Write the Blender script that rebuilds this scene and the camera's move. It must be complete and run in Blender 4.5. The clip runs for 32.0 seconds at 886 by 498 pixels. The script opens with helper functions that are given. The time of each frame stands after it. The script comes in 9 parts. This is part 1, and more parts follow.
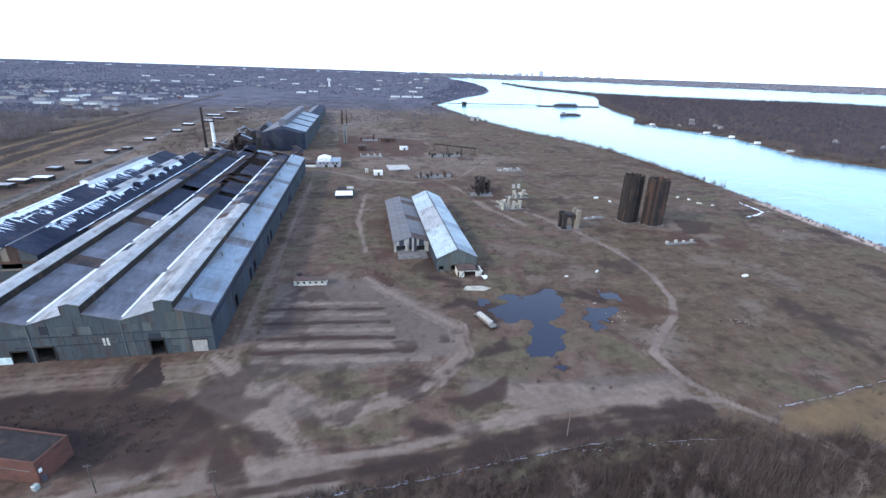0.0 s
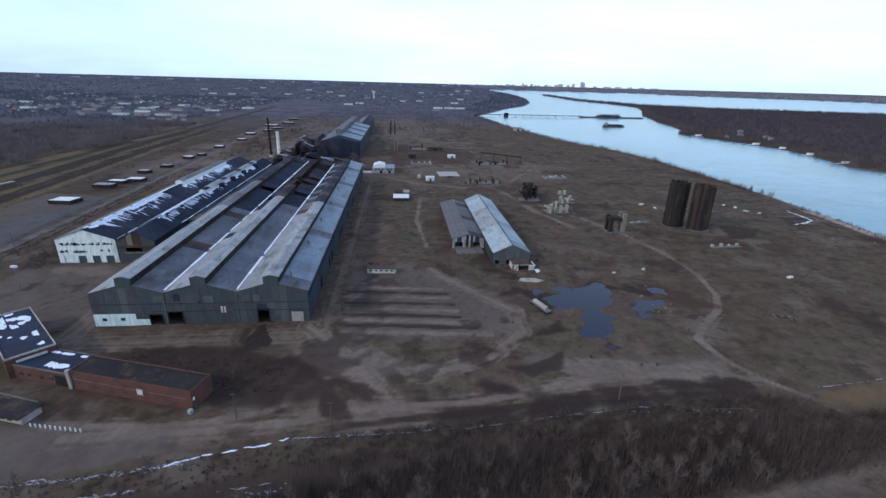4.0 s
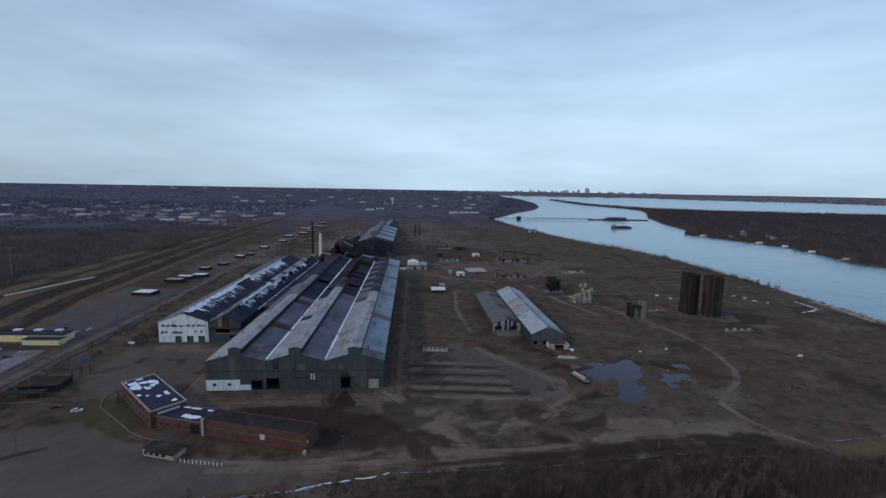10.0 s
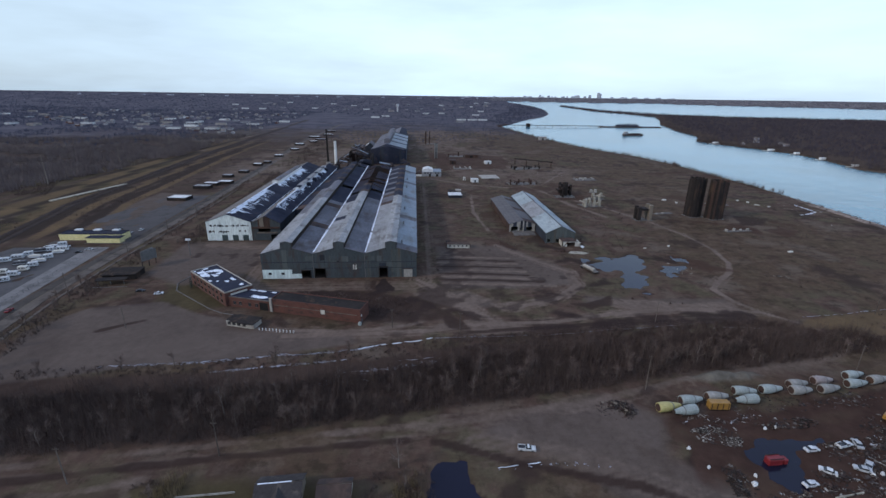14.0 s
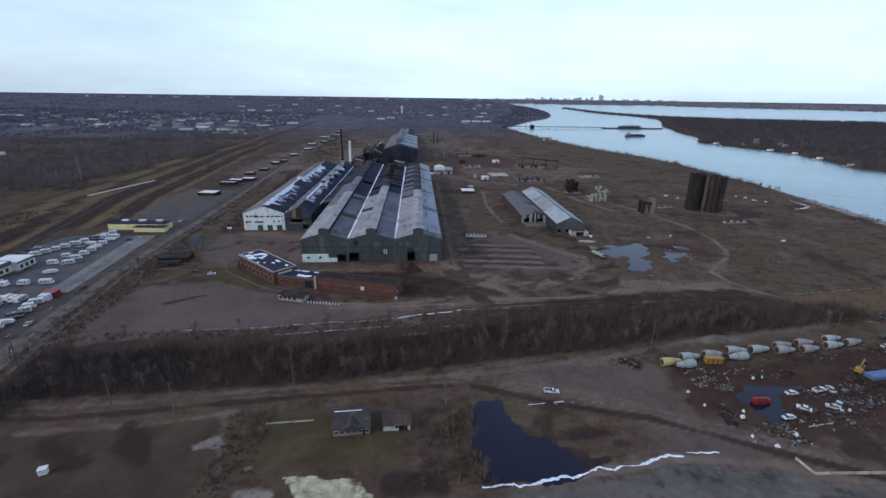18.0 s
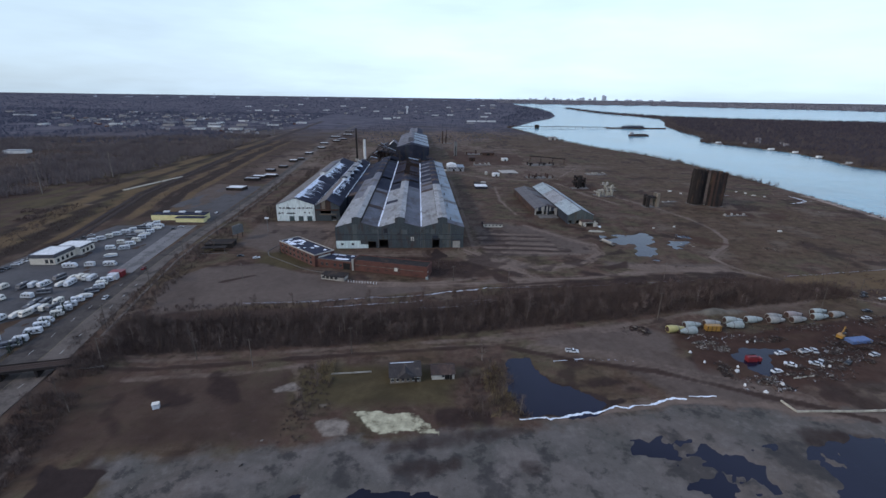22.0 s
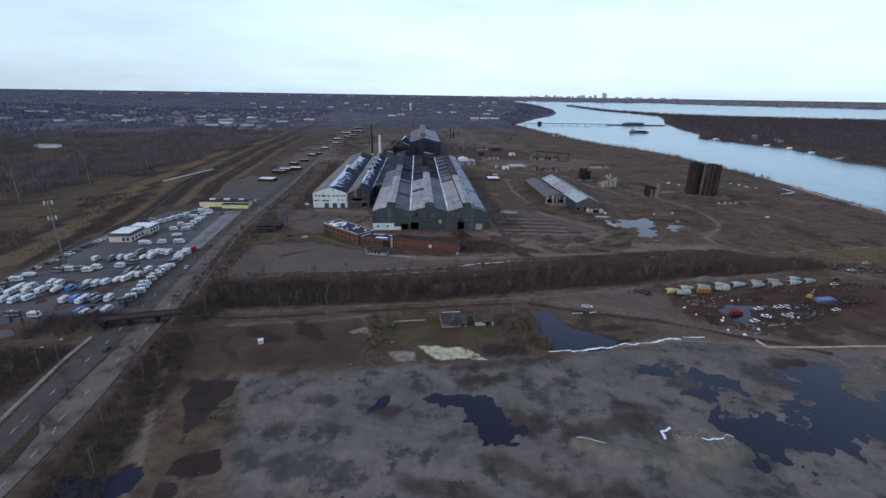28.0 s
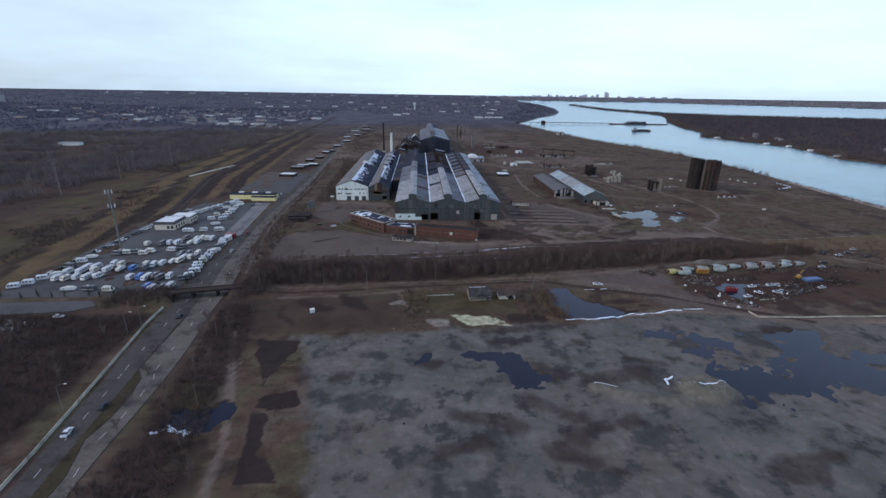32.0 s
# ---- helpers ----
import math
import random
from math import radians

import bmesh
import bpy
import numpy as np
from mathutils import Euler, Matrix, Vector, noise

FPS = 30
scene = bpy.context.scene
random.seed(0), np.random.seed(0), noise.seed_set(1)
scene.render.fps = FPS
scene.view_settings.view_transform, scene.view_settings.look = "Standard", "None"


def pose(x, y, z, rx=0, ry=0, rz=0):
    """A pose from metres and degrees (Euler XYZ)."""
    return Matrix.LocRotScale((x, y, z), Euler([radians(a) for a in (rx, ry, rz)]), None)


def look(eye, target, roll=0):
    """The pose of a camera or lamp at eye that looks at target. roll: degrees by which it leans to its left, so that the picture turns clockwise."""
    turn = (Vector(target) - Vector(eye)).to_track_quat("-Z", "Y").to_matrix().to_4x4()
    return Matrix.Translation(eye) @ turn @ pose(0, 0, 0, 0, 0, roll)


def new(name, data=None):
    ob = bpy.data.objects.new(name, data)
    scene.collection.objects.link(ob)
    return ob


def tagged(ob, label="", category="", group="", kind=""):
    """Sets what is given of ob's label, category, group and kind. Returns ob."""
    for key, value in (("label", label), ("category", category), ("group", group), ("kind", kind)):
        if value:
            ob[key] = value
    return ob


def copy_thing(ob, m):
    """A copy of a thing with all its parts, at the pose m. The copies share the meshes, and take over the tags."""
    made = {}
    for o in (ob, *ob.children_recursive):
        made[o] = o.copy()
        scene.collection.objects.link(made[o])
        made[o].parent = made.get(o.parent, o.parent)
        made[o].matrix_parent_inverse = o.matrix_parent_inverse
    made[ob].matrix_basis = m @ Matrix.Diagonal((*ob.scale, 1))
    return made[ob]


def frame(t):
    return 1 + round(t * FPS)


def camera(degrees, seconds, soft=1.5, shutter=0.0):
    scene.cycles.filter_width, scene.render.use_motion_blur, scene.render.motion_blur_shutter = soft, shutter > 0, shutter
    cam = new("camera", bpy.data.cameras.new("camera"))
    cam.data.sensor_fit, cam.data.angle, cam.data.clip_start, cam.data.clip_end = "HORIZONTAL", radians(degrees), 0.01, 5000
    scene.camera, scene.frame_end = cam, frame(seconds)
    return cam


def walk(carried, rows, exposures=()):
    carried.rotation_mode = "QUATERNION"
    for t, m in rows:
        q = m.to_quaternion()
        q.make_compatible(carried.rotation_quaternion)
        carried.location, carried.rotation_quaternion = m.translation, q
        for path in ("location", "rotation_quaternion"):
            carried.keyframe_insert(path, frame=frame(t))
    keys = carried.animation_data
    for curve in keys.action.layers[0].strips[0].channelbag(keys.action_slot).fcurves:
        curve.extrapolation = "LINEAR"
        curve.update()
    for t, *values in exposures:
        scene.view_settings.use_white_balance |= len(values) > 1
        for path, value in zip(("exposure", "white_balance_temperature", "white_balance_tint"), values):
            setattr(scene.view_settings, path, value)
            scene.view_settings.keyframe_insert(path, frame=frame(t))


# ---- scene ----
cam = camera(88.9, 32.0, 1.5)
PATH = [
    (0, (59.346, -163.864, 105.631), (59.686, -162.036, 104.896), 1.9),
    (1, (54.421, -169.816, 105.918), (54.717, -167.975, 105.194), 1.9),
    (2, (50.566, -176.155, 105.947), (50.817, -174.303, 105.234), 1.8),
    (3, (46.451, -182.476, 105.833), (46.669, -180.616, 105.13), 1.7),
    (3.5, (44.344, -185.905, 105.771), (44.544, -184.042, 105.072), 1.6),
    (5.5, (35.456, -199.154, 106.187), (35.622, -197.285, 105.495), 1.3),
    (6, (33.304, -202.613, 106.296), (33.463, -200.743, 105.605), 1.1),
    (7, (28.839, -209.97, 107.121), (28.988, -208.083, 106.474), 1.0),
    (8, (24.146, -218.278, 107.919), (24.291, -216.344, 107.428), 1.0),
    (9, (19.89, -226.554, 108.337), (20.028, -224.59, 107.986), 0.9),
    (10, (14.445, -234.005, 108.026), (14.585, -232.028, 107.758), 1.0),
    (10.5, (12.329, -235.896, 107.873), (12.468, -233.942, 107.47), 1.1),
    (11, (10.628, -237.87, 107.73), (10.764, -235.948, 107.195), 1.0),
    (11.5, (9.064, -240.788, 107.625), (9.194, -238.9, 106.979), 0.9),
    (12, (7.311, -244.196, 107.552), (7.439, -242.31, 106.899), 1.0),
    (13, (3.681, -252.04, 107.065), (3.803, -250.152, 106.418), 0.9),
    (14, (-0.521, -258.891, 107.472), (-0.4, -257.003, 106.821), 0.8),
    (14.5, (-2.558, -262.4, 107.476), (-2.438, -260.512, 106.825), 0.7),
    (16.5, (-10.283, -277.094, 107.027), (-10.165, -275.204, 106.382), 0.7),
    (17, (-12.255, -280.68, 106.933), (-12.139, -278.791, 106.287), 0.7),
    (18, (-16.321, -287.691, 106.484), (-16.206, -285.8, 105.841), 0.8),
    (19, (-20.495, -294.758, 106.417), (-20.38, -292.867, 105.775), 0.9),
    (20, (-24.631, -301.887, 106.393), (-24.519, -299.996, 105.752), 0.9),
    (21, (-28.96, -308.851, 106.323), (-28.85, -306.959, 105.683), 0.9),
    (22, (-32.647, -315.77, 106.243), (-32.541, -313.878, 105.601), 0.8),
    (23, (-36.691, -322.873, 106.394), (-36.587, -320.983, 105.75), 0.9),
    (24, (-39.369, -330.433, 107.093), (-39.27, -328.543, 106.445), 0.7),
    (25, (-43.068, -337.371, 107.633), (-42.968, -335.483, 106.98), 0.8),
    (25.5, (-44.804, -340.709, 107.79), (-44.706, -338.822, 107.134), 0.8),
    (27.5, (-53.038, -354.776, 107.433), (-52.933, -352.889, 106.778), 0.7),
    (28, (-55.398, -358.499, 107.19), (-55.289, -356.611, 106.537), 0.9),
    (29, (-58.376, -365.62, 107.58), (-58.274, -363.733, 106.923), 0.8),
    (30, (-62.209, -372.622, 107.821), (-62.108, -370.737, 107.161), 0.7),
    (31, (-66.225, -379.818, 107.665), (-66.126, -377.932, 107.005), 0.8),
    (32, (-71.281, -387.165, 107.034), (-71.178, -385.278, 106.379), 0.9),
]
EXPOSURE = [(0.0, 1.31, 6020, 10), (1.0, 0.99, 5960, 10), (2.0, 0.64, 5920, 10), (3.5, 0.26, 5970, 10), (6.0, 0.17, 6225, 12), (7.5, 0.01, 6400, 13), (9.0, -0.35, 6320, 12), (10.0, -0.57, 6125, 12), (10.5, -0.65, 6125, 12), (11.2, -0.69, 6145, 12), (12.0, -0.48, 6205, 13), (13.0, -0.22, 6275, 13), (15.0, -0.05, 6295, 13), (20.0, -0.03, 6295, 13), (32.0, -0.01, 6295, 13)]
walk(cam, [(t, look(eye, target, roll)) for t, eye, target, roll in PATH], EXPOSURE)

# ---- light ----
SUN_TO = Vector((-0.86, -0.34, 0.52)).normalized()
world = bpy.data.worlds.new("sky")
scene.world = world
world.use_nodes = True
wn, wl = world.node_tree.nodes, world.node_tree.links
wn.clear()
w_out = wn.new("ShaderNodeOutputWorld")
w_bg = wn.new("ShaderNodeBackground")
w_sky = wn.new("ShaderNodeTexSky")
w_sky.sky_type = 'NISHITA'
w_sky.sun_disc = False
w_sky.sun_elevation = math.asin(SUN_TO.z)
w_sky.sun_rotation = math.atan2(SUN_TO.x, SUN_TO.y)
w_sky.air_density, w_sky.dust_density, w_sky.ozone_density = 1.0, 2.0, 1.0
w_tc = wn.new("ShaderNodeTexCoord")
w_map = wn.new("ShaderNodeMapping")
w_map.inputs["Scale"].default_value = (1.0, 1.0, 5.0)
w_noise = wn.new("ShaderNodeTexNoise")
w_noise.inputs["Scale"].default_value = 1.6
w_noise.inputs["Detail"].default_value = 5.0
w_noise.inputs["Roughness"].default_value = 0.55
w_ramp = wn.new("ShaderNodeMapRange")
w_ramp.inputs["From Min"].default_value, w_ramp.inputs["From Max"].default_value = 0.3, 0.7
w_ramp.inputs["To Min"].default_value, w_ramp.inputs["To Max"].default_value = 0.46, 0.88
w_mix = wn.new("ShaderNodeMix")
w_mix.data_type = 'RGBA'
wl.new(w_tc.outputs["Generated"], w_map.inputs["Vector"])
wl.new(w_map.outputs[0], w_noise.inputs["Vector"])
wl.new(w_noise.outputs[0], w_ramp.inputs["Value"])
# haze thickens towards the horizon
w_sep = wn.new("ShaderNodeSeparateXYZ")
wl.new(w_tc.outputs["Generated"], w_sep.inputs[0])
w_haze = wn.new("ShaderNodeMapRange")
w_haze.inputs["From Min"].default_value, w_haze.inputs["From Max"].default_value = 0.0, 0.8
w_haze.inputs["To Min"].default_value, w_haze.inputs["To Max"].default_value = 1.2, 0.6
wl.new(w_sep.outputs[2], w_haze.inputs["Value"])
w_mul = wn.new("ShaderNodeMath")
w_mul.operation, w_mul.use_clamp = 'MULTIPLY', True
wl.new(w_ramp.outputs[0], w_mul.inputs[0])
wl.new(w_haze.outputs[0], w_mul.inputs[1])
wl.new(w_mul.outputs[0], w_mix.inputs["Factor"])
wl.new(w_sky.outputs[0], w_mix.inputs[6])
w_high = wn.new("ShaderNodeMapRange")
w_high.inputs["From Min"].default_value, w_high.inputs["From Max"].default_value = 0.12, 0.5
wl.new(w_sep.outputs[2], w_high.inputs["Value"])
w_cloud = wn.new("ShaderNodeMix")
w_cloud.data_type = 'RGBA'
w_cloud.inputs[6].default_value, w_cloud.inputs[7].default_value = (8.4, 10.8, 12.6, 1), (7.7, 10.2, 15.0, 1)
wl.new(w_high.outputs[0], w_cloud.inputs["Factor"])
wl.new(w_cloud.outputs[2], w_mix.inputs[7])
# cloud is thinner towards the west
w_west = wn.new("ShaderNodeMapRange")
w_west.inputs["From Min"].default_value, w_west.inputs["From Max"].default_value = -0.75, 0.15
w_west.inputs["To Min"].default_value, w_west.inputs["To Max"].default_value = 0.75, 1.0
wl.new(w_sep.outputs[0], w_west.inputs["Value"])
w_scale = wn.new("ShaderNodeVectorMath")
w_scale.operation = 'SCALE'
wl.new(w_mix.outputs[2], w_scale.inputs[0])
wl.new(w_west.outputs[0], w_scale.inputs["Scale"])
wl.new(w_scale.outputs[0], w_bg.inputs["Color"])
w_bg.inputs["Strength"].default_value = 0.113
wl.new(w_bg.outputs[0], w_out.inputs["Surface"])

sun = new("sun", bpy.data.lights.new("sun", 'SUN'))
sun.data.energy, sun.data.angle, sun.data.color = 1.4, radians(5.0), (1.0, 0.93, 0.84)
sun.matrix_world = look(SUN_TO * 300, (0, 0, 0))


# ---- materials ----
def nd(tree, kind, **values):
    n = tree.nodes.new(kind)
    for key, value in values.items():
        n.inputs[key].default_value = value
    return n


def mixc(tree, fac, a, b, blend='MIX'):
    n = tree.nodes.new("ShaderNodeMix")
    n.data_type, n.blend_type = 'RGBA', blend
    for slot, v in ((0, fac), (6, a), (7, b)):
        if isinstance(v, (int, float)):
            n.inputs[slot].default_value = v
        elif isinstance(v, tuple):
            n.inputs[slot].default_value = (*v, 1)
        else:
            tree.links.new(v, n.inputs[slot])
    return n.outputs[2]


def remap(tree, v, a, b, c=0.0, d=1.0):
    n = nd(tree, "ShaderNodeMapRange", **{"From Min": a, "From Max": b, "To Min": c, "To Max": d})
    tree.links.new(v, n.inputs["Value"])
    return n.outputs[0]


def noise_of(tree, vec, scale, detail=4.0, rough=0.6):
    n = nd(tree, "ShaderNodeTexNoise", Scale=scale, Detail=detail, Roughness=rough)
    tree.links.new(vec, n.inputs["Vector"])
    return n.outputs[0]


def calc(tree, op, a, b):
    n = tree.nodes.new("ShaderNodeMath")
    n.operation = op
    for i, v in enumerate((a, b)):
        if isinstance(v, (int, float)):
            n.inputs[i].default_value = v
        else:
            tree.links.new(v, n.inputs[i])
    return n.outputs[0]


def start_mat(name):
    m = bpy.data.materials.new(name)
    m.use_nodes = True
    t = m.node_tree
    return m, t, t.nodes["Principled BSDF"]


def mat(name, c1, c2, rough=0.85, metal=0.0, big=0.15, small=1.5, stretch=(1, 1, 1), rnd=0.0, stain=None, amount=0.5, stain_scale=0.3,
        bump=0.0, local=False, spec=0.3):
    """Colour that wanders between c1 and c2, fine grain over it, stains of a third colour."""
    m, t, b = start_mat(name)
    if local:
        src = t.nodes.new("ShaderNodeTexCoord").outputs["Object"]
    else:
        src = t.nodes.new("ShaderNodeNewGeometry").outputs["Position"]
    mp = nd(t, "ShaderNodeMapping", Scale=stretch)
    t.links.new(src, mp.inputs["Vector"])
    vec = mp.outputs[0]
    col = mixc(t, remap(t, noise_of(t, vec, big), 0.3, 0.7), c1, c2)
    grain = noise_of(t, vec, small, 5.0, 0.7)
    col = mixc(t, 1.0, col, mixc(t, remap(t, grain, 0.25, 0.75), (0.68, 0.68, 0.68), (1.3, 1.3, 1.3)), 'MULTIPLY')
    if stain:
        s = noise_of(t, vec, stain_scale, 6.0, 0.65)
        col = mixc(t, remap(t, s, 0.62 - 0.25 * amount, 0.75 - 0.2 * amount), col, stain)
    if rnd:
        oi = t.nodes.new("ShaderNodeObjectInfo").outputs["Random"]
        hv = t.nodes.new("ShaderNodeHueSaturation")
        t.links.new(remap(t, oi, 0, 1, 1 - rnd, 1 + rnd), hv.inputs["Value"])
        t.links.new(col, hv.inputs["Color"])
        col = hv.outputs[0]
    t.links.new(col, b.inputs["Base Color"])
    b.inputs["Metallic"].default_value = metal
    b.inputs["Specular IOR Level"].default_value = spec
    t.links.new(remap(t, grain, 0.2, 0.8, max(rough - 0.12, 0.02), min(rough + 0.1, 1)), b.inputs["Roughness"])
    if bump:
        bp = nd(t, "ShaderNodeBump", Strength=bump, Distance=0.2)
        t.links.new(grain, bp.inputs["Height"])
        t.links.new(bp.outputs[0], b.inputs["Normal"])
    return m


M = {}
M["siding"] = mat("green_corrugated_siding", (0.045, 0.055, 0.06), (0.058, 0.066, 0.068), 0.7, 0.0, 0.12, 0.8, (1, 1, 0.3), 0.06, (0.055, 0.042, 0.038), 0.45, 0.25)
M["siding_pale"] = mat("faded_green_siding", (0.062, 0.072, 0.071), (0.085, 0.094, 0.088), 0.7, 0.0, 0.12, 0.8, (1, 1, 0.12), 0.12, (0.08, 0.06, 0.045), 0.3, 0.25)
# dark cladding colour that also holds the shade on the mill's east side
M["side_dark"] = mat("shade_dark_cladding", (0.026, 0.032, 0.043), (0.042, 0.048, 0.06), 0.8, 0.0, 0.1, 0.8, (1, 1, 0.15), 0.2, (0.035, 0.027, 0.024), 0.4, 0.2, spec=0.12)
M["roof_blue"] = mat("galvanised_roof_sheet", (0.125, 0.155, 0.19), (0.19, 0.222, 0.262), 0.5, 0.15, 0.08, 0.7, (1, 0.35, 1), 0.1, (0.115, 0.115, 0.12), 0.45, 0.12, spec=0.2)
M["roof_grey"] = mat("weathered_roof_sheet", (0.1, 0.098, 0.115), (0.155, 0.15, 0.168), 0.7, 0.05, 0.07, 0.7, (1, 0.35, 1), 0.13, (0.08, 0.066, 0.062), 0.5, 0.12, spec=0.15)
M["roof_pale"] = mat("pale_monitor_roof_sheet", (0.22, 0.22, 0.225), (0.33, 0.33, 0.33), 0.65, 0.0, 0.1, 0.9, (1, 0.35, 1), 0.1, (0.14, 0.13, 0.125), 0.5, 0.2, spec=0.15)
M["roof_dark"] = mat("tarred_roof", (0.022, 0.025, 0.04), (0.038, 0.041, 0.058), 0.9, 0.0, 0.06, 0.9, (1, 1, 1), 0.15, (0.06, 0.05, 0.05), 0.25, 0.2, spec=0.06)
M["roof_rust"] = mat("rusty_roof_sheet", (0.06, 0.042, 0.038), (0.095, 0.066, 0.054), 0.9, 0.0, 0.06, 0.9, (1, 0.5, 1), 0.2, (0.04, 0.035, 0.035), 0.5, 0.2, spec=0.08)
M["old_roof"] = mat("worn_shingle_roof", (0.04, 0.036, 0.036), (0.062, 0.055, 0.054), 0.9, 0.0, 0.2, 1.5, stain=(0.1, 0.085, 0.075), amount=0.3, stain_scale=0.5, spec=0.1)
M["snow"] = mat("old_snow", (0.60, 0.65, 0.73), (0.76, 0.79, 0.84), 0.75, 0, 0.3, 2.0, bump=0.3)
M["dirty_snow"] = mat("melting_dirty_snow", (0.24, 0.24, 0.27), (0.4, 0.4, 0.45), 0.8, 0, 0.6, 3.0, bump=0.3, stain=(0.2, 0.18, 0.17), amount=0.4, stain_scale=0.8)
M["white_paint"] = mat("chalky_white_siding", (0.60, 0.66, 0.63), (0.72, 0.76, 0.72), 0.75, 0, 0.15, 1.0, (1, 1, 0.2), 0.03, (0.36, 0.38, 0.36), 0.25, 0.4)
M["pale_teal"] = mat("pale_teal_siding", (0.52, 0.62, 0.60), (0.62, 0.70, 0.67), 0.75, 0, 0.15, 1.0, (1, 1, 0.2), 0.03, (0.36, 0.38, 0.36), 0.25, 0.4)
# flat near-black for wall sheets that stand for the unlit inside of openings
M["dark_void"] = mat("unlit_interior_black", (0.008, 0.008, 0.008), (0.014, 0.013, 0.012), 0.95, 0, 0.3, 2.0)
M["green_door"] = mat("dark_green_roller_door", (0.04, 0.06, 0.06), (0.06, 0.08, 0.08), 0.6, 0, 0.3, 2.0, (0.3, 0.3, 3))
M["wood_grey"] = mat("weathered_boards", (0.20, 0.17, 0.13), (0.13, 0.105, 0.085), 0.9, 0, 0.5, 2.5, (2, 2, 0.1), 0.15)
M["rust"] = mat("deep_rust", (0.06, 0.033, 0.025), (0.036, 0.024, 0.021), 0.9, 0, 0.12, 1.0, (1, 1, 0.25), 0.15, (0.085, 0.047, 0.03), 0.45, 0.2, 0.4)
M["rust_dark"] = mat("soot_black_rust", (0.022, 0.019, 0.019), (0.036, 0.03, 0.027), 0.9, 0, 0.12, 1.0, (1, 1, 0.25), 0.15, (0.075, 0.05, 0.035), 0.35, 0.2, 0.4, spec=0.1)
M["steel"] = mat("grey_painted_steel", (0.13, 0.13, 0.125), (0.18, 0.175, 0.17), 0.6, 0.2, 0.5, 3.0, rnd=0.1)
M["concrete"] = mat("stained_concrete", (0.28, 0.26, 0.23), (0.36, 0.34, 0.30), 0.92, 0, 0.2, 1.2, (1, 1, 0.5), 0.1, (0.19, 0.17, 0.15), 0.4, 0.3, 0.3)
M["concrete_pale"] = mat("pale_concrete", (0.42, 0.40, 0.35), (0.52, 0.50, 0.44), 0.92, 0, 0.2, 1.2, (1, 1, 0.5), 0.1, (0.3, 0.27, 0.23), 0.3, 0.3, 0.3)
M["brick"] = mat("red_brick", (0.086, 0.038, 0.029), (0.115, 0.049, 0.036), 0.9, 0, 0.25, 2.0, (1, 1, 2), 0.08, (0.055, 0.032, 0.028), 0.4, 0.3, 0.3)
M["yellow_wall"] = mat("pale_yellow_render", (0.62, 0.55, 0.26), (0.68, 0.61, 0.32), 0.85, 0, 0.2, 1.0, rnd=0.03)
M["cream_wall"] = mat("cream_block_wall", (0.50, 0.45, 0.37), (0.57, 0.52, 0.44), 0.85, 0, 0.2, 1.0, rnd=0.05)
M["roof_white"] = mat("white_membrane_roof", (0.58, 0.58, 0.57), (0.68, 0.68, 0.67), 0.8, 0, 0.1, 0.8, stain=(0.42, 0.41, 0.4), amount=0.3)
M["glass"] = mat("dark_window_glass", (0.02, 0.025, 0.03), (0.03, 0.035, 0.04), 0.12, 0, 0.5, 1.0, spec=0.6)
M["dead_grass"] = mat("dead_verge_grass", (0.04, 0.031, 0.02), (0.064, 0.05, 0.03), 0.95, 0, 0.08, 0.9, stain=(0.03, 0.023, 0.017), amount=0.5, stain_scale=0.2, spec=0.05)
M["west_asphalt"] = mat("dark_worn_asphalt", (0.058, 0.049, 0.044), (0.082, 0.07, 0.063), 0.9, 0, 0.06, 0.9, stain=(0.036, 0.03, 0.028), amount=0.5, stain_scale=0.1, spec=0.1)
M["east_asphalt"] = mat("dusty_worn_asphalt", (0.1, 0.083, 0.071), (0.138, 0.115, 0.099), 0.9, 0, 0.06, 0.9, stain=(0.052, 0.044, 0.04), amount=0.5, stain_scale=0.1, spec=0.1)
M["old_asphalt"] = mat("old_dark_asphalt", (0.05, 0.044, 0.044), (0.072, 0.064, 0.063), 0.9, 0, 0.05, 0.7, stain=(0.04, 0.034, 0.033), amount=0.4, stain_scale=0.08)
M["yard_asphalt"] = mat("yard_asphalt", (0.06, 0.056, 0.057), (0.084, 0.079, 0.08), 0.9, 0, 0.04, 0.6, stain=(0.042, 0.039, 0.041), amount=0.4, stain_scale=0.06)
M["lane_paint"] = mat("worn_lane_paint", (0.5, 0.5, 0.48), (0.38, 0.38, 0.36), 0.8, 0, 1.0, 4.0)
M["faded_line"] = mat("faded_yellow_paint", (0.2, 0.16, 0.08), (0.13, 0.11, 0.075), 0.85, 0, 0.5, 3.0)
M["lane_grey"] = mat("pale_grey_asphalt", (0.15, 0.14, 0.136), (0.19, 0.178, 0.172), 0.9, 0, 0.06, 0.8, stain=(0.09, 0.083, 0.08), amount=0.4, stain_scale=0.08)
M["kerb"] = mat("kerb_concrete", (0.105, 0.096, 0.088), (0.15, 0.138, 0.125), 0.9, 0, 0.2, 2.0, stain=(0.07, 0.06, 0.053), amount=0.5, stain_scale=0.3)
M["trunk"] = mat("grey_bark", (0.085, 0.068, 0.057), (0.125, 0.102, 0.086), 0.95, 0, 0.5, 3.0, rnd=0.25)
M["trunk_pale"] = mat("pale_bark", (0.15, 0.125, 0.105), (0.2, 0.17, 0.145), 0.95, 0, 0.5, 3.0, rnd=0.2)
M["twig"] = mat("bare_twigs", (0.09, 0.064, 0.055), (0.132, 0.098, 0.084), 0.95, 0, 0.05, 0.6, rnd=0.25, spec=0.1)
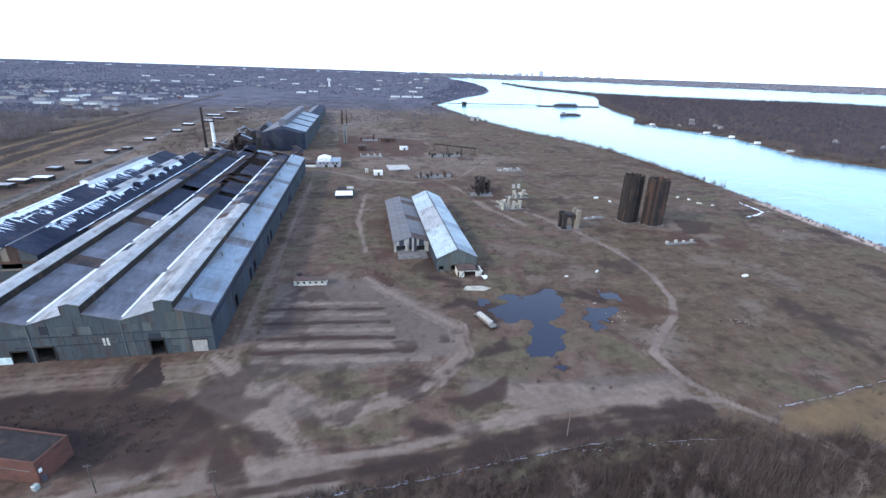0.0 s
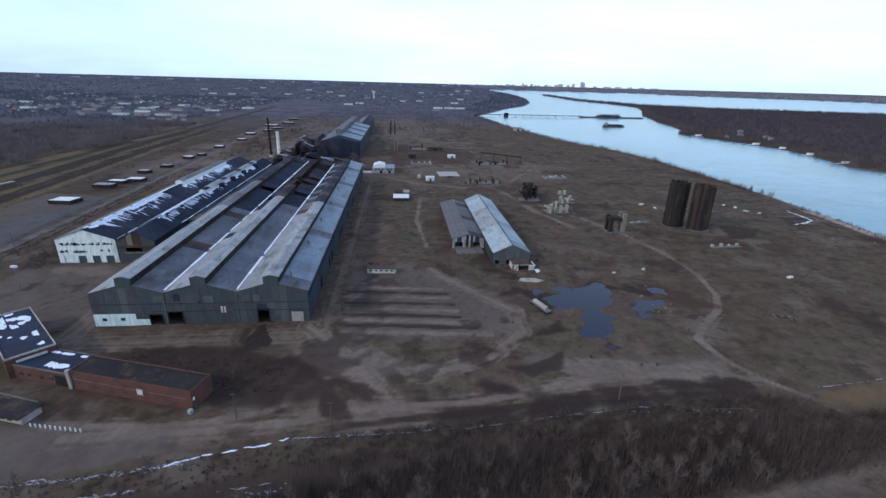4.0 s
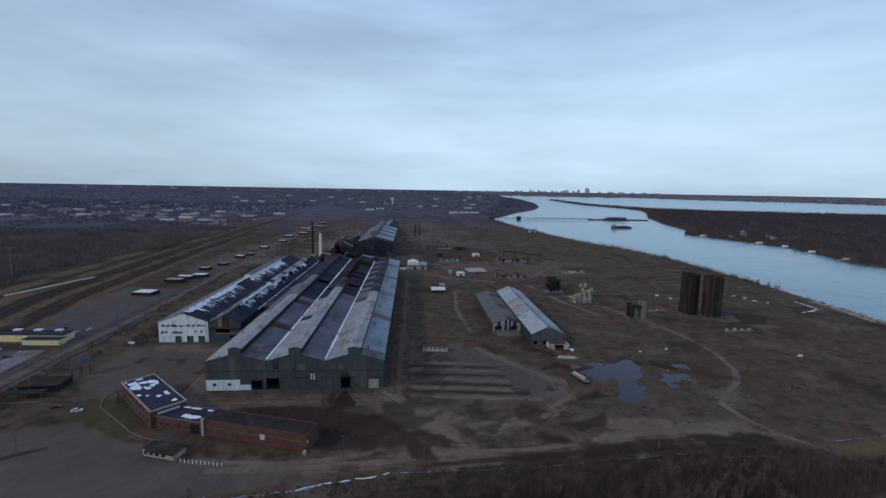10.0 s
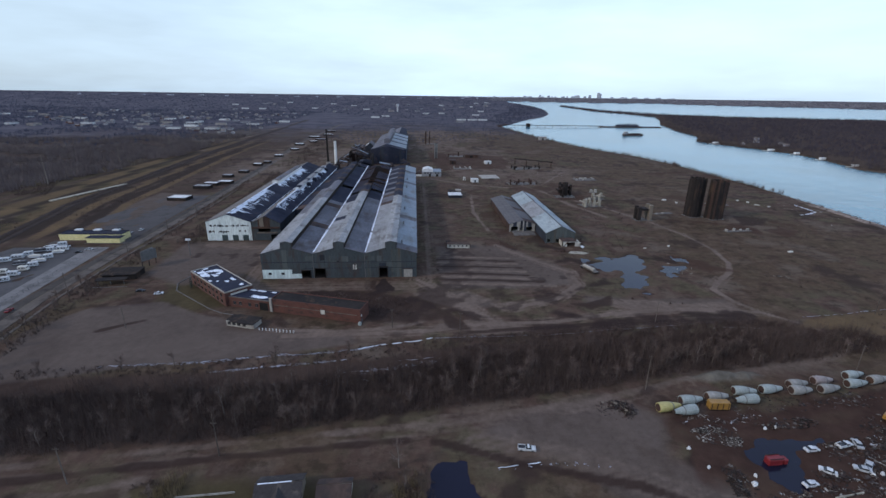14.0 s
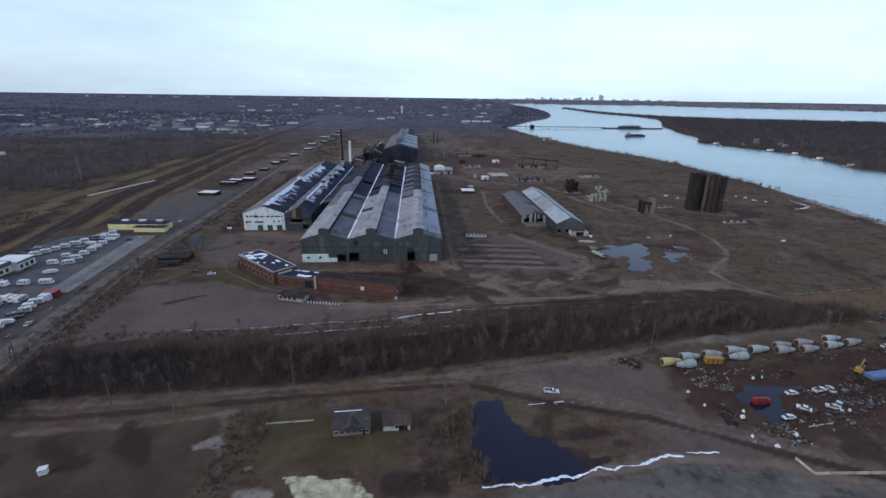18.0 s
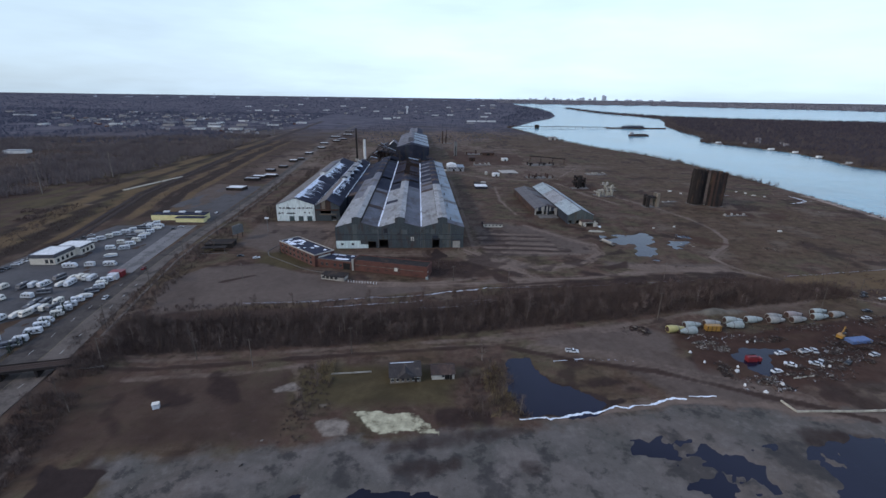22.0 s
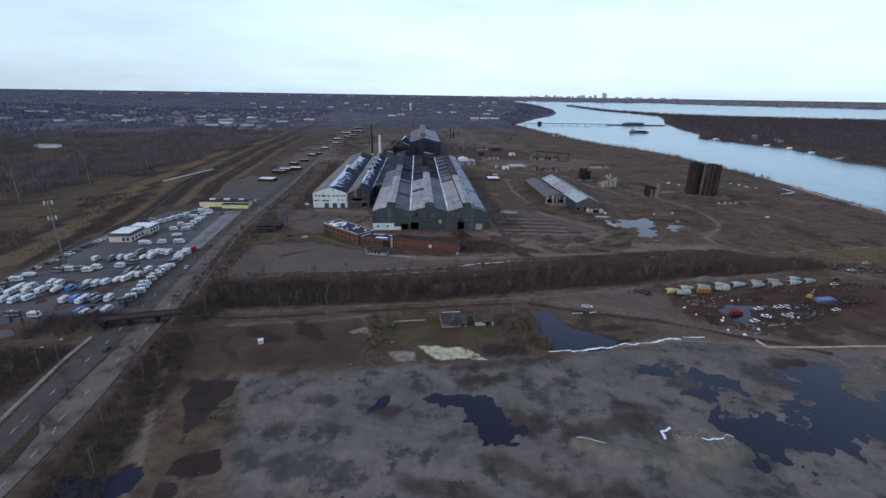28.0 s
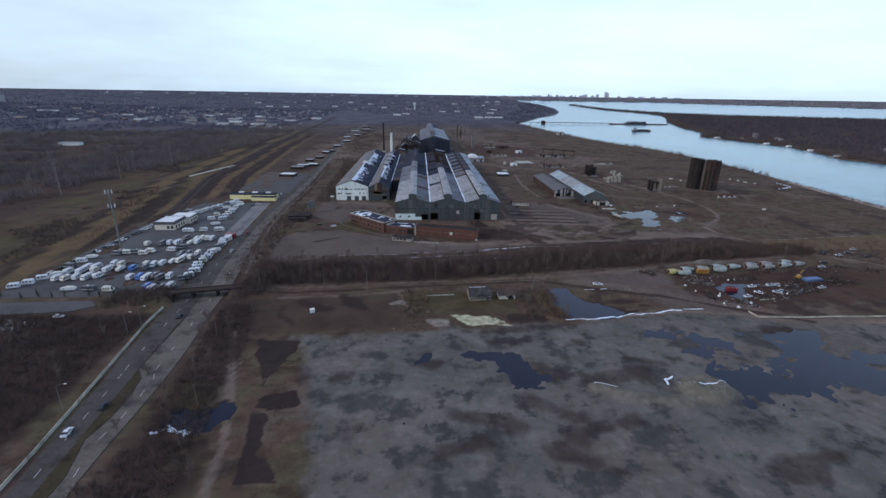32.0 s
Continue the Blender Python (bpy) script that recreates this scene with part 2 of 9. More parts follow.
M["bush"] = mat("winter_brush", (0.07, 0.05, 0.044), (0.112, 0.083, 0.073), 0.95, 0, 0.03, 0.3, spec=0.1)
M["reed"] = mat("dry_reeds", (0.17, 0.13, 0.075), (0.22, 0.17, 0.10), 0.95, 0, 0.1, 0.6, spec=0.1)
# far and far-bank woods carry the distance haze as blue-grey base colour
M["hazed_wood"] = mat("haze_blue_far_woods", (0.06, 0.065, 0.094), (0.092, 0.096, 0.128), 0.95, 0, 0.006, 0.08, spec=0.05)
M["hazed_bank_wood"] = mat("haze_pale_bank_woods", (0.19, 0.185, 0.205), (0.26, 0.25, 0.27), 0.95, 0, 0.006, 0.05, spec=0.05)
M["ballast"] = mat("brown_ballast", (0.05, 0.037, 0.032), (0.07, 0.053, 0.046), 0.95, 0, 0.1, 1.5, spec=0.08)
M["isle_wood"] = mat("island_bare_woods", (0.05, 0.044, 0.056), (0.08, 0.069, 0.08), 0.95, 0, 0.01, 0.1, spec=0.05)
M["shore_wood"] = mat("shore_bare_trees", (0.075, 0.06, 0.056), (0.12, 0.098, 0.09), 0.95, 0, 0.02, 0.1, spec=0.05)
M["conifer"] = mat("dark_conifer", (0.018, 0.03, 0.02), (0.03, 0.042, 0.028), 0.95, 0, 0.5, 2.0)
M["shed_roof"] = mat("pale_shed_roof_sheet", (0.25, 0.29, 0.3), (0.33, 0.37, 0.38), 0.6, 0.0, 0.1, 0.9, (1, 0.35, 1), 0.1, (0.18, 0.2, 0.2), 0.4, 0.2, spec=0.2)
M["brown_roof"] = mat("brown_grey_roof_sheet", (0.115, 0.1, 0.092), (0.16, 0.14, 0.13), 0.75, 0, 0.1, 0.9, (1, 0.35, 1), 0.12, (0.085, 0.07, 0.062), 0.4, 0.2)
M["mid_wood"] = mat("bare_brown_woods", (0.085, 0.068, 0.067), (0.19, 0.156, 0.15), 0.95, 0, 0.05, 0.25, spec=0.05)
# skyline masonry is paled and blued in its own colour to show haze
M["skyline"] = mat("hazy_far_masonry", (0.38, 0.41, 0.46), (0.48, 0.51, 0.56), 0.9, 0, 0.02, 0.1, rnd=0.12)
M["pier"] = mat("cream_concrete", (0.30, 0.275, 0.22), (0.38, 0.35, 0.28), 0.92, 0, 0.2, 1.2, (1, 1, 0.5), 0.15, (0.17, 0.15, 0.12), 0.5, 0.3, 0.3)
M["dust_drum"] = mat("dusty_grey_paint", (0.2, 0.195, 0.18), (0.3, 0.29, 0.265), 0.7, 0, 0.4, 2.0, rnd=0.08, local=True, stain=(0.17, 0.13, 0.1), amount=0.35, stain_scale=0.5)
M["faded_blue"] = mat("faded_blue_paint", (0.07, 0.115, 0.24), (0.1, 0.15, 0.28), 0.6, 0, 0.4, 2.0, stain=(0.12, 0.11, 0.11), amount=0.4, stain_scale=0.5)
M["rubble"] = mat("weathered_rubble", (0.095, 0.084, 0.073), (0.15, 0.134, 0.118), 0.95, 0, 0.2, 2.0, rnd=0.2)
M["tyre"] = mat("black_rubber", (0.015, 0.015, 0.015), (0.025, 0.025, 0.025), 0.9, 0, 2.0, 6.0)
M["scrap"] = mat("mixed_scrap", (0.034, 0.025, 0.022), (0.07, 0.052, 0.045), 0.85, 0.1, 0.4, 2.5, rnd=0.5, stain=(0.13, 0.12, 0.11), amount=0.22, stain_scale=0.8)
M["barge"] = mat("dark_hull_paint", (0.05, 0.03, 0.03), (0.07, 0.045, 0.04), 0.7, 0, 0.2, 1.0)
for key, c, d in (("rv_white", (0.5, 0.51, 0.52), (0.62, 0.63, 0.64)), ("rv_cream", (0.58, 0.55, 0.48), (0.66, 0.63, 0.56)), ("rv_blue", (0.05, 0.12, 0.33), (0.07, 0.16, 0.4)),
                  ("rv_dark", (0.06, 0.06, 0.07), (0.10, 0.10, 0.11)), ("car_red", (0.15, 0.014, 0.018), (0.21, 0.026, 0.028)), ("car_silver", (0.36, 0.37, 0.38), (0.45, 0.46, 0.47)),
                  ("car_black", (0.02, 0.02, 0.024), (0.03, 0.03, 0.034)), ("mixer_teal", (0.235, 0.265, 0.25), (0.32, 0.35, 0.33)), ("mixer_yellow", (0.38, 0.33, 0.12), (0.46, 0.4, 0.17)),
                  ("mixer_orange", (0.26, 0.14, 0.03), (0.33, 0.18, 0.045)), ("mixer_pink", (0.2, 0.165, 0.155), (0.28, 0.235, 0.22)), ("tan_roof", (0.17, 0.145, 0.13), (0.24, 0.21, 0.19)), ("slate_roof", (0.085, 0.08, 0.085), (0.13, 0.12, 0.12)),
                  ("house_white", (0.6, 0.6, 0.58), (0.7, 0.7, 0.68)), ("house_tan", (0.27, 0.25, 0.23), (0.34, 0.315, 0.29)), ("house_grey", (0.24, 0.24, 0.25), (0.32, 0.32, 0.33))):
    M[key] = mat(key, c, d, 0.4 if key[:2] in ("rv", "ca", "mi") else 0.85, 0, 0.4, 2.0, rnd=0.08, local=True, stain=tuple(v * 0.6 for v in c), amount=0.15, stain_scale=0.7)


def water_mat(name, colour, rough, wave, scale):
    m, t, b = start_mat(name)
    b.inputs["Base Color"].default_value = (*colour, 1)
    b.inputs["Roughness"].default_value = rough
    b.inputs["IOR"].default_value = 1.33
    b.inputs["Specular IOR Level"].default_value = 0.5
    src = t.nodes.new("ShaderNodeNewGeometry").outputs["Position"]
    h = noise_of(t, src, scale, 4.0, 0.6)
    bp = nd(t, "ShaderNodeBump", Strength=wave, Distance=1.0)
    t.links.new(h, bp.inputs["Height"])
    t.links.new(bp.outputs[0], b.inputs["Normal"])
    streak = noise_of(t, src, 0.006, 7.0, 0.65)
    t.links.new(mixc(t, remap(t, streak, 0.35, 0.65), tuple(v * 0.65 for v in colour), tuple(v * 1.35 for v in colour)), b.inputs["Base Color"])
    return m


M["river"] = water_mat("river_water", (0.056, 0.17, 0.225), 0.2, 0.6, 0.035)
M["puddle"] = water_mat("puddle_water", (0.009, 0.009, 0.02), 0.14, 0.06, 0.2)
M["puddle"].node_tree.nodes["Principled BSDF"].inputs["Specular IOR Level"].default_value = 0.33


# ---- mesh helpers ----
class Sheet:
    """Points and faces gathered for one mesh."""

    def __init__(self):
        self.v, self.f = [], []

    def face(self, *pts):
        n = len(self.v)
        self.v += [tuple(p) for p in pts]
        self.f.append(tuple(range(n, n + len(pts))))
        return self

    def box(self, x0, y0, z0, x1, y1, z1):
        n = len(self.v)
        self.v += [(x0, y0, z0), (x1, y0, z0), (x1, y1, z0), (x0, y1, z0), (x0, y0, z1), (x1, y0, z1), (x1, y1, z1), (x0, y1, z1)]
        self.f += [tuple(n + i for i in q) for q in ((0, 3, 2, 1), (4, 5, 6, 7), (0, 1, 5, 4), (1, 2, 6, 5), (2, 3, 7, 6), (3, 0, 4, 7))]
        return self

    def bevel_box(self, x0, y0, z0, x1, y1, z1, c):
        """A box whose upper edges and upright edges are cut back by c."""
        ring = [(x0 + c, y0), (x1 - c, y0), (x1, y0 + c), (x1, y1 - c), (x1 - c, y1), (x0 + c, y1), (x0, y1 - c), (x0, y0 + c)]
        top = [(min(max(x, x0 + c), x1 - c), min(max(y, y0 + c), y1 - c)) for x, y in ring]
        n = len(self.v)
        self.v += [(x, y, z0) for x, y in ring] + [(x, y, z1 - c) for x, y in ring] + [(x, y, z1) for x, y in top]
        for k in range(2):
            for i in range(8):
                j = (i + 1) % 8
                self.f.append((n + 8 * k + i, n + 8 * k + j, n + 8 * k + 8 + j, n + 8 * k + 8 + i))
        self.f.append(tuple(n + 16 + i for i in range(8)))
        self.f.append(tuple(n + 7 - i for i in range(8)))
        return self

    def turned(self, x0, y0, z0, x1, y1, z1, m):
        s = Sheet().box(x0, y0, z0, x1, y1, z1)
        return self.add(s, m)

    def add(self, s, m=None):
        n = len(self.v)
        self.v += [tuple(m @ Vector(p)) for p in s.v] if m else s.v
        self.f += [tuple(n + i for i in q) for q in s.f]
        return self

    def wall(self, profile, y0, y1):
        """A flat x-z outline pushed from y0 to y1."""
        n, k = len(self.v), len(profile)
        self.v += [(x, y0, z) for x, z in profile] + [(x, y1, z) for x, z in profile]
        self.f.append(tuple(n + i for i in range(k)))
        self.f.append(tuple(n + 2 * k - 1 - i for i in range(k)))
        self.f += [(n + i, n + k + i, n + k + (i + 1) % k, n + (i + 1) % k) for i in range(k)]
        return self

    def slab(self, plan, z0, z1):
        n, k = len(self.v), len(plan)
        self.v += [(x, y, z0) for x, y in plan] + [(x, y, z1) for x, y in plan]
        self.f.append(tuple(n + k - 1 - i for i in range(k)))
        self.f.append(tuple(n + k + i for i in range(k)))
        self.f += [(n + i, n + (i + 1) % k, n + k + (i + 1) % k, n + k + i) for i in range(k)]
        return self

    def tube(self, pts, radii, sides=6, caps=True):
        n = len(self.v)
        pts = [Vector(p) for p in pts]
        for i, p in enumerate(pts):
            d = (pts[min(i + 1, len(pts) - 1)] - pts[max(i - 1, 0)]).normalized()
            a = d.cross(Vector((0.3, 1, 0.1)) if abs(d.z) > 0.7 else Vector((0, 0, 1))).normalized()
            b = d.cross(a)
            self.v += [tuple(p + radii[i] * (a * math.cos(q) + b * math.sin(q))) for q in (2 * math.pi * s / sides for s in range(sides))]
        for i in range(len(pts) - 1):
            for s in range(sides):
                u = (s + 1) % sides
                self.f.append((n + i * sides + s, n + i * sides + u, n + (i + 1) * sides + u, n + (i + 1) * sides + s))
        if caps:
            self.f.append(tuple(n + sides - 1 - s for s in range(sides)))
            self.f.append(tuple(n + (len(pts) - 1) * sides + s for s in range(sides)))
        return self

    def mesh(self, name, material):
        me = bpy.data.meshes.new(name)
        me.from_pydata(self.v, [], self.f)
        me.materials.append(material)
        me.update()
        return me


def part(name, sheet, material, parent, label=""):
    me = sheet if isinstance(sheet, bpy.types.Mesh) else sheet.mesh(name, material)
    ob = new(name, me)
    ob.parent = parent
    return tagged(ob, label)


def thing(name, label, category, at=(0, 0, 0), rz=0.0, group="", kind=""):
    ob = new(name)
    ob.empty_display_size = 0.5
    ob.matrix_world = pose(*at, 0, 0, rz)
    return tagged(ob, label, category, group, kind)


def single(name, sheet, material, label, category, at=(0, 0, 0), rz=0.0, group="", kind=""):
    ob = new(name, sheet if isinstance(sheet, bpy.types.Mesh) else sheet.mesh(name, material))
    ob.matrix_world = pose(*at, 0, 0, rz)
    return tagged(ob, label, category, group, kind)


def quick(name, verts, faces, material):
    """A mesh from number arrays; faces all have the same corner count."""
    me = bpy.data.meshes.new(name)
    verts, faces = np.asarray(verts, np.float32), np.asarray(faces, np.int32)
    k = faces.shape[1]
    me.vertices.add(len(verts))
    me.vertices.foreach_set("co", verts.ravel())
    me.loops.add(faces.size)
    me.loops.foreach_set("vertex_index", faces.ravel())
    me.polygons.add(len(faces))
    me.polygons.foreach_set("loop_start", np.arange(0, faces.size, k, dtype=np.int32))
    me.update(calc_edges=True)
    me.materials.append(material)
    return me


# ---- ground ----
HUB = (0.0, -250.0)


def rise(x, y):
    """The land swells very gently towards the far distance."""
    r = np.hypot(np.asarray(x, float) - HUB[0], np.asarray(y, float) - HUB[1])
    return 82.0 * np.clip((r - 2200.0) / 2680.0, 0, 1) ** 2


def near_line(x, y, pts):
    d = np.full(x.shape, 1e9)
    for (ax, ay), (bx, by) in zip(pts, pts[1:]):
        ux, uy = bx - ax, by - ay
        t = np.clip(((x - ax) * ux + (y - ay) * uy) / (ux * ux + uy * uy), 0, 1)
        d = np.minimum(d, np.hypot(x - ax - t * ux, y - ay - t * uy))
    return d


def inside(x, y, poly):
    hit = np.zeros(x.shape, bool)
    for (ax, ay), (bx, by) in zip(poly, poly[1:] + poly[:1]):
        if ay != by:
            hit ^= ((ay > y) != (by > y)) & (x < (bx - ax) * (y - ay) / (by - ay) + ax)
    return hit


def signed(x, y, poly):
    """Metres inside (positive) or outside a plan outline."""
    d = near_line(x, y, poly + poly[:1])
    return np.where(inside(x, y, poly), d, -d)


def soft(v, a, b):
    t = np.clip((v - a) / (b - a), 0, 1)
    return t * t * (3 - 2 * t)


def waves(x, y, size, seed):
    """Smooth bumps of about that size, from -1 to 1."""
    rng = np.random.default_rng(seed)
    out = np.zeros(x.shape)
    for k in range(9):
        a, p, s = rng.uniform(0, 6.283), rng.uniform(0, 6.283), rng.uniform(0.6, 2.2)
        out += np.sin((x * math.cos(a) + y * math.sin(a)) * 6.283 * s / size + p) / (3.2 * s)
    return out


def fbm(x, y, size, seed, octaves=4):
    """Rough blotches of about that size, from about -1 to 1."""
    rng = np.random.default_rng(seed)
    out, amp, total = np.zeros(np.shape(x)), 1.0, 0.0
    for k in range(octaves):
        table = rng.uniform(-1, 1, (256, 256))
        u, v = x / size + rng.uniform(0, 200), y / size + rng.uniform(0, 200)
        i, j = np.floor(u).astype(int), np.floor(v).astype(int)
        a, b = u - i, v - j
        a, b = a * a * (3 - 2 * a), b * b * (3 - 2 * b)
        i0, i1, j0, j1 = i % 256, (i + 1) % 256, j % 256, (j + 1) % 256
        out += amp * ((table[i0, j0] * (1 - a) + table[i1, j0] * a) * (1 - b) + (table[i0, j1] * (1 - a) + table[i1, j1] * a) * b)
        total += amp * 0.6
        amp, size = amp * 0.55, size * 0.48
    return out / total


SHORE = [(412, -5200), (412, -500), (416, -100), (424, 60), (432, 165), (441, 300), (440, 467), (425, 575), (382, 700), (350, 850), (318, 1100), (303, 1390), (400, 1600), (500, 1840), (657, 2114), (795, 2453), (890, 2864), (915, 3359), (883, 3613), (841, 3876), (841, 5200)]
ISLAND = [(900, 80), (840, 210), (750, 382), (724, 443), (745, 490), (772, 569), (785, 656), (774, 723), (750, 819), (728, 900), (790, 985), (829, 1067), (876, 1258), (940, 1420), (996, 1586), (1150, 1880), (1290, 2200), (1245, 2437), (1155, 2716), (1090, 3380), (1190, 3380), (1260, 2900), (1420, 2500), (1700, 2250), (2400, 1900), (2900, 1200), (2900, 300), (2300, -500), (1500, -500)]
FAR_BANK = [(700, 5200), (700, 4000), (900, 3935), (1199, 3825), (1361, 3785), (1975, 3588), (2291, 3296), (2591, 3067), (2848, 2843), (3091, 2538), (3500, 2100), (4100, 900), (4400, -600), (5200, -600), (5200, 5200)]
LOT = [(-183, -61), (-169, -38), (-136, -31), (-112, -46), (-71, -62), (-32, -66), (-28, -77), (-74, -88), (-116, -92), (-168, -104)]
SLAG = [(-129, -202), (-108, -203), (-83, -199), (-67, -197), (-28, -195), (0, -193), (31, -188), (65, -180), (112, -189), (330, -190), (330, -520), (-88, -520), (-96, -330), (-102, -290), (-111, -244), (-121, -213)]
YARD_PLAN = [(-207, -156), (-213, -90), (-217, -40), (-222, 10), (-228, 62), (-285, 62), (-298, -20), (-300, -90), (-300, -157)]
PALE_TRACKS = (
    (5.0, [(170, 215), (195, 165), (212, 121), (220, 82), (221, 47), (214, 19), (203, 2), (187, -11), (175, -24), (176, -41), (182, -54), (195, -69), (206, -88)]),
    (6.5, [(36, -62), (70, -60), (97, -54), (123, -50), (151, -49), (182, -54)]), (9.0, [(0, -4), (13, -22), (30, -45), (38, -58)]),
    (7.0, [(38, -60), (10, -66), (-20, -69), (-62, -70)]), (5.0, [(-70, -64), (-40, -66), (-20, -65), (-4, -61), (8, -53), (14, -44)]), (7.0, [(60, 62), (76, 34), (98, 6), (97, -14), (78, -34), (50, -45)]),
(4.0, [(206, -88), (240, -110), (262, -140)]),
    (3.2, [(15, 37), (64, 32)]), (3.2, [(15, 25), (67, 21)]), (3.2, [(15, 12), (69, 7)]), (3.2, [(16, 1), (73, -5)]), (3.2, [(16, -10), (82, -16)]),
    (4.0, [(18, -187), (65, -179), (100, -184)]), (5.0, [(-158, -196), (-150, -221), (-139, -250), (-134, -269), (-131, -290), (-126, -420)]),
    (6.0, [(100, -187), (150, -193), (240, -196)]), (5.0, [(120, 330), (150, 250), (160, 190), (178, 140)]), (6.0, [(20, 340), (60, 300), (110, 280), (160, 300), (230, 420)]),
    (7.0, [(20, -34), (30, -31)]), (2.5, [(60, 100), (55, 160), (62, 240)]), (16.0, [(-92, -14), (-2, -14)]), (12.0, [(-150, 66), (-108, 60), (-100, 30), (-98, -10)]), (4.0, [(-340, 0), (-372, 250), (-400, 620), (-440, 1600)]))
DIM_TRACKS = ((7.0, [(8, -10), (9, 120), (10, 330)]), (1.6, [(-83, -155), (-77, -174), (-72, -190)]), (1.2, [(91, -63), (140, -58), (172, -60)]), (1.2, [(84, -68), (130, -64), (168, -64)]), (2.0, [(-172, -150), (-114, -144), (-63, -138), (1, -132)]), (1.4, [(-172, -155), (-114, -149), (-63, -143), (1, -137)]), (7.0, [(1, -133), (66, -122), (105, -111), (180, -98), (215, -82), (250, -62)]), (12.0, [(20, -142), (50, -150), (80, -166), (112, -180)]), (4.0, [(-148, -160), (-100, -156), (-80, -152)]))
GREY_AREAS = ([(-150, -166), (-92, -160), (-78, -172), (-76, -198), (-126, -201), (-152, -198)], [(14, 60), (66, 60), (100, 10), (96, -14), (60, -20), (14, -20)], [(12, -24), (28, -20), (34, -30), (46, -34), (40, -44), (22, -44), (10, -36)], [(96, -30), (130, -36), (176, -36), (172, -46), (120, -46), (90, -42)], [(28, -128), (70, -117), (88, -132), (80, -150), (105, -172), (104, -184), (64, -180), (48, -150), (20, -138)], [(-262, 74), (-214, 74), (-222, 240), (-280, 250), (-282, 110)],
              [(-100, 30), (-104, 74), (-170, 72), (-168, 10), (-140, -8), (-110, -6)])
MUD_LINES = ((3.0, [(-172, -156), (-114, -150), (-63, -144), (-4, -139)]), (4.0, [(5, -140), (36, -152), (66, -161), (90, -174), (128, -192)]), (3.6, [(15, 31), (66, 26)]), (3.6, [(15, 18), (68, 14)]),
             (3.6, [(15, 6), (70, 1)]), (3.6, [(15, -4), (76, -10)]), (8.0, [(-26, -6), (-26, -14), (-22, -20)]), (5.0, [(20, -70), (60, -66), (120, -60)]), (6.0, [(65, 66), (72, 50)]), (5.0, [(-60, -40), (-20, -38), (-8, -50)]), (2.0, [(-150, -62), (-134, -52)]))
SCRUB = ([(-72, -22), (-6, -24), (0, -46), (-20, -57), (-66, -40)], [(-172, -158), (-80, -154), (-78, -196), (-120, -198), (-158, -202)], [(-340, -330), (-198, -330), (-206, -176), (-340, -172)], [(-174, -178), (-150, -178), (-146, -230), (-150, -330), (-160, -330)])
GRASS_AREAS = ([(-82, -155), (-48, -152), (-20, -160), (-22, -178), (-58, -178), (-78, -176)], [(-160, -236), (-150, -236), (-149, -252), (-159, -252)],
               [(-330, -290), (-290, -290), (-280, -230), (-330, -220)], [(-300, 60), (-360, 60), (-420, 500), (-390, 600), (-345, 300)], [(-140, -34), (-112, -42), (-100, -36), (-128, -4), (-140, -10)])
# pools: half width, line
POOLS = [(1.8, [(116, 30), (112, 42)]), 
         (4.0, [(74, -230), (90, -232)]), (7.0, [(130, -276), (165, -268)]), (2.0, [(-72, -223), (-67, -217)])]
POOL_PLANS = [[(153, 37), (157, 22), (149, 10), (143, -4), (134, -28), (122, -20), (128, -2), (131, 10), (121, 3), (130, 30), (142, 27)], [(154, -4), (166, -4), (177, 12), (164, 15), (157, 6)], [(182, 28), (188, 27), (186, 21)],
              [(8, -151), (3, -166), (2, -187), (14, -186.5), (30, -183.5), (38, -179.5), (30, -173), (23, -168), (18, -162), (13, -152)],
              [(103, -148), (114, -144.5), (128, -142.5), (138, -143), (132, -150), (122, -150.5), (116, -157), (110, -162), (105, -159.5), (104, -154)], [(-47, -218), (-38, -216), (-33, -226), (-22, -236), (-26, -243), (-36, -240), (-43, -228)],
              [(38, -201), (60, -201), (75, -210), (74, -221), (55, -223), (52, -210)], [(-161, -262), (-145, -261), (-145, -252), (-160, -252)],
              [(93, -213), (114, -207), (112, -222), (130, -227), (175, -230), (175, -250), (130, -252), (111, -248), (98, -245), (84, -255), (80, -248), (57, -250), (49, -246), (55, -234), (78, -230)]]
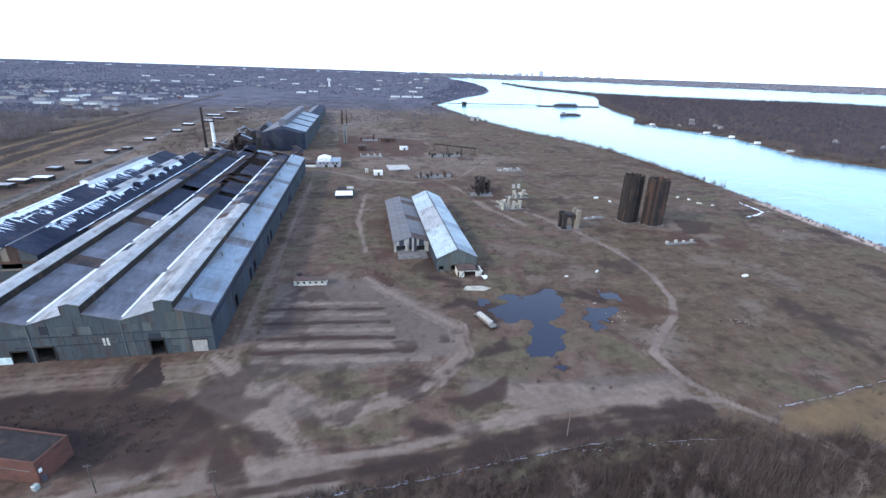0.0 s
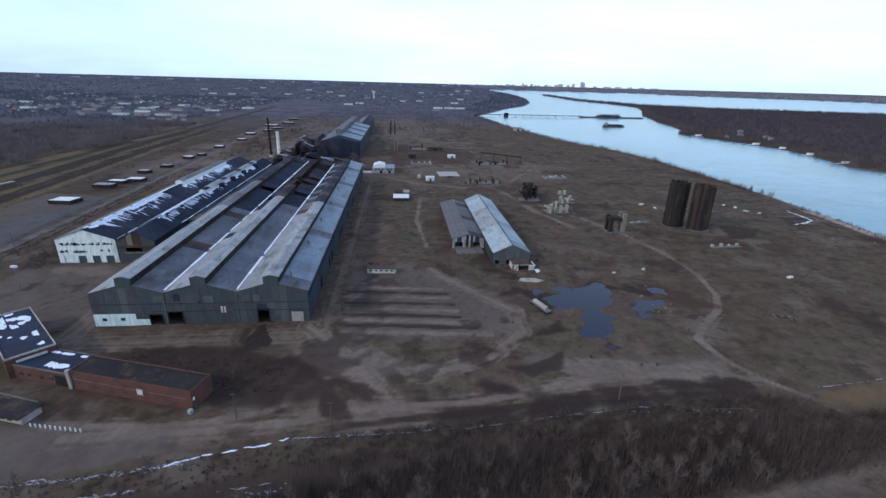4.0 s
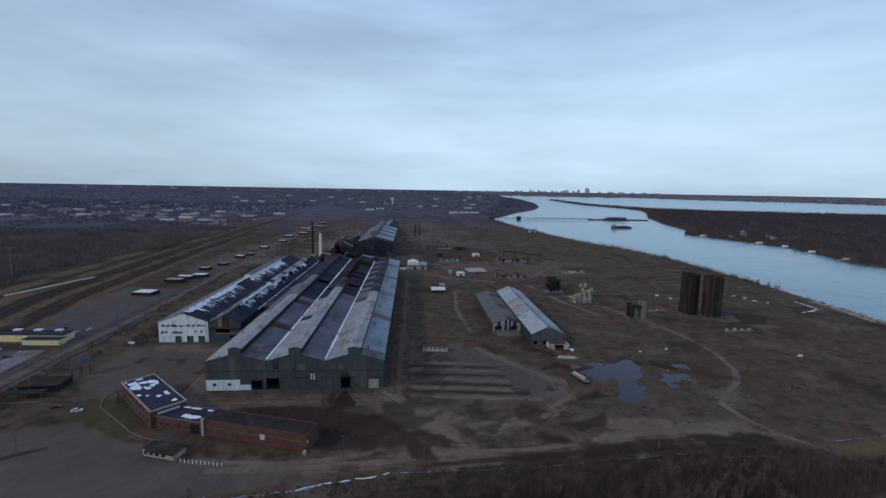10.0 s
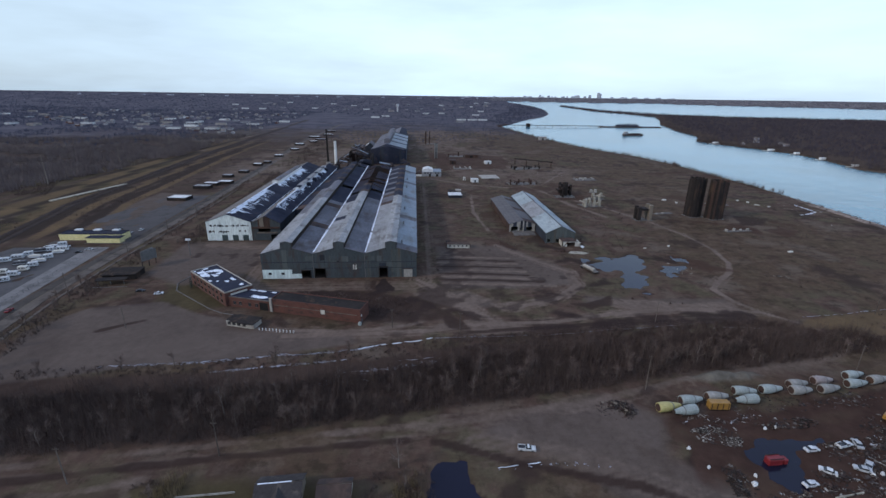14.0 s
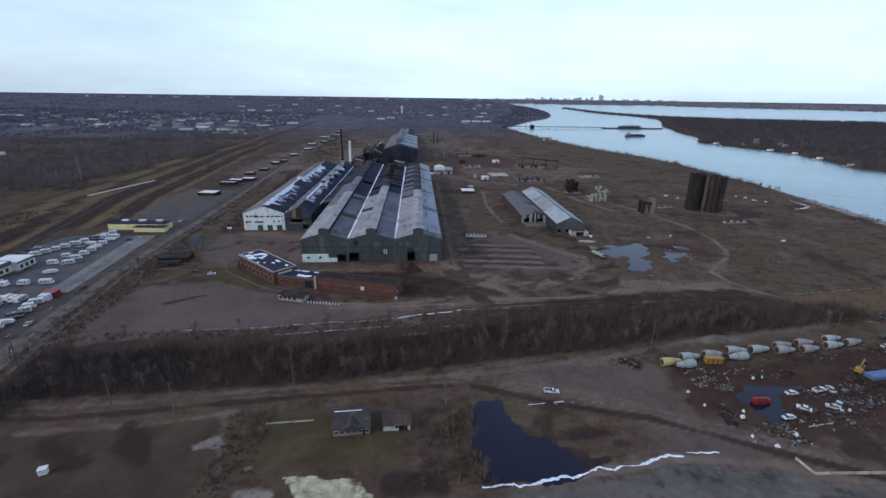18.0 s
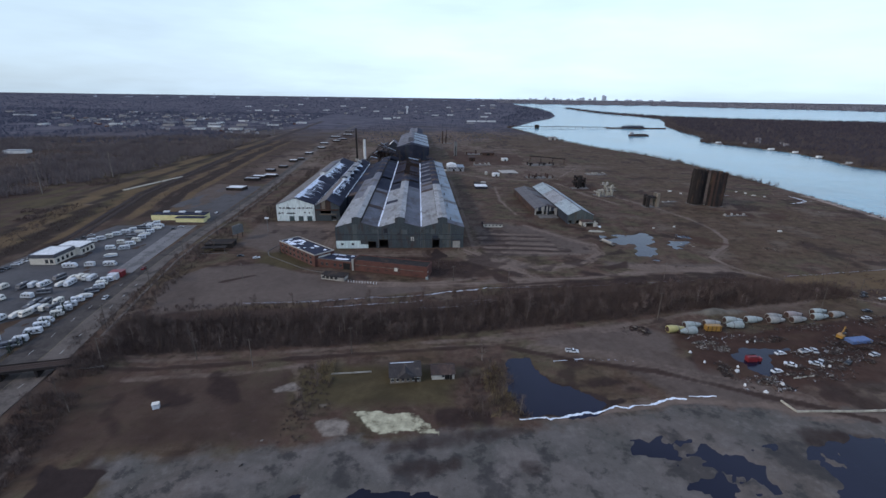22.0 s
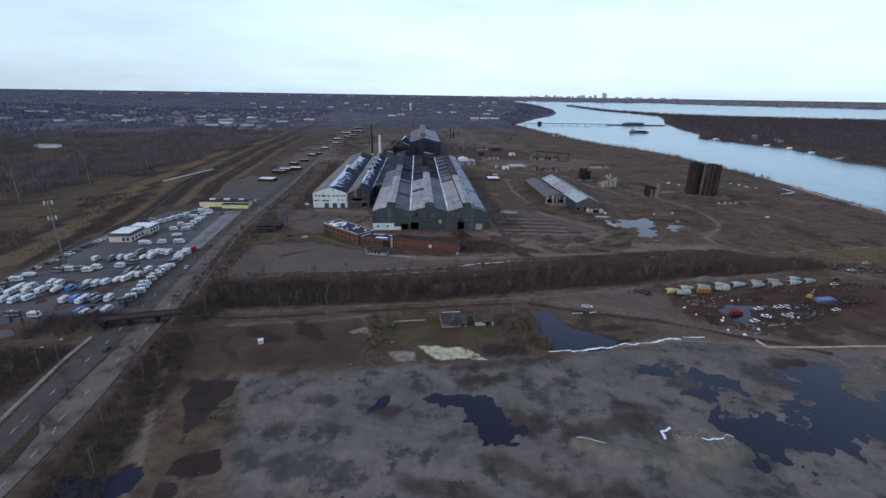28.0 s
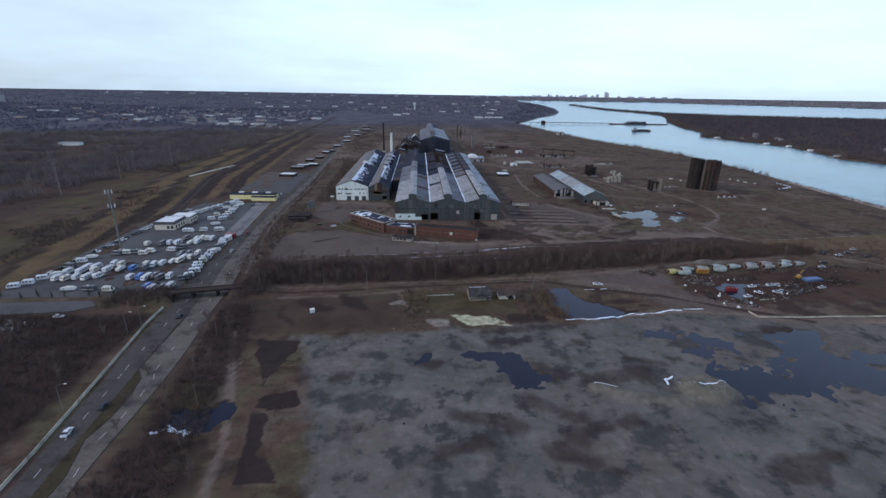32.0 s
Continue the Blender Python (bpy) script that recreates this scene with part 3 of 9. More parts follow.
# wet dark ground without standing water: half width, line
WET = [(4.5, [(-21, -186), (-10, -187)]), (2.5, [(-20, -3), (-21, -14)]), (9, [(104, -152), (150, -149), (200, -137)]), (6, [(110, -165), (140, -162)]), (5, [(96, -138), (150, -130), (190, -124)]), (6, [(60, -66), (91, -66), (125, -63), (168, -61)]), (4, [(96, -59), (138, -57), (172, -58)]), (7, [(-26, -230), (2, -238), (20, -232)]), (4, [(-30, -250), (-12, -262)]), (5, [(-18, -268), (4, -262), (14, -266)]), (4, [(-26, -276), (-10, -284)]), (4, [(4, -286), (12, -290)]), (3, [(-74, -226), (-66, -214)]), (3, [(-86, -230), (-82, -226)]), (2.5, [(-106, -234), (-98, -231)]),
       (4, [(-63, -274), (-52, -270)]), (6, [(40, -286), (70, -276)]), (3, [(-97, -264), (-90, -260)]), (3, [(-40, -208), (-22, -207)]), (3, [(0, -210), (6, -210)]), (5, [(-70, -222), (-66, -226)]), (5, [(-142, -206), (-136, -212), (-128, -206)]), (4, [(-134, -165), (-122, -174)]), (3, [(-143, -178), (-131, -190)]),
       (3, [(-113, -157), (-99, -174)]), (4, [(26, -170), (60, -165)]), (4, [(30, -178), (52, -172)]), (6, [(86, -152), (140, -140), (180, -134)]), (4, [(66, -50), (100, -60), (142, -54)]), (3, [(50, -53), (36, -55), (18, -45)]), (4, [(88, -24), (112, -14), (120, 0)]), (3, [(112, -36), (74, -27)]), (4, [(118, 20), (106, 30), (96, 24)]),
       (5, [(150, 34), (176, 24)]), (3, [(92, 62), (106, 50)]), (4, [(-66, -20), (-30, -24), (-6, -20)]), (5, [(-60, -44), (-20, -40), (-4, -30)]), (3, [(-140, -62), (-124, -54)]), (3, [(-84, -200), (-40, -199), (0, -193)]), (5, [(100, -200), (112, -204)]), (5, [(-60, -256), (-40, -262)]), (3, [(18, -224), (30, -226)])]

gx = np.concatenate([-np.geomspace(5000, 330, 100), np.arange(-322, -160, 2.6), np.arange(-158, 250, 1.4), np.arange(251, 460, 3.5), np.geomspace(466, 5000, 120)])
gy = np.concatenate([-np.geomspace(5200, 440, 30), np.arange(-432, -300, 4.0), np.arange(-298, 60, 1.4), np.arange(61, 420, 3.2), np.geomspace(426, 4900, 130)])
X, Y = np.meshgrid(gx, gy)
# signed distance to the river's west shore: positive on land
shore_d = near_line(X, Y, SHORE)
west = np.interp(Y, [p[1] for p in SHORE], [p[0] for p in SHORE]) > X
bank = np.where(west, shore_d, -shore_d)
bank = np.maximum(bank, np.maximum(signed(X, Y, ISLAND), signed(X, Y, FAR_BANK)))
Z = rise(X, Y) + 0.18 * waves(X, Y, 60, 3) + 0.10 * waves(X, Y, 17, 4)
Z += np.clip(waves(X, Y, 420, 9), 0, 1) * 0.5 * soft(np.abs(X - 150), 400, 900)
ragged = 5.5 * fbm(X, Y, 17, 21, 5) + 2.2 * fbm(X, Y, 5.0, 22, 3)
pool_masks = [soft(w - near_line(X, Y, line) + 0.7 * ragged, -1.4, 1.4) for w, line in POOLS]
pool_masks += [soft(signed(X, Y, plan) * 0.6 + (0.75 * ragged + 3.2 * fbm(X * 0.55, Y, 7, 23, 4)) * (1.0 if plan[0][1] < -190 else 0.8 if plan[0][1] > -60 else 0.42) + 0.2, -1.1, 1.1) for plan in POOL_PLANS]
pool = np.max(pool_masks, 0)
flat = 1 - 0.85 * np.maximum(soft(signed(X, Y, LOT), -4, 4), soft(signed(X, Y, YARD_PLAN), -6, 4))
Z = np.where(np.abs(X) < 600, (Z - rise(X, Y)) * flat + rise(X, Y), Z)
Z -= 0.75 * pool
# spoil heap with a curled tail, and low heaps
heap = 3.6 * soft(-np.hypot((X - 39) / 14, (Y + 246) / 10.5), -1.0, -0.35) + 1.5 * soft(-near_line(X, Y, [(-3, -243), (10, -249), (28, -253)]), -5, -1.0)
heap += 2.6 * soft(-np.hypot((X - 122) / 21, (Y + 110 - 0.1 * (X - 122)) / 4.2) + 0.35 * fbm(X, Y, 8, 26), -1, -0.2) + 1.2 * soft(-np.hypot((X - 290) / 9, (Y - 20) / 6), -1, 0)
heap *= 1 + 0.3 * fbm(X, Y, 6, 24)
Z += heap
# the road lies on a graded strip
ROAD_MID = [(-162, -420), (-172, -330), (-175, -300), (-178.5, -270), (-181, -242), (-184, -211), (-186.5, -190), (-187, -176), (-186, -140), (-193, -110), (-198.5, -82), (-205, -23), (-208, 40), (-208, 82), (-211, 190), (-215, 256), (-225, 420)]
graded = soft(-near_line(X, Y, ROAD_MID), -26, -17) * (Y < 420)
Z = Z * (1 - graded) + (rise(X, Y) - 0.12) * graded
# rail bank carried over the road
rail_d = near_line(X, Y, [(-330, -164), (-205, -160), (-168, -152), (-110, -150)])
Z += 3.6 * soft(-rail_d, -11, -4) * soft(X, -240, -208) * soft(-X, 140, 172) * (1 - soft(-np.abs(X + 190), -15.5, -13.5))
Z = np.where(bank < 22, Z * soft(bank, -6, 22) - 5.0 * (1 - soft(bank, -14, 9)), Z)
Z = np.where(bank < -14, rise(X, Y) - 5.0, Z)
rows, cols = X.shape
idx = np.arange(rows * cols).reshape(rows, cols)
quads = np.stack([idx[:-1, :-1], idx[:-1, 1:], idx[1:, 1:], idx[1:, :-1]], -1).reshape(-1, 4)


def ground_z(x, y):
    """Height of the ground sheet at a place."""
    i, j = np.clip(np.searchsorted(gy, y) - 1, 0, rows - 2), np.clip(np.searchsorted(gx, x) - 1, 0, cols - 2)
    u, v = (x - gx[j]) / (gx[j + 1] - gx[j]), (y - gy[i]) / (gy[i + 1] - gy[i])
    return (Z[i, j] * (1 - u) + Z[i, j + 1] * u) * (1 - v) + (Z[i + 1, j] * (1 - u) + Z[i + 1, j + 1] * u) * v


def spread(d, w):
    """Full on a line, fading at its edges, with parallel wheel ruts beside it."""
    rut = 0.3 * np.sin(d * 1.9) * soft(-d, -(w * 0.5 + 9), -w * 0.5)
    return np.clip(soft(-d - 1.6 * fray, -(w * 0.5 + 2.6), -(w * 0.5 - 2.2)) * (0.82 + 0.25 * blot) + rut, 0, 1)


fray, blot = fbm(X, Y, 9, 31), fbm(X, Y, 26, 32)
pale = np.zeros(X.shape)
for w, line in PALE_TRACKS:
    pale = np.maximum(pale, spread(near_line(X, Y, line), w) * (1.0 if w < 15 else 0.7))
for w, line in DIM_TRACKS:
    pale = np.maximum(pale, 0.62 * spread(near_line(X, Y, line), w))
mud = np.zeros(X.shape)
for w, line in MUD_LINES:
    mud = np.maximum(mud, spread(near_line(X, Y, line), w))
far_flat = soft(signed(X, Y, FAR_BANK), -20, 60)
LENS = [(-76, -23), (-50, -19), (-30, -19), (-1, -31), (15, -45), (12, -55), (-8, -60), (-23, -58), (-30, -50), (-45, -42), (-62, -32)]
PALE_PLANS = [(-5, -23), (13, -22), (37, -51), (30, -55), (18, -42), (0, -29)], [(24, -58), (45, -59), (54, -65), (49, -72), (31, -73), (26, -65)], [(1, -70), (12, -60), (18, -63), (5, -67)], [(38, -38), (62, -35), (58, -46), (45, -49)], [(20, -29), (30, -23), (43, -34), (32, -41)], [(100, -34), (128, -36), (150, -42), (176, -42), (172, -54), (140, -53), (104, -46)]
# mud patches; the last outline paints the towers' cast shadow east of them
MUD_SHADOW_PLANS = [(-2, -31), (8, -37), (17, -48), (25, -66), (16, -64), (11, -50)], [(32, -56), (47, -56), (63, -58), (81, -52), (81, -54), (62, -60), (46, -58.5), (34, -58)], [(57, -66), (75, -67), (101, -61), (130, -59), (130, -64), (99, -67), (74, -72), (62, -72)], [(84, -40), (100, -35), (113, -27), (107, -44), (92, -49)], [(290, 112), (302, 146), (334, 136), (312, 113)]
for plan in PALE_PLANS:
    pale = np.maximum(pale, 0.75 * soft(signed(X, Y, plan) + 0.3 * ragged, -1.5, 1.5))
mud = np.maximum(mud, 0.9 * soft(signed(X, Y, [(-340, -330), (-196, -330), (-204, -178), (-340, -174)]) + ragged, -6, 6))
for plan in MUD_SHADOW_PLANS:
    mud = np.maximum(mud, 0.85 * soft(signed(X, Y, plan) + 0.3 * ragged, -1.5, 1.5))
pale = np.maximum(pale, 0.62 * soft(fbm(X, Y * 0.6, 80, 98) + 0.6 * fbm(X, Y, 18, 99), -0.1, 0.45) * soft(Y, 180, 420) * soft(-Y, -1500, -1000) * soft(-X, -330, -200) * soft(X, -330, -250))
lens = soft(signed(X, Y, LENS) + 0.25 * ragged, -2.5, 2.0)
pale *= 1 - 0.8 * lens
mud = np.maximum(mud, 0.8 * lens)
slag_area = soft(signed(X, Y, SLAG), -4, 3)
wet = np.zeros(X.shape)
for w, line in WET:
    wet = np.maximum(wet, (0.75 if line[0][1] < -196 else 1.0) * soft(0.8 * w - near_line(X, Y, line) + 0.8 * ragged, -2.6, 3.2))
wet = np.maximum(wet, 0.7 * (1 - slag_area) * (1 - soft(signed(X, Y, GREY_AREAS[4]), -8, 2)) * soft(fbm(X, Y, 34, 33) + 0.5 * fbm(X, Y, 8, 34, 3), 0.42, 0.8) * (np.abs(X) < 460))
# distance haze painted into the ground, growing with range
haze_tint = soft(np.hypot(X, Y + 250) + 160 * fbm(X, Y * 3, 420, 37), 750, 2000) * (1 - soft(signed(X, Y, ISLAND), -20, 20))
wet *= 1 - 0.85 * soft(signed(X, Y, LOT), -2, 6)
ochre = soft(X, 150, 215) * soft(fbm(X, Y, 70, 35) + 0.7, 0.0, 0.9) + 0.8 * soft(fbm(X, Y, 45, 36, 5), 0.3, 0.6)
mud = np.maximum(mud, soft(pool, 0.15, 0.6) * (1 - 0.8 * slag_area))
grey = soft(signed(X, Y, LOT), -3, 2)
for area in GREY_AREAS:
    grey = np.maximum(grey, (0.15 if area[0][1] < -160 else 0.75) * soft(signed(X, Y, area), -4, 4))
slag = soft(signed(X, Y, SLAG) + 3 * fray, -7, 5)
grass = np.zeros(X.shape)
for area in GRASS_AREAS:
    grass = np.maximum(grass, soft(signed(X, Y, area), -8, 6))
rail_off = near_line(X, Y, [(-262, -140), (-296, 10), (-340, 191), (-378, 588), (-431, 1658)])
left_of = np.interp(Y, [-140, 10, 191, 588, 1658], [-262, -296, -340, -378, -431]) > X
band = np.where(left_of, rail_off, -rail_off)
grass = np.maximum(grass, soft(band, 8, 12) * soft(-band, -150, -96) * np.clip(0.5 + 0.55 * np.sin(band / 3.4 + 0.9 * fbm(X, Y, 60, 2)) + 0.5 * fbm(X, Y, 40, 41), 0, 1))
mud = np.maximum(mud, 0.8 * soft(-np.abs(band - 3), -9, -3) * soft(Y, -150, -100))
mud = np.maximum(mud, 0.55 * soft(-np.abs(band - 24), -6, -2) * soft(Y, -150, -60))
brush = soft(-X - 0.1 * Y * (Y > 300), 400, 450) + 0.9 * soft(-X, 200, 210) * soft(-Y, 172, 185) + soft(Y - 500 + 0.2 * X, 0, 400) * soft(250 - np.abs(X + 40), -200, 0) * 0.3
brush = np.maximum(brush, soft(signed(X, Y, ISLAND), 5, 60))
belt = [(-175, -98), (-86, -97), (-20, -90), (20, -80), (120, -74), (215, -72), (222, -90), (105, -108), (46, -119), (-6, -127), (-63, -136), (-170, -144)]
brush = np.clip(np.maximum(brush, soft(signed(X, Y, belt), -3, 5)), 0, 1)
brush = np.maximum(brush, 0.62 * soft(-X, 206, 240) * soft(Y, -150, -120) * (1 - grass))
brush = np.maximum(brush, soft(np.hypot(X, Y - 300), 700, 1000))
fallow = soft(band, 56, 66) * soft(-band, -190, -150) * soft(Y, -170, -120) * soft(-Y, -420, -200)
brush = np.maximum(brush, fallow * soft(fbm(X, Y * 0.7, 34, 94) + 0.4 * fbm(X, Y, 9, 95), -0.15, 0.3))
for area in SCRUB:
    brush = np.maximum(brush, 0.75 * soft(signed(X, Y, area), -6, 6))
LIME = [(-57, -181), (-50, -179), (-42, -181), (-35, -180), (-31, -186), (-26, -194), (-36, -192), (-47, -195), (-52, -190)]
BARE = [(-69, -186), (-62, -184), (-55, -188), (-55, -195), (-66, -196)], [(-70, -176), (-65, -176), (-65, -180), (-70, -180)], [(-90, -168), (-82, -164), (-80, -168), (-87, -171)]
DARK_MUD = [(-131, -244), (-117, -238), (-114, -251), (-130, -251)], [(16, -164), (26, -170), (38, -176), (50, -174), (54, -178), (38, -183), (22, -186), (4, -189), (2, -180), (18, -178)], [(-23, -1), (-17.6, -1), (-17, -8), (-11, -16), (-13, -22), (-24, -22), (-25, -14), (-22.6, -8)], [(-144, -203), (-123, -205), (-126, -213), (-131, -242), (-139, -223)], [(-130, -253), (-127, -272), (-126, -285), (-113, -284), (-121, -272), (-126, -254)]
RUSTY = [(83, -160), (89, -137), (109, -130), (174, -124), (200, -122), (250, -120), (250, -150), (200, -166), (148, -171), (112, -173), (96, -162)], [(182, 30), (200, 26), (203, 6), (190, 2)], [(34, 410), (140, 430), (160, 570), (24, 620)], [(150, 210), (190, 212), (192, 250), (160, 262)]
OCHRE_FIELD = [(199, -63), (237, -57), (330, -42), (330, -84), (222, -80), (190, -70)]
lime_soil = soft(signed(X, Y, LIME) + 0.35 * ragged, -0.8, 1.2)
bare_soil = np.max([0.5 * far_flat] + [soft(signed(X, Y, p) + 0.3 * ragged, -1.2, 1.5) for p in BARE], 0)
dark_mud = np.max([soft(signed(X, Y, p) + 0.4 * ragged, -1.2, 1.4) for p in DARK_MUD], 0)
rust_soil = np.max([0.75 * soft(fbm(X, Y, 60, 96) + 0.5 * fbm(X, Y, 15, 97), 0.45, 0.75) * soft(X, 20, 60) * soft(Y, 0, 60) * soft(-Y, -900, -600)] + [soft(signed(X, Y, p) + 0.8 * ragged, -5, 4) for p in RUSTY], 0)
along = fbm(X * 0.9, Y * 0.06, 14, 91) + 0.6 * fbm(X, Y, 22, 92)
stripe = np.sin(band / 5.2 + 0.8 * fbm(X, Y, 90, 93)) + 0.55 * np.sin(band / 2.3)
in_field = soft(band + 34 + 30 * soft(Y, 80, 110), 0, 8) * np.maximum(soft(-X, 300, 308), soft(Y, 60, 100)) * soft(-band, -70, -50) * soft(Y, -170, -110) * soft(-Y, -1100, -600)
field_ochre = np.maximum(in_field * soft(stripe + 0.4 * along, -0.1, 0.5), soft(signed(X, Y, OCHRE_FIELD), -3, 2))
field_dark = in_field * soft(-stripe - 0.4 * along, -0.1, 0.35)
stone = soft(-np.abs(bank - 8) - 2 * fray, -11, -5) * soft(-Y, -300, -120) * west

gm, gt, gb = start_mat("worn_site_ground")
src = gt.nodes.new("ShaderNodeNewGeometry").outputs["Position"]
n_wide, n_mid, n_fine, n_grit = noise_of(gt, src, 0.012, 5), noise_of(gt, src, 0.05, 7, 0.62), noise_of(gt, src, 0.3, 6, 0.62), noise_of(gt, src, 2.2, 4, 0.7)
swirl = nd(gt, "ShaderNodeTexNoise", Scale=0.03, Detail=7.0, Roughness=0.6, Distortion=0.9)
gt.links.new(src, swirl.inputs["Vector"])
n_swirl = swirl.outputs[0]
LAYERS = (("kind_a", (pale, mud, grey)), ("kind_b", (slag, grass, brush)), ("kind_c", (stone, pool, heap / 3.0)), ("kind_d", (ochre, wet, haze_tint)), ("kind_e", (lime_soil, bare_soil, dark_mud)), ("kind_f", (rust_soil, field_ochre, field_dark)))
masks = {}
for key, arrays in LAYERS:
    at = gt.nodes.new("ShaderNodeAttribute")
    at.attribute_name = key
    sp = gt.nodes.new("ShaderNodeSeparateColor")
    gt.links.new(at.outputs["Color"], sp.inputs[0])
    masks[key] = sp.outputs
jag = calc(gt, 'ADD', calc(gt, 'MULTIPLY', calc(gt, 'SUBTRACT', n_swirl, 0.5), 1.0), calc(gt, 'MULTIPLY', calc(gt, 'SUBTRACT', n_fine, 0.5), 0.9))


def where(key, ch, lo=0.25, hi=0.85, rough=0.8):
    return remap(gt, calc(gt, 'ADD', masks[key][ch], calc(gt, 'MULTIPLY', jag, rough)), lo, hi)


n_patch = noise_of(gt, src, 0.026, 7, 0.6)
streak_map = nd(gt, "ShaderNodeMapping", Rotation=(0, 0, 0.35), Scale=(0.35, 1.6, 1))
gt.links.new(src, streak_map.inputs["Vector"])
n_streak = noise_of(gt, streak_map.outputs[0], 0.07, 6, 0.6)
col = mixc(gt, remap(gt, n_wide, 0.35, 0.65), (0.06489, 0.04373, 0.03516), (0.08436, 0.05894, 0.04847))
col = mixc(gt, calc(gt, 'MULTIPLY', remap(gt, n_patch, 0.48, 0.57), 0.85), col, (0.077, 0.069, 0.046))
col = mixc(gt, calc(gt, 'MULTIPLY', where("kind_d", 0), 0.75), col, mixc(gt, remap(gt, n_mid, 0.35, 0.65), (0.066, 0.048, 0.034), (0.088, 0.065, 0.046)))
col = mixc(gt, calc(gt, 'MULTIPLY', remap(gt, n_patch, 0.47, 0.37), 0.7), col, (0.113, 0.096, 0.08))
n_tuft = noise_of(gt, src, 0.11, 7, 0.7)
col = mixc(gt, calc(gt, 'MULTIPLY', remap(gt, n_tuft, 0.46, 0.36), 0.55), col, (0.118, 0.092, 0.074))
col = mixc(gt, calc(gt, 'MULTIPLY', remap(gt, n_tuft, 0.53, 0.62), 0.7), col, (0.036, 0.029, 0.021))
col = mixc(gt, calc(gt, 'MULTIPLY', remap(gt, n_streak, 0.54, 0.64), 0.4), col, (0.04002, 0.02757, 0.02376))
col = mixc(gt, calc(gt, 'MULTIPLY', remap(gt, n_mid, 0.55, 0.68), 0.7), col, (0.04326, 0.02757, 0.02281))
col = mixc(gt, where("kind_b", 2), col, mixc(gt, remap(gt, n_mid, 0.35, 0.65), (0.040, 0.028, 0.024), (0.062, 0.045, 0.038)))
col = mixc(gt, where("kind_b", 1), col, mixc(gt, remap(gt, n_swirl, 0.38, 0.62), (0.048, 0.041, 0.025), (0.073, 0.061, 0.036)))
# far land mixed towards blue-grey in place of haze
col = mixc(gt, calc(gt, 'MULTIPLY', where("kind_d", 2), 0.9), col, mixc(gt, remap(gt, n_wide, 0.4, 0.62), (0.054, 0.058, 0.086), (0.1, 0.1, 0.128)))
n_blot = noise_of(gt, src, 0.1, 7, 0.68)
slag_col = mixc(gt, remap(gt, n_swirl, 0.40, 0.6), (0.121, 0.114, 0.112), (0.083, 0.083, 0.08))
slag_col = mixc(gt, calc(gt, 'MULTIPLY', remap(gt, n_wide, 0.48, 0.6), 0.6), slag_col, (0.098, 0.085, 0.078))
slag_col = mixc(gt, calc(gt, 'MULTIPLY', remap(gt, n_blot, 0.46, 0.36), 0.6), slag_col, (0.147, 0.14, 0.136))
slag_col = mixc(gt, calc(gt, 'MULTIPLY', remap(gt, n_blot, 0.53, 0.62), 0.8), slag_col, (0.042, 0.043, 0.043))
slag_col = mixc(gt, calc(gt, 'MULTIPLY', remap(gt, n_mid, 0.53, 0.6), 0.75), slag_col, (0.044, 0.044, 0.046))
col = mixc(gt, where("kind_b", 0), col, slag_col)
col = mixc(gt, where("kind_a", 2, 0.2, 0.8, 0.5), col, mixc(gt, remap(gt, n_swirl, 0.38, 0.62), (0.08, 0.066, 0.06), (0.102, 0.085, 0.077)))
col = mixc(gt, where("kind_a", 0), col, mixc(gt, remap(gt, n_mid, 0.35, 0.65), (0.113, 0.091, 0.079), (0.156, 0.126, 0.109)))
col = mixc(gt, where("kind_c", 0), col, (0.29, 0.245, 0.22))
col = mixc(gt, where("kind_c", 2, 0.1, 0.5, 0.3), col, mixc(gt, remap(gt, n_fine, 0.3, 0.7), (0.096, 0.091, 0.08), (0.13, 0.124, 0.108)))
col = mixc(gt, calc(gt, 'MULTIPLY', where("kind_a", 1), 0.9), col, (0.03569, 0.02472, 0.02186))
col = mixc(gt, calc(gt, 'MULTIPLY', where("kind_d", 1, 0.2, 0.9), 0.85), col, (0.0292, 0.02091, 0.01996))
col = mixc(gt, calc(gt, 'MULTIPLY', where("kind_f", 0), 0.7), col, mixc(gt, remap(gt, n_tuft, 0.35, 0.65), (0.036, 0.0205, 0.017), (0.066, 0.039, 0.031)))
col = mixc(gt, calc(gt, 'MULTIPLY', where("kind_f", 1), 0.85), col, mixc(gt, remap(gt, n_mid, 0.35, 0.65), (0.125, 0.09, 0.052), (0.085, 0.063, 0.04)))
col = mixc(gt, calc(gt, 'MULTIPLY', where("kind_f", 2), 0.95), col, (0.03, 0.023, 0.02))
col = mixc(gt, where("kind_e", 1, 0.4, 0.9, 0.8), col, mixc(gt, remap(gt, n_fine, 0.35, 0.65), (0.13, 0.117, 0.107), (0.2, 0.183, 0.165)))
col = mixc(gt, where("kind_e", 2, 0.35, 0.65, 0.3), col, mixc(gt, remap(gt, n_mid, 0.35, 0.65), (0.027, 0.0205, 0.02), (0.036, 0.028, 0.027)))
col = mixc(gt, where("kind_e", 0, 0.62, 0.9, 1.25), col, mixc(gt, remap(gt, n_fine, 0.35, 0.65), (0.24, 0.24, 0.175), (0.4, 0.4, 0.3)))
col = mixc(gt, 1.0, col, (1.09, 1.0, 0.92), 'MULTIPLY')
col = mixc(gt, 1.0, col, mixc(gt, remap(gt, n_fine, 0.25, 0.75), (0.84, 0.84, 0.84), (1.16, 1.16, 1.16)), 'MULTIPLY')
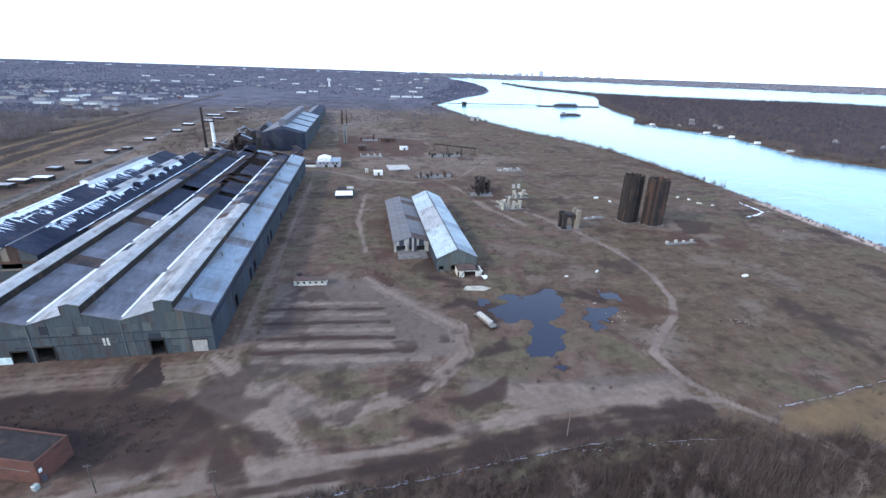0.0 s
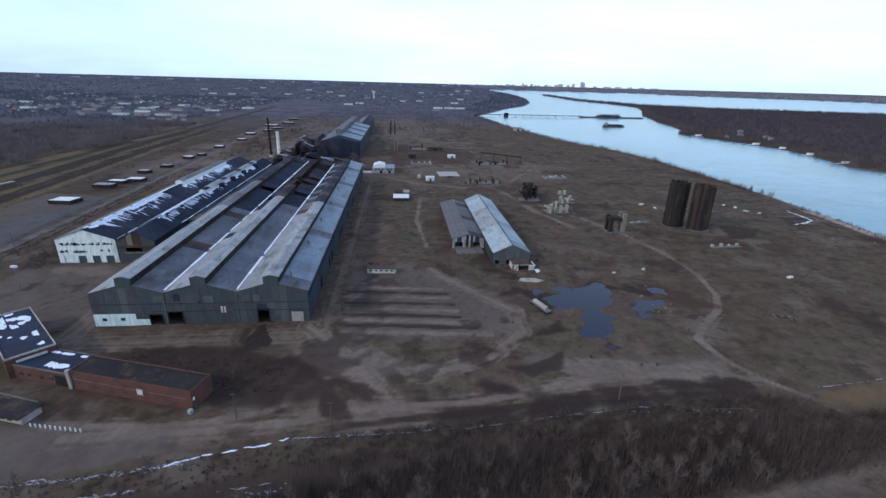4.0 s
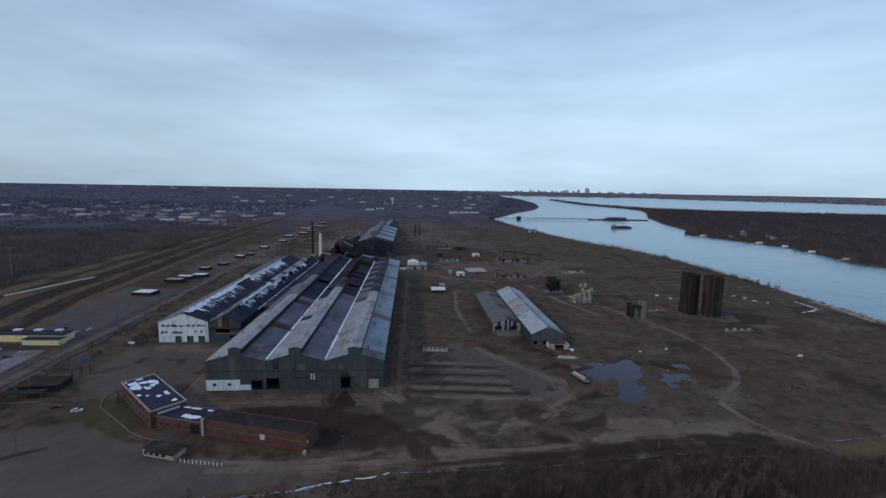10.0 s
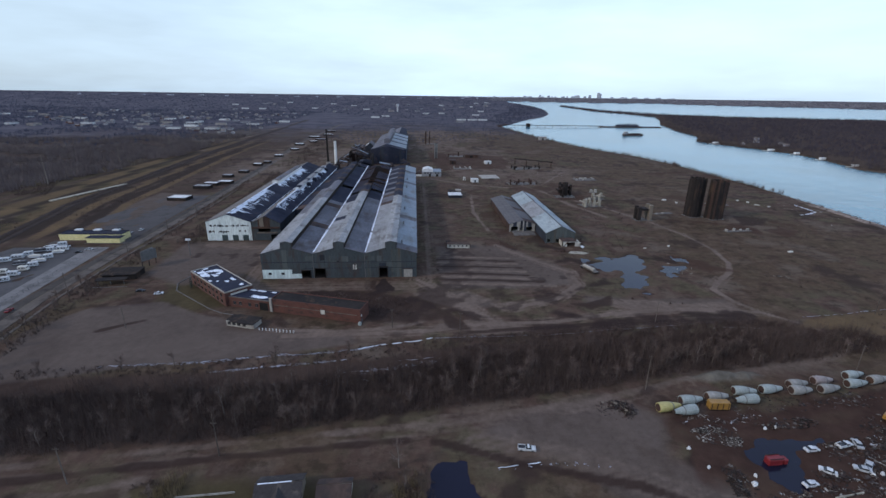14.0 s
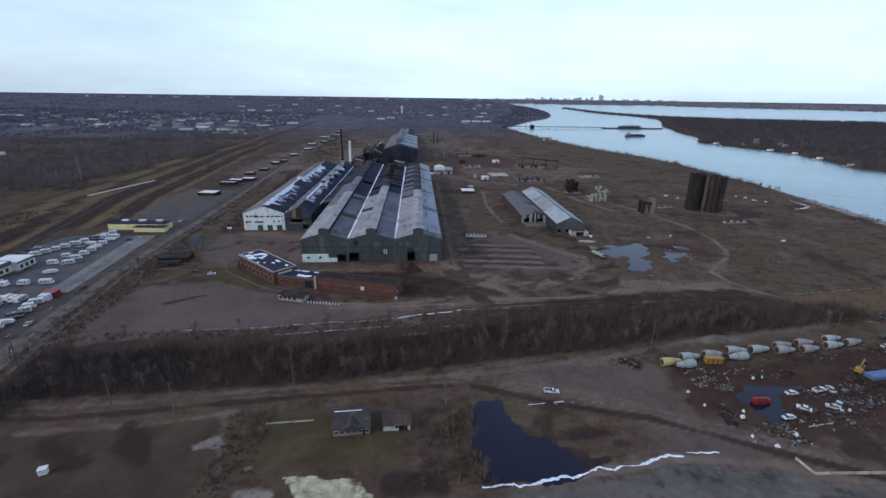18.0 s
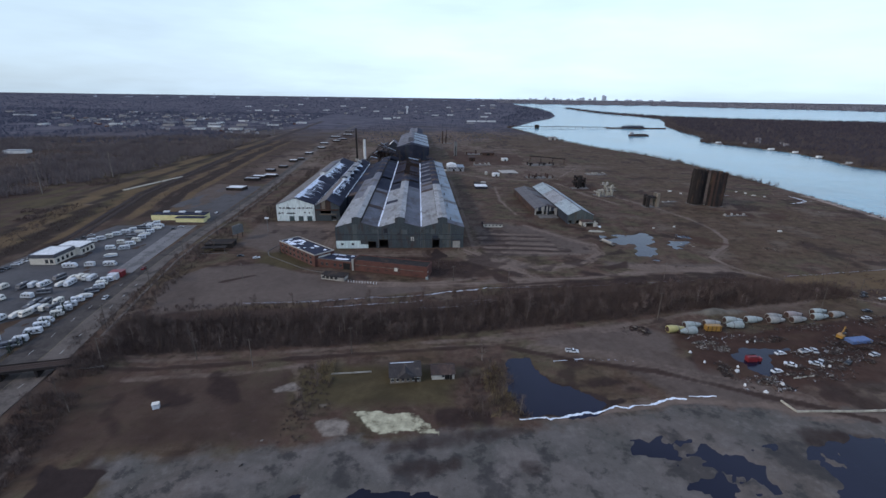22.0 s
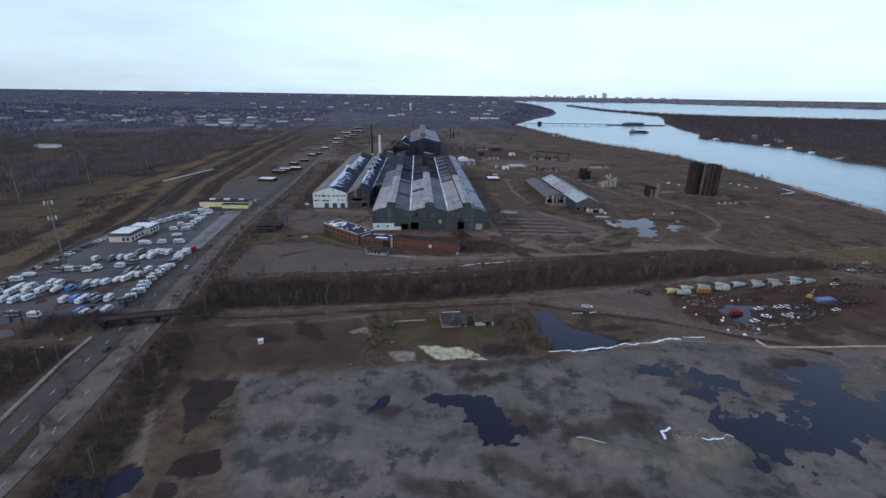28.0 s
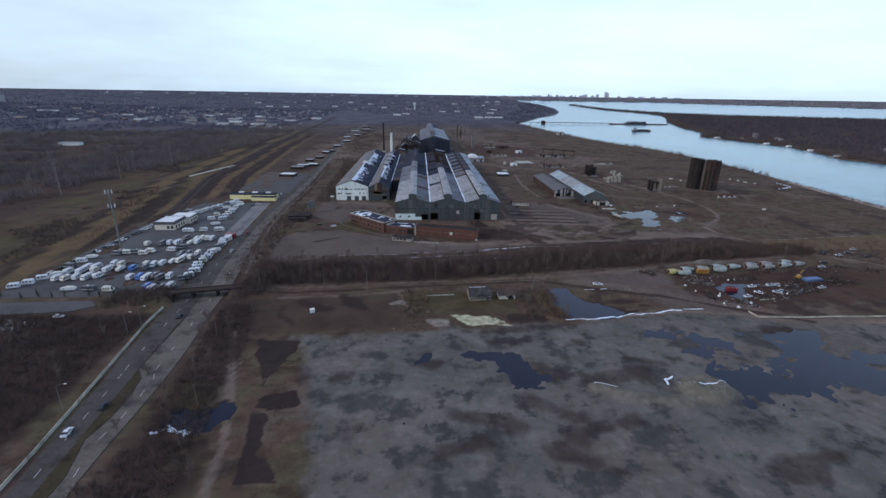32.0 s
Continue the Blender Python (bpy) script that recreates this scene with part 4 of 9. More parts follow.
col = mixc(gt, 1.0, col, mixc(gt, remap(gt, n_grit, 0.25, 0.75), (0.9, 0.9, 0.9), (1.1, 1.1, 1.1)), 'MULTIPLY')
gt.links.new(col, gb.inputs["Base Color"])
gb.inputs["Roughness"].default_value = 0.95
gb.inputs["Specular IOR Level"].default_value = 0.06
gbump = nd(gt, "ShaderNodeBump", Strength=0.3, Distance=0.4)
gt.links.new(n_fine, gbump.inputs["Height"])
gt.links.new(gbump.outputs[0], gb.inputs["Normal"])

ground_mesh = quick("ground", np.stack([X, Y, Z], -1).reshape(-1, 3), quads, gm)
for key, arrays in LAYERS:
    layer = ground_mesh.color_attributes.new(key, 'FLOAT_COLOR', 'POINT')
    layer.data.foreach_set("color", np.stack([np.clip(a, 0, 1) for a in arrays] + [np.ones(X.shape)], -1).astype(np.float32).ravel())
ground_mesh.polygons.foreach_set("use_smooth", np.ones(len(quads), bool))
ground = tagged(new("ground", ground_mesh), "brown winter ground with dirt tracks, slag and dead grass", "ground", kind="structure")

# river: a sheet that follows the swell, lying in the cut bed
wx, wy = np.arange(290, 5000, 60.0), np.arange(-1600, 4900, 60.0)
WX, WY = np.meshgrid(wx, wy)
wi = np.arange(WX.size).reshape(WX.shape)
river_mesh = quick("river", np.stack([WX, WY, rise(WX, WY) - 1.9], -1).reshape(-1, 3), np.stack([wi[:-1, :-1], wi[:-1, 1:], wi[1:, 1:], wi[1:, :-1]], -1).reshape(-1, 4), M["river"])
river_mesh.polygons.foreach_set("use_smooth", np.ones(len(river_mesh.polygons), bool))
tagged(new("water", river_mesh), "wide pale blue river with faint ripples", "water", kind="structure")
flat_quads = quads.reshape(rows - 1, cols - 1, 4)
todo = {(int(a), int(b)) for a, b in np.argwhere(np.maximum.reduce([pool[:-1, :-1], pool[1:, :-1], pool[:-1, 1:], pool[1:, 1:]]) > 0.3)}
while todo:
    group_cells, front = [], [todo.pop()]
    while front:
        a, b = front.pop()
        group_cells.append((a, b))
        for step in ((a + 1, b), (a - 1, b), (a, b + 1), (a, b - 1)):
            if step in todo:
                todo.remove(step)
                front.append(step)
    if len(group_cells) < 5:
        continue
    gi = np.array(sorted(group_cells))
    used, back = np.unique(flat_quads[gi[:, 0], gi[:, 1]].ravel(), return_inverse=True)
    pm = quick("puddle", np.stack([X.ravel()[used], Y.ravel()[used], np.full(len(used), -0.36)], -1), back.reshape(-1, 4), M["puddle"])
    tagged(new("puddle", pm), "shallow puddle of standing water on bare ground", "puddle", "puddles")


# ---- mill halls ----
def roof_slope(parent, xa, za, xb, zb, y0, y1, pick, step=10.0, gaps=(), name="roof_panel", wide=1):
    """Sheets of roofing between two long edges, each one a part; pick(y, k) gives its material."""
    cache = {}
    n = max(1, round((y1 - y0) / step))
    ly = (y1 - y0) / n
    for k in range(n):
        for w in range(wide):
            u0, u1 = w / wide, (w + 1) / wide
            xs, zs, xe, ze = xa + (xb - xa) * u0, za + (zb - za) * u0, xa + (xb - xa) * u1, za + (zb - za) * u1
            ym = y0 + (k + 0.5) * ly
            m = pick(ym, k * wide + w)
            if m is None or (k, w) in gaps:
                continue
            key = (m.name, w)
            if key not in cache:
                s = Sheet()
                e = 0.05
                s.v = [(xs, e, zs), (xe, e, ze), (xe, ly - e, ze), (xs, ly - e, zs), (xs, e, zs + 0.22), (xe, e, ze + 0.22), (xe, ly - e, ze + 0.22), (xs, ly - e, zs + 0.22)]
                s.f = [(0, 3, 2, 1), (4, 5, 6, 7), (0, 1, 5, 4), (1, 2, 6, 5), (2, 3, 7, 6), (3, 0, 4, 7)]
                cache[key] = s.mesh(name, m)
            p = part(name, cache[key], m, parent)
            p.location = (0, y0 + k * ly, 0.03 * ((k * 7 + w * 3) % 3))


def end_wall(parent, x0, x1, y, top, cuts=(), mats=None, step=3.1, thick=0.35, name="siding_panel"):
    """Upright cladding panels under a roofline top(x); cuts: (xa, xb, za, zb) openings."""
    edges = sorted({round(v, 2) for v in ([x0, x1] + [x0 + (x1 - x0) * i / max(1, round((x1 - x0) / step)) for i in range(1, max(1, round((x1 - x0) / step)))] + [c[i] for c in cuts for i in (0, 1)])})
    edges = [e for i, e in enumerate(edges) if i == 0 or e - edges[i - 1] > 0.15]
    for i, (a, b) in enumerate(zip(edges, edges[1:])):
        mid = (a + b) / 2
        z0s = [(0.0, 99.0)]
        for xa, xb, za, zb in cuts:
            if xa < mid < xb:
                z0s = [(0.0, za)] * (za > 0.1) + [(zb, 99.0)]
        for lo, hi in z0s:
            ta, tb = min(top(a + 0.01), hi), min(top(b - 0.01), hi)
            if max(ta, tb) - lo < 0.2:
                continue
            s = Sheet().wall([(a + 0.03, lo), (b - 0.03, lo), (b - 0.03, tb), (a + 0.03, ta)], 0, thick)
            p = part(name, s, mats(mid, lo) if callable(mats) else mats, parent)
            p.location = (0, y + 0.02 * (i % 3), 0)


def side_wall(parent, x, y0, y1, h, m, step=10.0, openings=(), thick=0.35, name="side_panel"):
    n = max(1, round((y1 - y0) / step))
    ly = (y1 - y0) / n
    full = Sheet().box(0, 0.04, 0, thick, ly - 0.04, h).mesh(name, m)
    holed = Sheet().box(0, 0.04, 0, thick, ly * 0.3, h).box(0, ly * 0.7, 0, thick, ly - 0.04, h).box(0, ly * 0.3, h * 0.42, thick, ly * 0.7, h).mesh(name, m)
    for k in range(n):
        p = part(name, holed if k in openings else full, m, parent)
        p.location = (x + 0.03 * (k % 2), y0 + k * ly, 0)


def monitor(parent, xc, w, zb, zt, peak, y0, y1, wall_m, pick, roof=True, end_m=None):
    """Raised lantern along a ridge: two side walls, two end walls and a low gabled roof."""
    for sx in (-1, 1):
        part("monitor_wall", Sheet().box(xc + sx * w / 2 - 0.12, y0, zb - 1.2, xc + sx * w / 2 + 0.12, y1, zt), wall_m, parent)
    for y in (y0, y1 - 0.3):
        part("monitor_end", Sheet().wall([(xc - w / 2, zb - 1.2), (xc + w / 2, zb - 1.2), (xc + w / 2, zt), (xc, peak), (xc - w / 2, zt)], y, y + 0.3), end_m or wall_m, parent)
    if roof:
        roof_slope(parent, xc - w / 2 - 0.5, zt - 0.05, xc, peak, y0 - 0.3, y1, pick, 10, name="monitor_roof_panel")
        roof_slope(parent, xc, peak, xc + w / 2 + 0.5, zt - 0.05, y0 - 0.3, y1, pick, 10, name="monitor_roof_panel")


EAVE, PEAK = 15.9, 20.3
mill = thing("mill_hall", "derelict three-bay steel mill hall with patched metal roof", "factory building")
rng = random.Random(4)


def mill_top(x):
    u = (x % 31.0) / 31.0
    return EAVE + (PEAK - EAVE) * (1 - abs(2 * u - 1))


DOORS = [(-69.4, -64.2, 0, 5.0), (-61.4, -55.4, 0, 6.2), (-22.7, -17.9, 0, 7.0)]
end_wall(mill, -93, 0, 0, mill_top, DOORS, lambda x, z: M["siding_pale"] if (x > -15 and x < -9) or (-31 < x < -28) or rng.random() < 0.08 else M["siding"])
end_wall(mill, -93, 0, 329.6, mill_top, (), M["siding"], 10.3)
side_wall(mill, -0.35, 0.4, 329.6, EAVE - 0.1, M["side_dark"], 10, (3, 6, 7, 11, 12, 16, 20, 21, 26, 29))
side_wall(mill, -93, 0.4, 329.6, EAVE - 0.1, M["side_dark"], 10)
part("eaves_band", Sheet().box(0.02, 0.3, 12.2, 0.25, 329.6, 13.4), M["roof_dark"], mill)
part("gutter", Sheet().box(0.0, -0.2, EAVE - 0.3, 0.5, 329.8, EAVE + 0.05), M["roof_grey"], mill)
for k, x0 in enumerate((-93, -62, -31)):
    xc = x0 + 15.5
    zm = EAVE + (PEAK - EAVE) * 12.1 / 15.5
    blue, grey_m, pale_m, dark_m, rusty = M["roof_blue"], M["roof_grey"], M["roof_pale"], M["roof_dark"], M["roof_rust"]

    # west slopes paler than east ones: the sun's side is put into sheet colour
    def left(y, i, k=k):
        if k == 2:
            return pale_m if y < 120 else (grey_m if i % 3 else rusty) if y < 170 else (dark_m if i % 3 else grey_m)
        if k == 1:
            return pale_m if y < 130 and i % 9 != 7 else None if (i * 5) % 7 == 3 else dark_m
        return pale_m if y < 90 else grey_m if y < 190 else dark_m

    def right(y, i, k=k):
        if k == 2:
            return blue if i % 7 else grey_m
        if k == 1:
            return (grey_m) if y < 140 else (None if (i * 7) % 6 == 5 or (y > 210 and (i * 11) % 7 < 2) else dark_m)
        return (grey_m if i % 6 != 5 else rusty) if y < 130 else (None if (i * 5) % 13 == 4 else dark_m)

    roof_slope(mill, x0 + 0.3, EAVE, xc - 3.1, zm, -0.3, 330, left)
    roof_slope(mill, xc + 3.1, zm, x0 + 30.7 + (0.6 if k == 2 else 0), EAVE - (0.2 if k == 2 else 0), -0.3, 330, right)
    ends = (330, 185, 300)[k]
    # lantern walls are near-black: the shade on their faces is put into the colour
    monitor(mill, xc, 6.4, zm, zm + 3.4, zm + 4.3, -0.05, ends, M["rust_dark"],
            lambda y, i, k=k: (grey_m if k == 0 and y > 120 else pale_m) if y < (200, 150, 128)[k] else (dark_m if i % 3 else rusty), end_m=M["siding"])
    if k == 1:
        for y in range(192, 330, 12):
            part("roof_truss", Sheet().box(xc - 15, y, EAVE - 0.5, xc + 15, y + 0.5, EAVE).tube([(xc - 15, y, EAVE), (xc, y, PEAK + 3)], [0.25, 0.25], 4).tube([(xc + 15, y, EAVE), (xc, y, PEAK + 3)], [0.25, 0.25], 4), M["rust"], mill)
    if k:
        part("valley_gutter", Sheet().box(x0 - 0.5, -0.2, EAVE - 0.1, x0 + 0.5, 330, EAVE + 0.12), M["roof_grey"], mill)
        s = Sheet()
        y = 2.0
        while y < 320:
            l = rng.uniform(6, 30)
            s.box(x0 - rng.uniform(0.3, 0.7), y, EAVE + 0.12, x0 + rng.uniform(0.3, 0.8), y + l, EAVE + 0.42)
            y += l + rng.choice((0.0, 0.5, 4.0))
        single("snow_strip", s, M["snow"], "strip of old snow lying in a roof valley gutter", "snow", kind="stuff")
# slab coloured near-black, so the hall's inside reads as unlit
part("floor_slab", Sheet().box(-92.8, 0.2, -0.05, -0.2, 329.6, 0.22), M["rust_dark"], mill)
# painted lean block at the foot of the front wall
part("white_annex_wall", Sheet().box(-92.6, -0.5, 0, -75.2, -0.05, 5.7).box(-75.2, -0.5, 0, -69.6, -0.05, 2.9), M["pale_teal"], mill, "pale painted block wall")
for x in (-88.2, -80.6):
    part("window", Sheet().box(x - 0.9, -0.58, 2.6, x + 0.9, -0.5, 4.0), M["glass"], mill)
part("pale_door", Sheet().box(-7.9, -0.32, 0.2, -2.6, -0.05, 5.4), M["concrete"], mill, "pale sliding door")
part("door_track", Sheet().box(-8.4, -0.4, 5.45, -2.2, -0.05, 5.75), M["rust"], mill)
for x0, x1, _, zb in DOORS:
    part("door_frame", Sheet().box(x0 - 0.4, -0.25, 0, x0, 0, zb + 0.4).box(x1, -0.25, 0, x1 + 0.4, 0, zb + 0.4).box(x0, -0.25, zb, x1, 0, zb + 0.4), M["rust_dark"], mill)
for x in (-38.6, -37.2):
    part("window", Sheet().box(x, -0.12, 5.5, x + 0.8, -0.03, 8.6), M["concrete_pale"], mill, "narrow pale window strip")
for x in (-31.3, -62.2):
    part("downpipe", Sheet().tube([(x, -0.2, 0), (x, -0.2, EAVE - 0.4)], [0.16, 0.16], 6), M["steel"], mill)
for y in range(10, 320, 22):
    part("roof_vent", Sheet().tube([(-9, y, EAVE + 2), (-9, y, EAVE + 4.6)], [0.4, 0.4], 8).tube([(-9, y, EAVE + 4.5), (-9, y, EAVE + 5.2)], [0.75, 0.2], 8), M["steel"], mill) if y % 44 == 10 else None


def snow_cover(x_of, z_of, y0, y1, u0, depth, seed, streaks=0, long=0.6, lift=0.33, broken=0.0):
    """A ragged band of snow along the top of a slope, with streaks running down from it; u runs down the slope."""
    r = random.Random(seed)
    s = Sheet()
    d, y = depth * 0.6, y0
    off = False
    while y < y1 - 0.1:
        ye = min(y + r.uniform(0.7, 1.6), y1)
        d2 = min(max(d + r.uniform(-0.35, 0.35) * depth, 0.12 * depth), depth * 1.25)
        off = r.random() < (0.75 if off else broken)
        if not off:
            s.face((x_of(u0), y, z_of(u0) + lift), (x_of(u0), ye, z_of(u0) + lift), (x_of(u0 + d2), ye, z_of(u0 + d2) + lift), (x_of(u0 + d), y, z_of(u0 + d) + lift))
        y, d = ye, d2
    for _ in range(streaks):
        y, w = r.uniform(y0, y1), r.uniform(0.2, 0.7)
        ua = u0 + r.uniform(0.0, 0.25)
        ub = min(ua + r.uniform(0.15, long), 0.97)
        sk = r.uniform(-1.0, 1.0)
        um, wm = (ua + ub) / 2, w * r.uniform(0.4, 1.5)
        for a, wa, b, wb, o in ((ua, w, um, wm, 0.0), (um, wm, ub, 0.05, sk * 0.5)):
            s.face((x_of(a), y - wa + o, z_of(a) + lift + 0.01), (x_of(a), y + wa + o, z_of(a) + lift + 0.01), (x_of(b), y + wb + o + sk * 0.5, z_of(b) + lift + 0.01), (x_of(b), y - wb + o + sk * 0.5, z_of(b) + lift + 0.01))
    return s


def aisle(name, label, x0, x1, y0, y1, eave, peak, front, roof_l, roof_r, mon=None, cuts=(), side=None, step=10, xr=None):
    """A single gabled hall."""
    ob = thing(name, label, "factory building")
    xc = (x0 + x1) / 2 if xr is None else xr
    top = lambda x: eave + (peak - eave) * (1 - (xc - x) / (xc - x0) if x < xc else 1 - (x - xc) / (x1 - xc))
    end_wall(ob, x0, x1, y0, top, cuts, front)
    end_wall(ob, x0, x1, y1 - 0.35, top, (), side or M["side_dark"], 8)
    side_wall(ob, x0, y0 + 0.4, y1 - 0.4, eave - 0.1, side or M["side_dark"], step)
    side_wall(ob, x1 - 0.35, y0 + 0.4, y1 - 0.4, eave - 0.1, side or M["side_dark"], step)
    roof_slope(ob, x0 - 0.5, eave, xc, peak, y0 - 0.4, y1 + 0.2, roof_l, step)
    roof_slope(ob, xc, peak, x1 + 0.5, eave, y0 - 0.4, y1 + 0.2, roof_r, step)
    part("ridge_cap", Sheet().box(xc - 0.4, y0 - 0.4, peak + 0.02, xc + 0.4, y1 + 0.2, peak + 0.38), M["roof_grey"], ob)
    part("floor_slab", Sheet().box(x0 + 0.4, y0 + 0.4, -0.05, x1 - 0.4, y1 - 0.4, 0.2), M["concrete"], ob)
    if mon:
        monitor(ob, xc, *mon)
    return ob


R = M
doors_w = [(-154.2, -149.6, 0, 4.4), (-146.4, -142.0, 0, 4.4), (-138.6, -134.2, 0, 4.4), (-131.0, -126.6, 0, 4.4)]
white = aisle("white_gabled_hall", "white-fronted gabled mill hall with snow on its dark roof", -157, -124.2, 76, 345, 14.4, 20.4, R["white_paint"],
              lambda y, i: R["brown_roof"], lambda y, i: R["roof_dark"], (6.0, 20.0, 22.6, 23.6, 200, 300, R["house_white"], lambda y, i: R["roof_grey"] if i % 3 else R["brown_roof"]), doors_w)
for k, (a, b, _, h) in enumerate(doors_w):
    part("roller_door", Sheet().box(a + 0.1, 76.2, 0, b - 0.1, 76.3, h - 0.05), R["white_paint"] if k == 0 else R["green_door"], white)
    part("door_frame", Sheet().box(a - 0.25, 75.9, 0, a, 76.0, h + 0.25).box(b, 75.9, 0, b + 0.25, 76.0, h + 0.25).box(a, 75.9, h, b, 76.0, h + 0.25), R["pale_teal"], white)
r = random.Random(11)
for z, x0, x1, n in ((11.2, -155, -126, 46), (6.6, -155.5, -150, 9), (6.4, -148.5, -141, 12), (6.9, -134, -128.5, 5)):
    for i in range(n):
        x = x0 + (x1 - x0) * (i + r.random() * 0.6) / n
        part("lettering_bar", Sheet().box(x, 75.93, z + r.uniform(-0.5, 0.3), x + r.uniform(0.35, 1.1), 75.995, z + r.uniform(0.5, 1.5)), R["rust_dark"], white) if r.random() < 0.8 else None
wx, wz = lambda u: -140.6 + u * 16.6, lambda u: 20.4 - 6.0 * u
single("snow_cover", snow_cover(wx, wz, 80, 168, 0.03, 0.16, 5, 34, 0.55), R["snow"], "band of snow along a dark roof ridge with streaks below", "snow", kind="stuff")
single("snow_cover", snow_cover(wx, wz, 196, 300, 0.2, 0.3, 6, 40, 0.5), R["snow"], "thick snow on a roof slope below the lantern", "snow", kind="stuff")
single("snow_cover", snow_cover(wx, wz, 120, 150, 0.35, 0.1, 15, 8, 0.3, broken=0.2), R["snow"], "thin patch of snow on a dark roof slope", "snow", kind="stuff")
dark = aisle("weathered_gabled_hall", "gabled mill hall with weathered board front and dark roof", -124.0, -102.5, 76, 345, 13.2, 19.2, lambda x, z: R["wood_grey"] if z > 9 and int(x * 1.3) % 3 else R["rust"] if z > 9 else R["siding"],
             lambda y, i: R["brown_roof"], lambda y, i: R["roof_dark"], (4.5, 18.6, 20.6, 21.4, 176, 312, R["house_white"], lambda y, i: R["roof_pale"] if i % 4 else R["roof_dark"]),
             [(-119, -107.5, 6.6, 9.4), (-110, -105.5, 0, 4.6)])
part("crane_beam", Sheet().box(-123.6, 75.2, 9.5, -103, 75.9, 10.7), R["rust"], dark)
part("board_strip", Sheet().box(-120, 75.6, 5.6, -105, 75.95, 6.6), R["wood_grey"], dark)
dx_, dz_ = lambda u: -113.2 + u * 10.8, lambda u: 19.2 - 6.0 * u
single("snow_cover", snow_cover(dx_, dz_, 104, 176, 0.03, 0.2, 7, 44, 0.6), R["snow"], "thin streaks of snow on a dark roof slope", "snow", kind="stuff")
single("snow_cover", snow_cover(dx_, dz_, 178, 312, 0.22, 0.36, 8, 50, 0.6), R["snow"], "thick snow along a roof lantern", "snow", kind="stuff")
for y in (205, 232, 262, 300):
    single("roof_ventilator", Sheet().bevel_box(-2, -2, 0, 2, 2, 4.2, 0.6), R["roof_dark"], "boxy dark roof ventilator on a mill roof", "ventilator", (-108.5, y, 16.2), group="roof ventilators")
for x0, z0, a, b, sd in ((-124.1, 14.3, 78, 344, 41), (-102.6, 13.4, 112, 340, 42), (-140.4, 20.8, 78, 214, 43), (-113.0, 19.6, 110, 176, 44)):
    rr = random.Random(sd)
    s = Sheet()
    y = a
    while y < b:
        l = rr.uniform(3, 16)
        s.box(x0 - rr.uniform(0.3, 0.8), y, z0, x0 + rr.uniform(0.4, 1.2), min(y + l, b), z0 + 0.3)
        y += l + rr.choice((0.0, 0.3, 1.0, 3.0))
    single("snow_strip", s, M["snow"], "strip of snow along a roof edge", "snow", kind="stuff")
# connecting shed between the halls
link = thing("link_shed", "low dark lean-to shed between two mill halls", "shed")
roof_slope(link, -102.4, 12.4, -93.1, 14.2, 120, 330, lambda y, i: R["roof_dark"] if i % 4 else R["roof_rust"], 15)
part("wall", Sheet().box(-102.2, 120, 0, -93.4, 120.4, 12.6), R["side_dark"], link)

# tall furnace hall behind
tall = aisle("furnace_hall", "tall dark furnace hall with blue-grey roof and raised lantern", -70, -15, 478, 730, 22.0, 30.0, lambda x, z: R["side_dark"],
             lambda y, i: R["roof_grey"], lambda y, i: R["roof_blue"] if i % 5 else R["roof_dark"], (9.0, 29.0, 36.0, 37.6, 500, 728, R["roof_grey"], lambda y, i: R["roof_grey"]), (), None, 12, -46)
for i in range(14):
    a0, a1 = math.pi * i / 14, math.pi * (i + 1) / 14
    (xa, ya), (xb, yb) = ((-43 - 28.5 * math.cos(a), 477.6 - 9.5 * math.sin(a)) for a in (a0, a1))
    za, zb = (22.2 + 6.5 * (1 - abs(x + 45) / 27) if abs(x + 45) < 27 else 22.0 for x in (xa, xb))
    s = Sheet()
    s.v = [(xa, ya, 0), (xb, yb, 0), (xb, yb, zb), (xa, ya, za), (-43, 477.7, 0), (-43, 477.7, 30)]
    s.f = [(0, 1, 2, 3), (3, 2, 5)]
    part("front_plate", s, R["roof_dark"] if i % 5 else R["side_dark"], tall)
mid = aisle("rolling_hall", "low connecting mill hall with broken dark roof", -92, -66, 345, 455, 7, 10, R["side_dark"], lambda y, i: R["roof_grey"] if i % 3 else R["roof_dark"], lambda y, i: R["roof_dark"] if i % 4 != 1 else None, None, (), None, 12)
aisle("rolling_hall", "narrow connecting hall with broken rusty roof", -56, -30, 338, 420, 5, 8, R["rust"], lambda y, i: None if i % 4 == 2 else R["roof_rust"], lambda y, i: R["roof_rust"] if i % 3 else None, None, (), None, 10)
aisle("white_gabled_shed", "small shed with a snow-white gabled roof behind the mill", -88, -72, 560, 600, 17, 24, R["side_dark"], lambda y, i: R["roof_white"], lambda y, i: R["roof_grey"], None, (), R["side_dark"])
aisle("rear_mill_hall", "distant dark mill hall with a long ridge", -116, -84, 500, 640, 8, 12, R["rust"], lambda y, i: R["roof_rust"], lambda y, i: R["roof_rust"] if i % 3 else R["roof_dark"], None, (), None, 20)
aisle("rear_mill_hall", "distant dark mill hall in a narrow line", -50, -22, 735, 1000, 15, 21, R["side_dark"], lambda y, i: R["roof_grey"], lambda y, i: R["roof_dark"], None, (), None, 26)


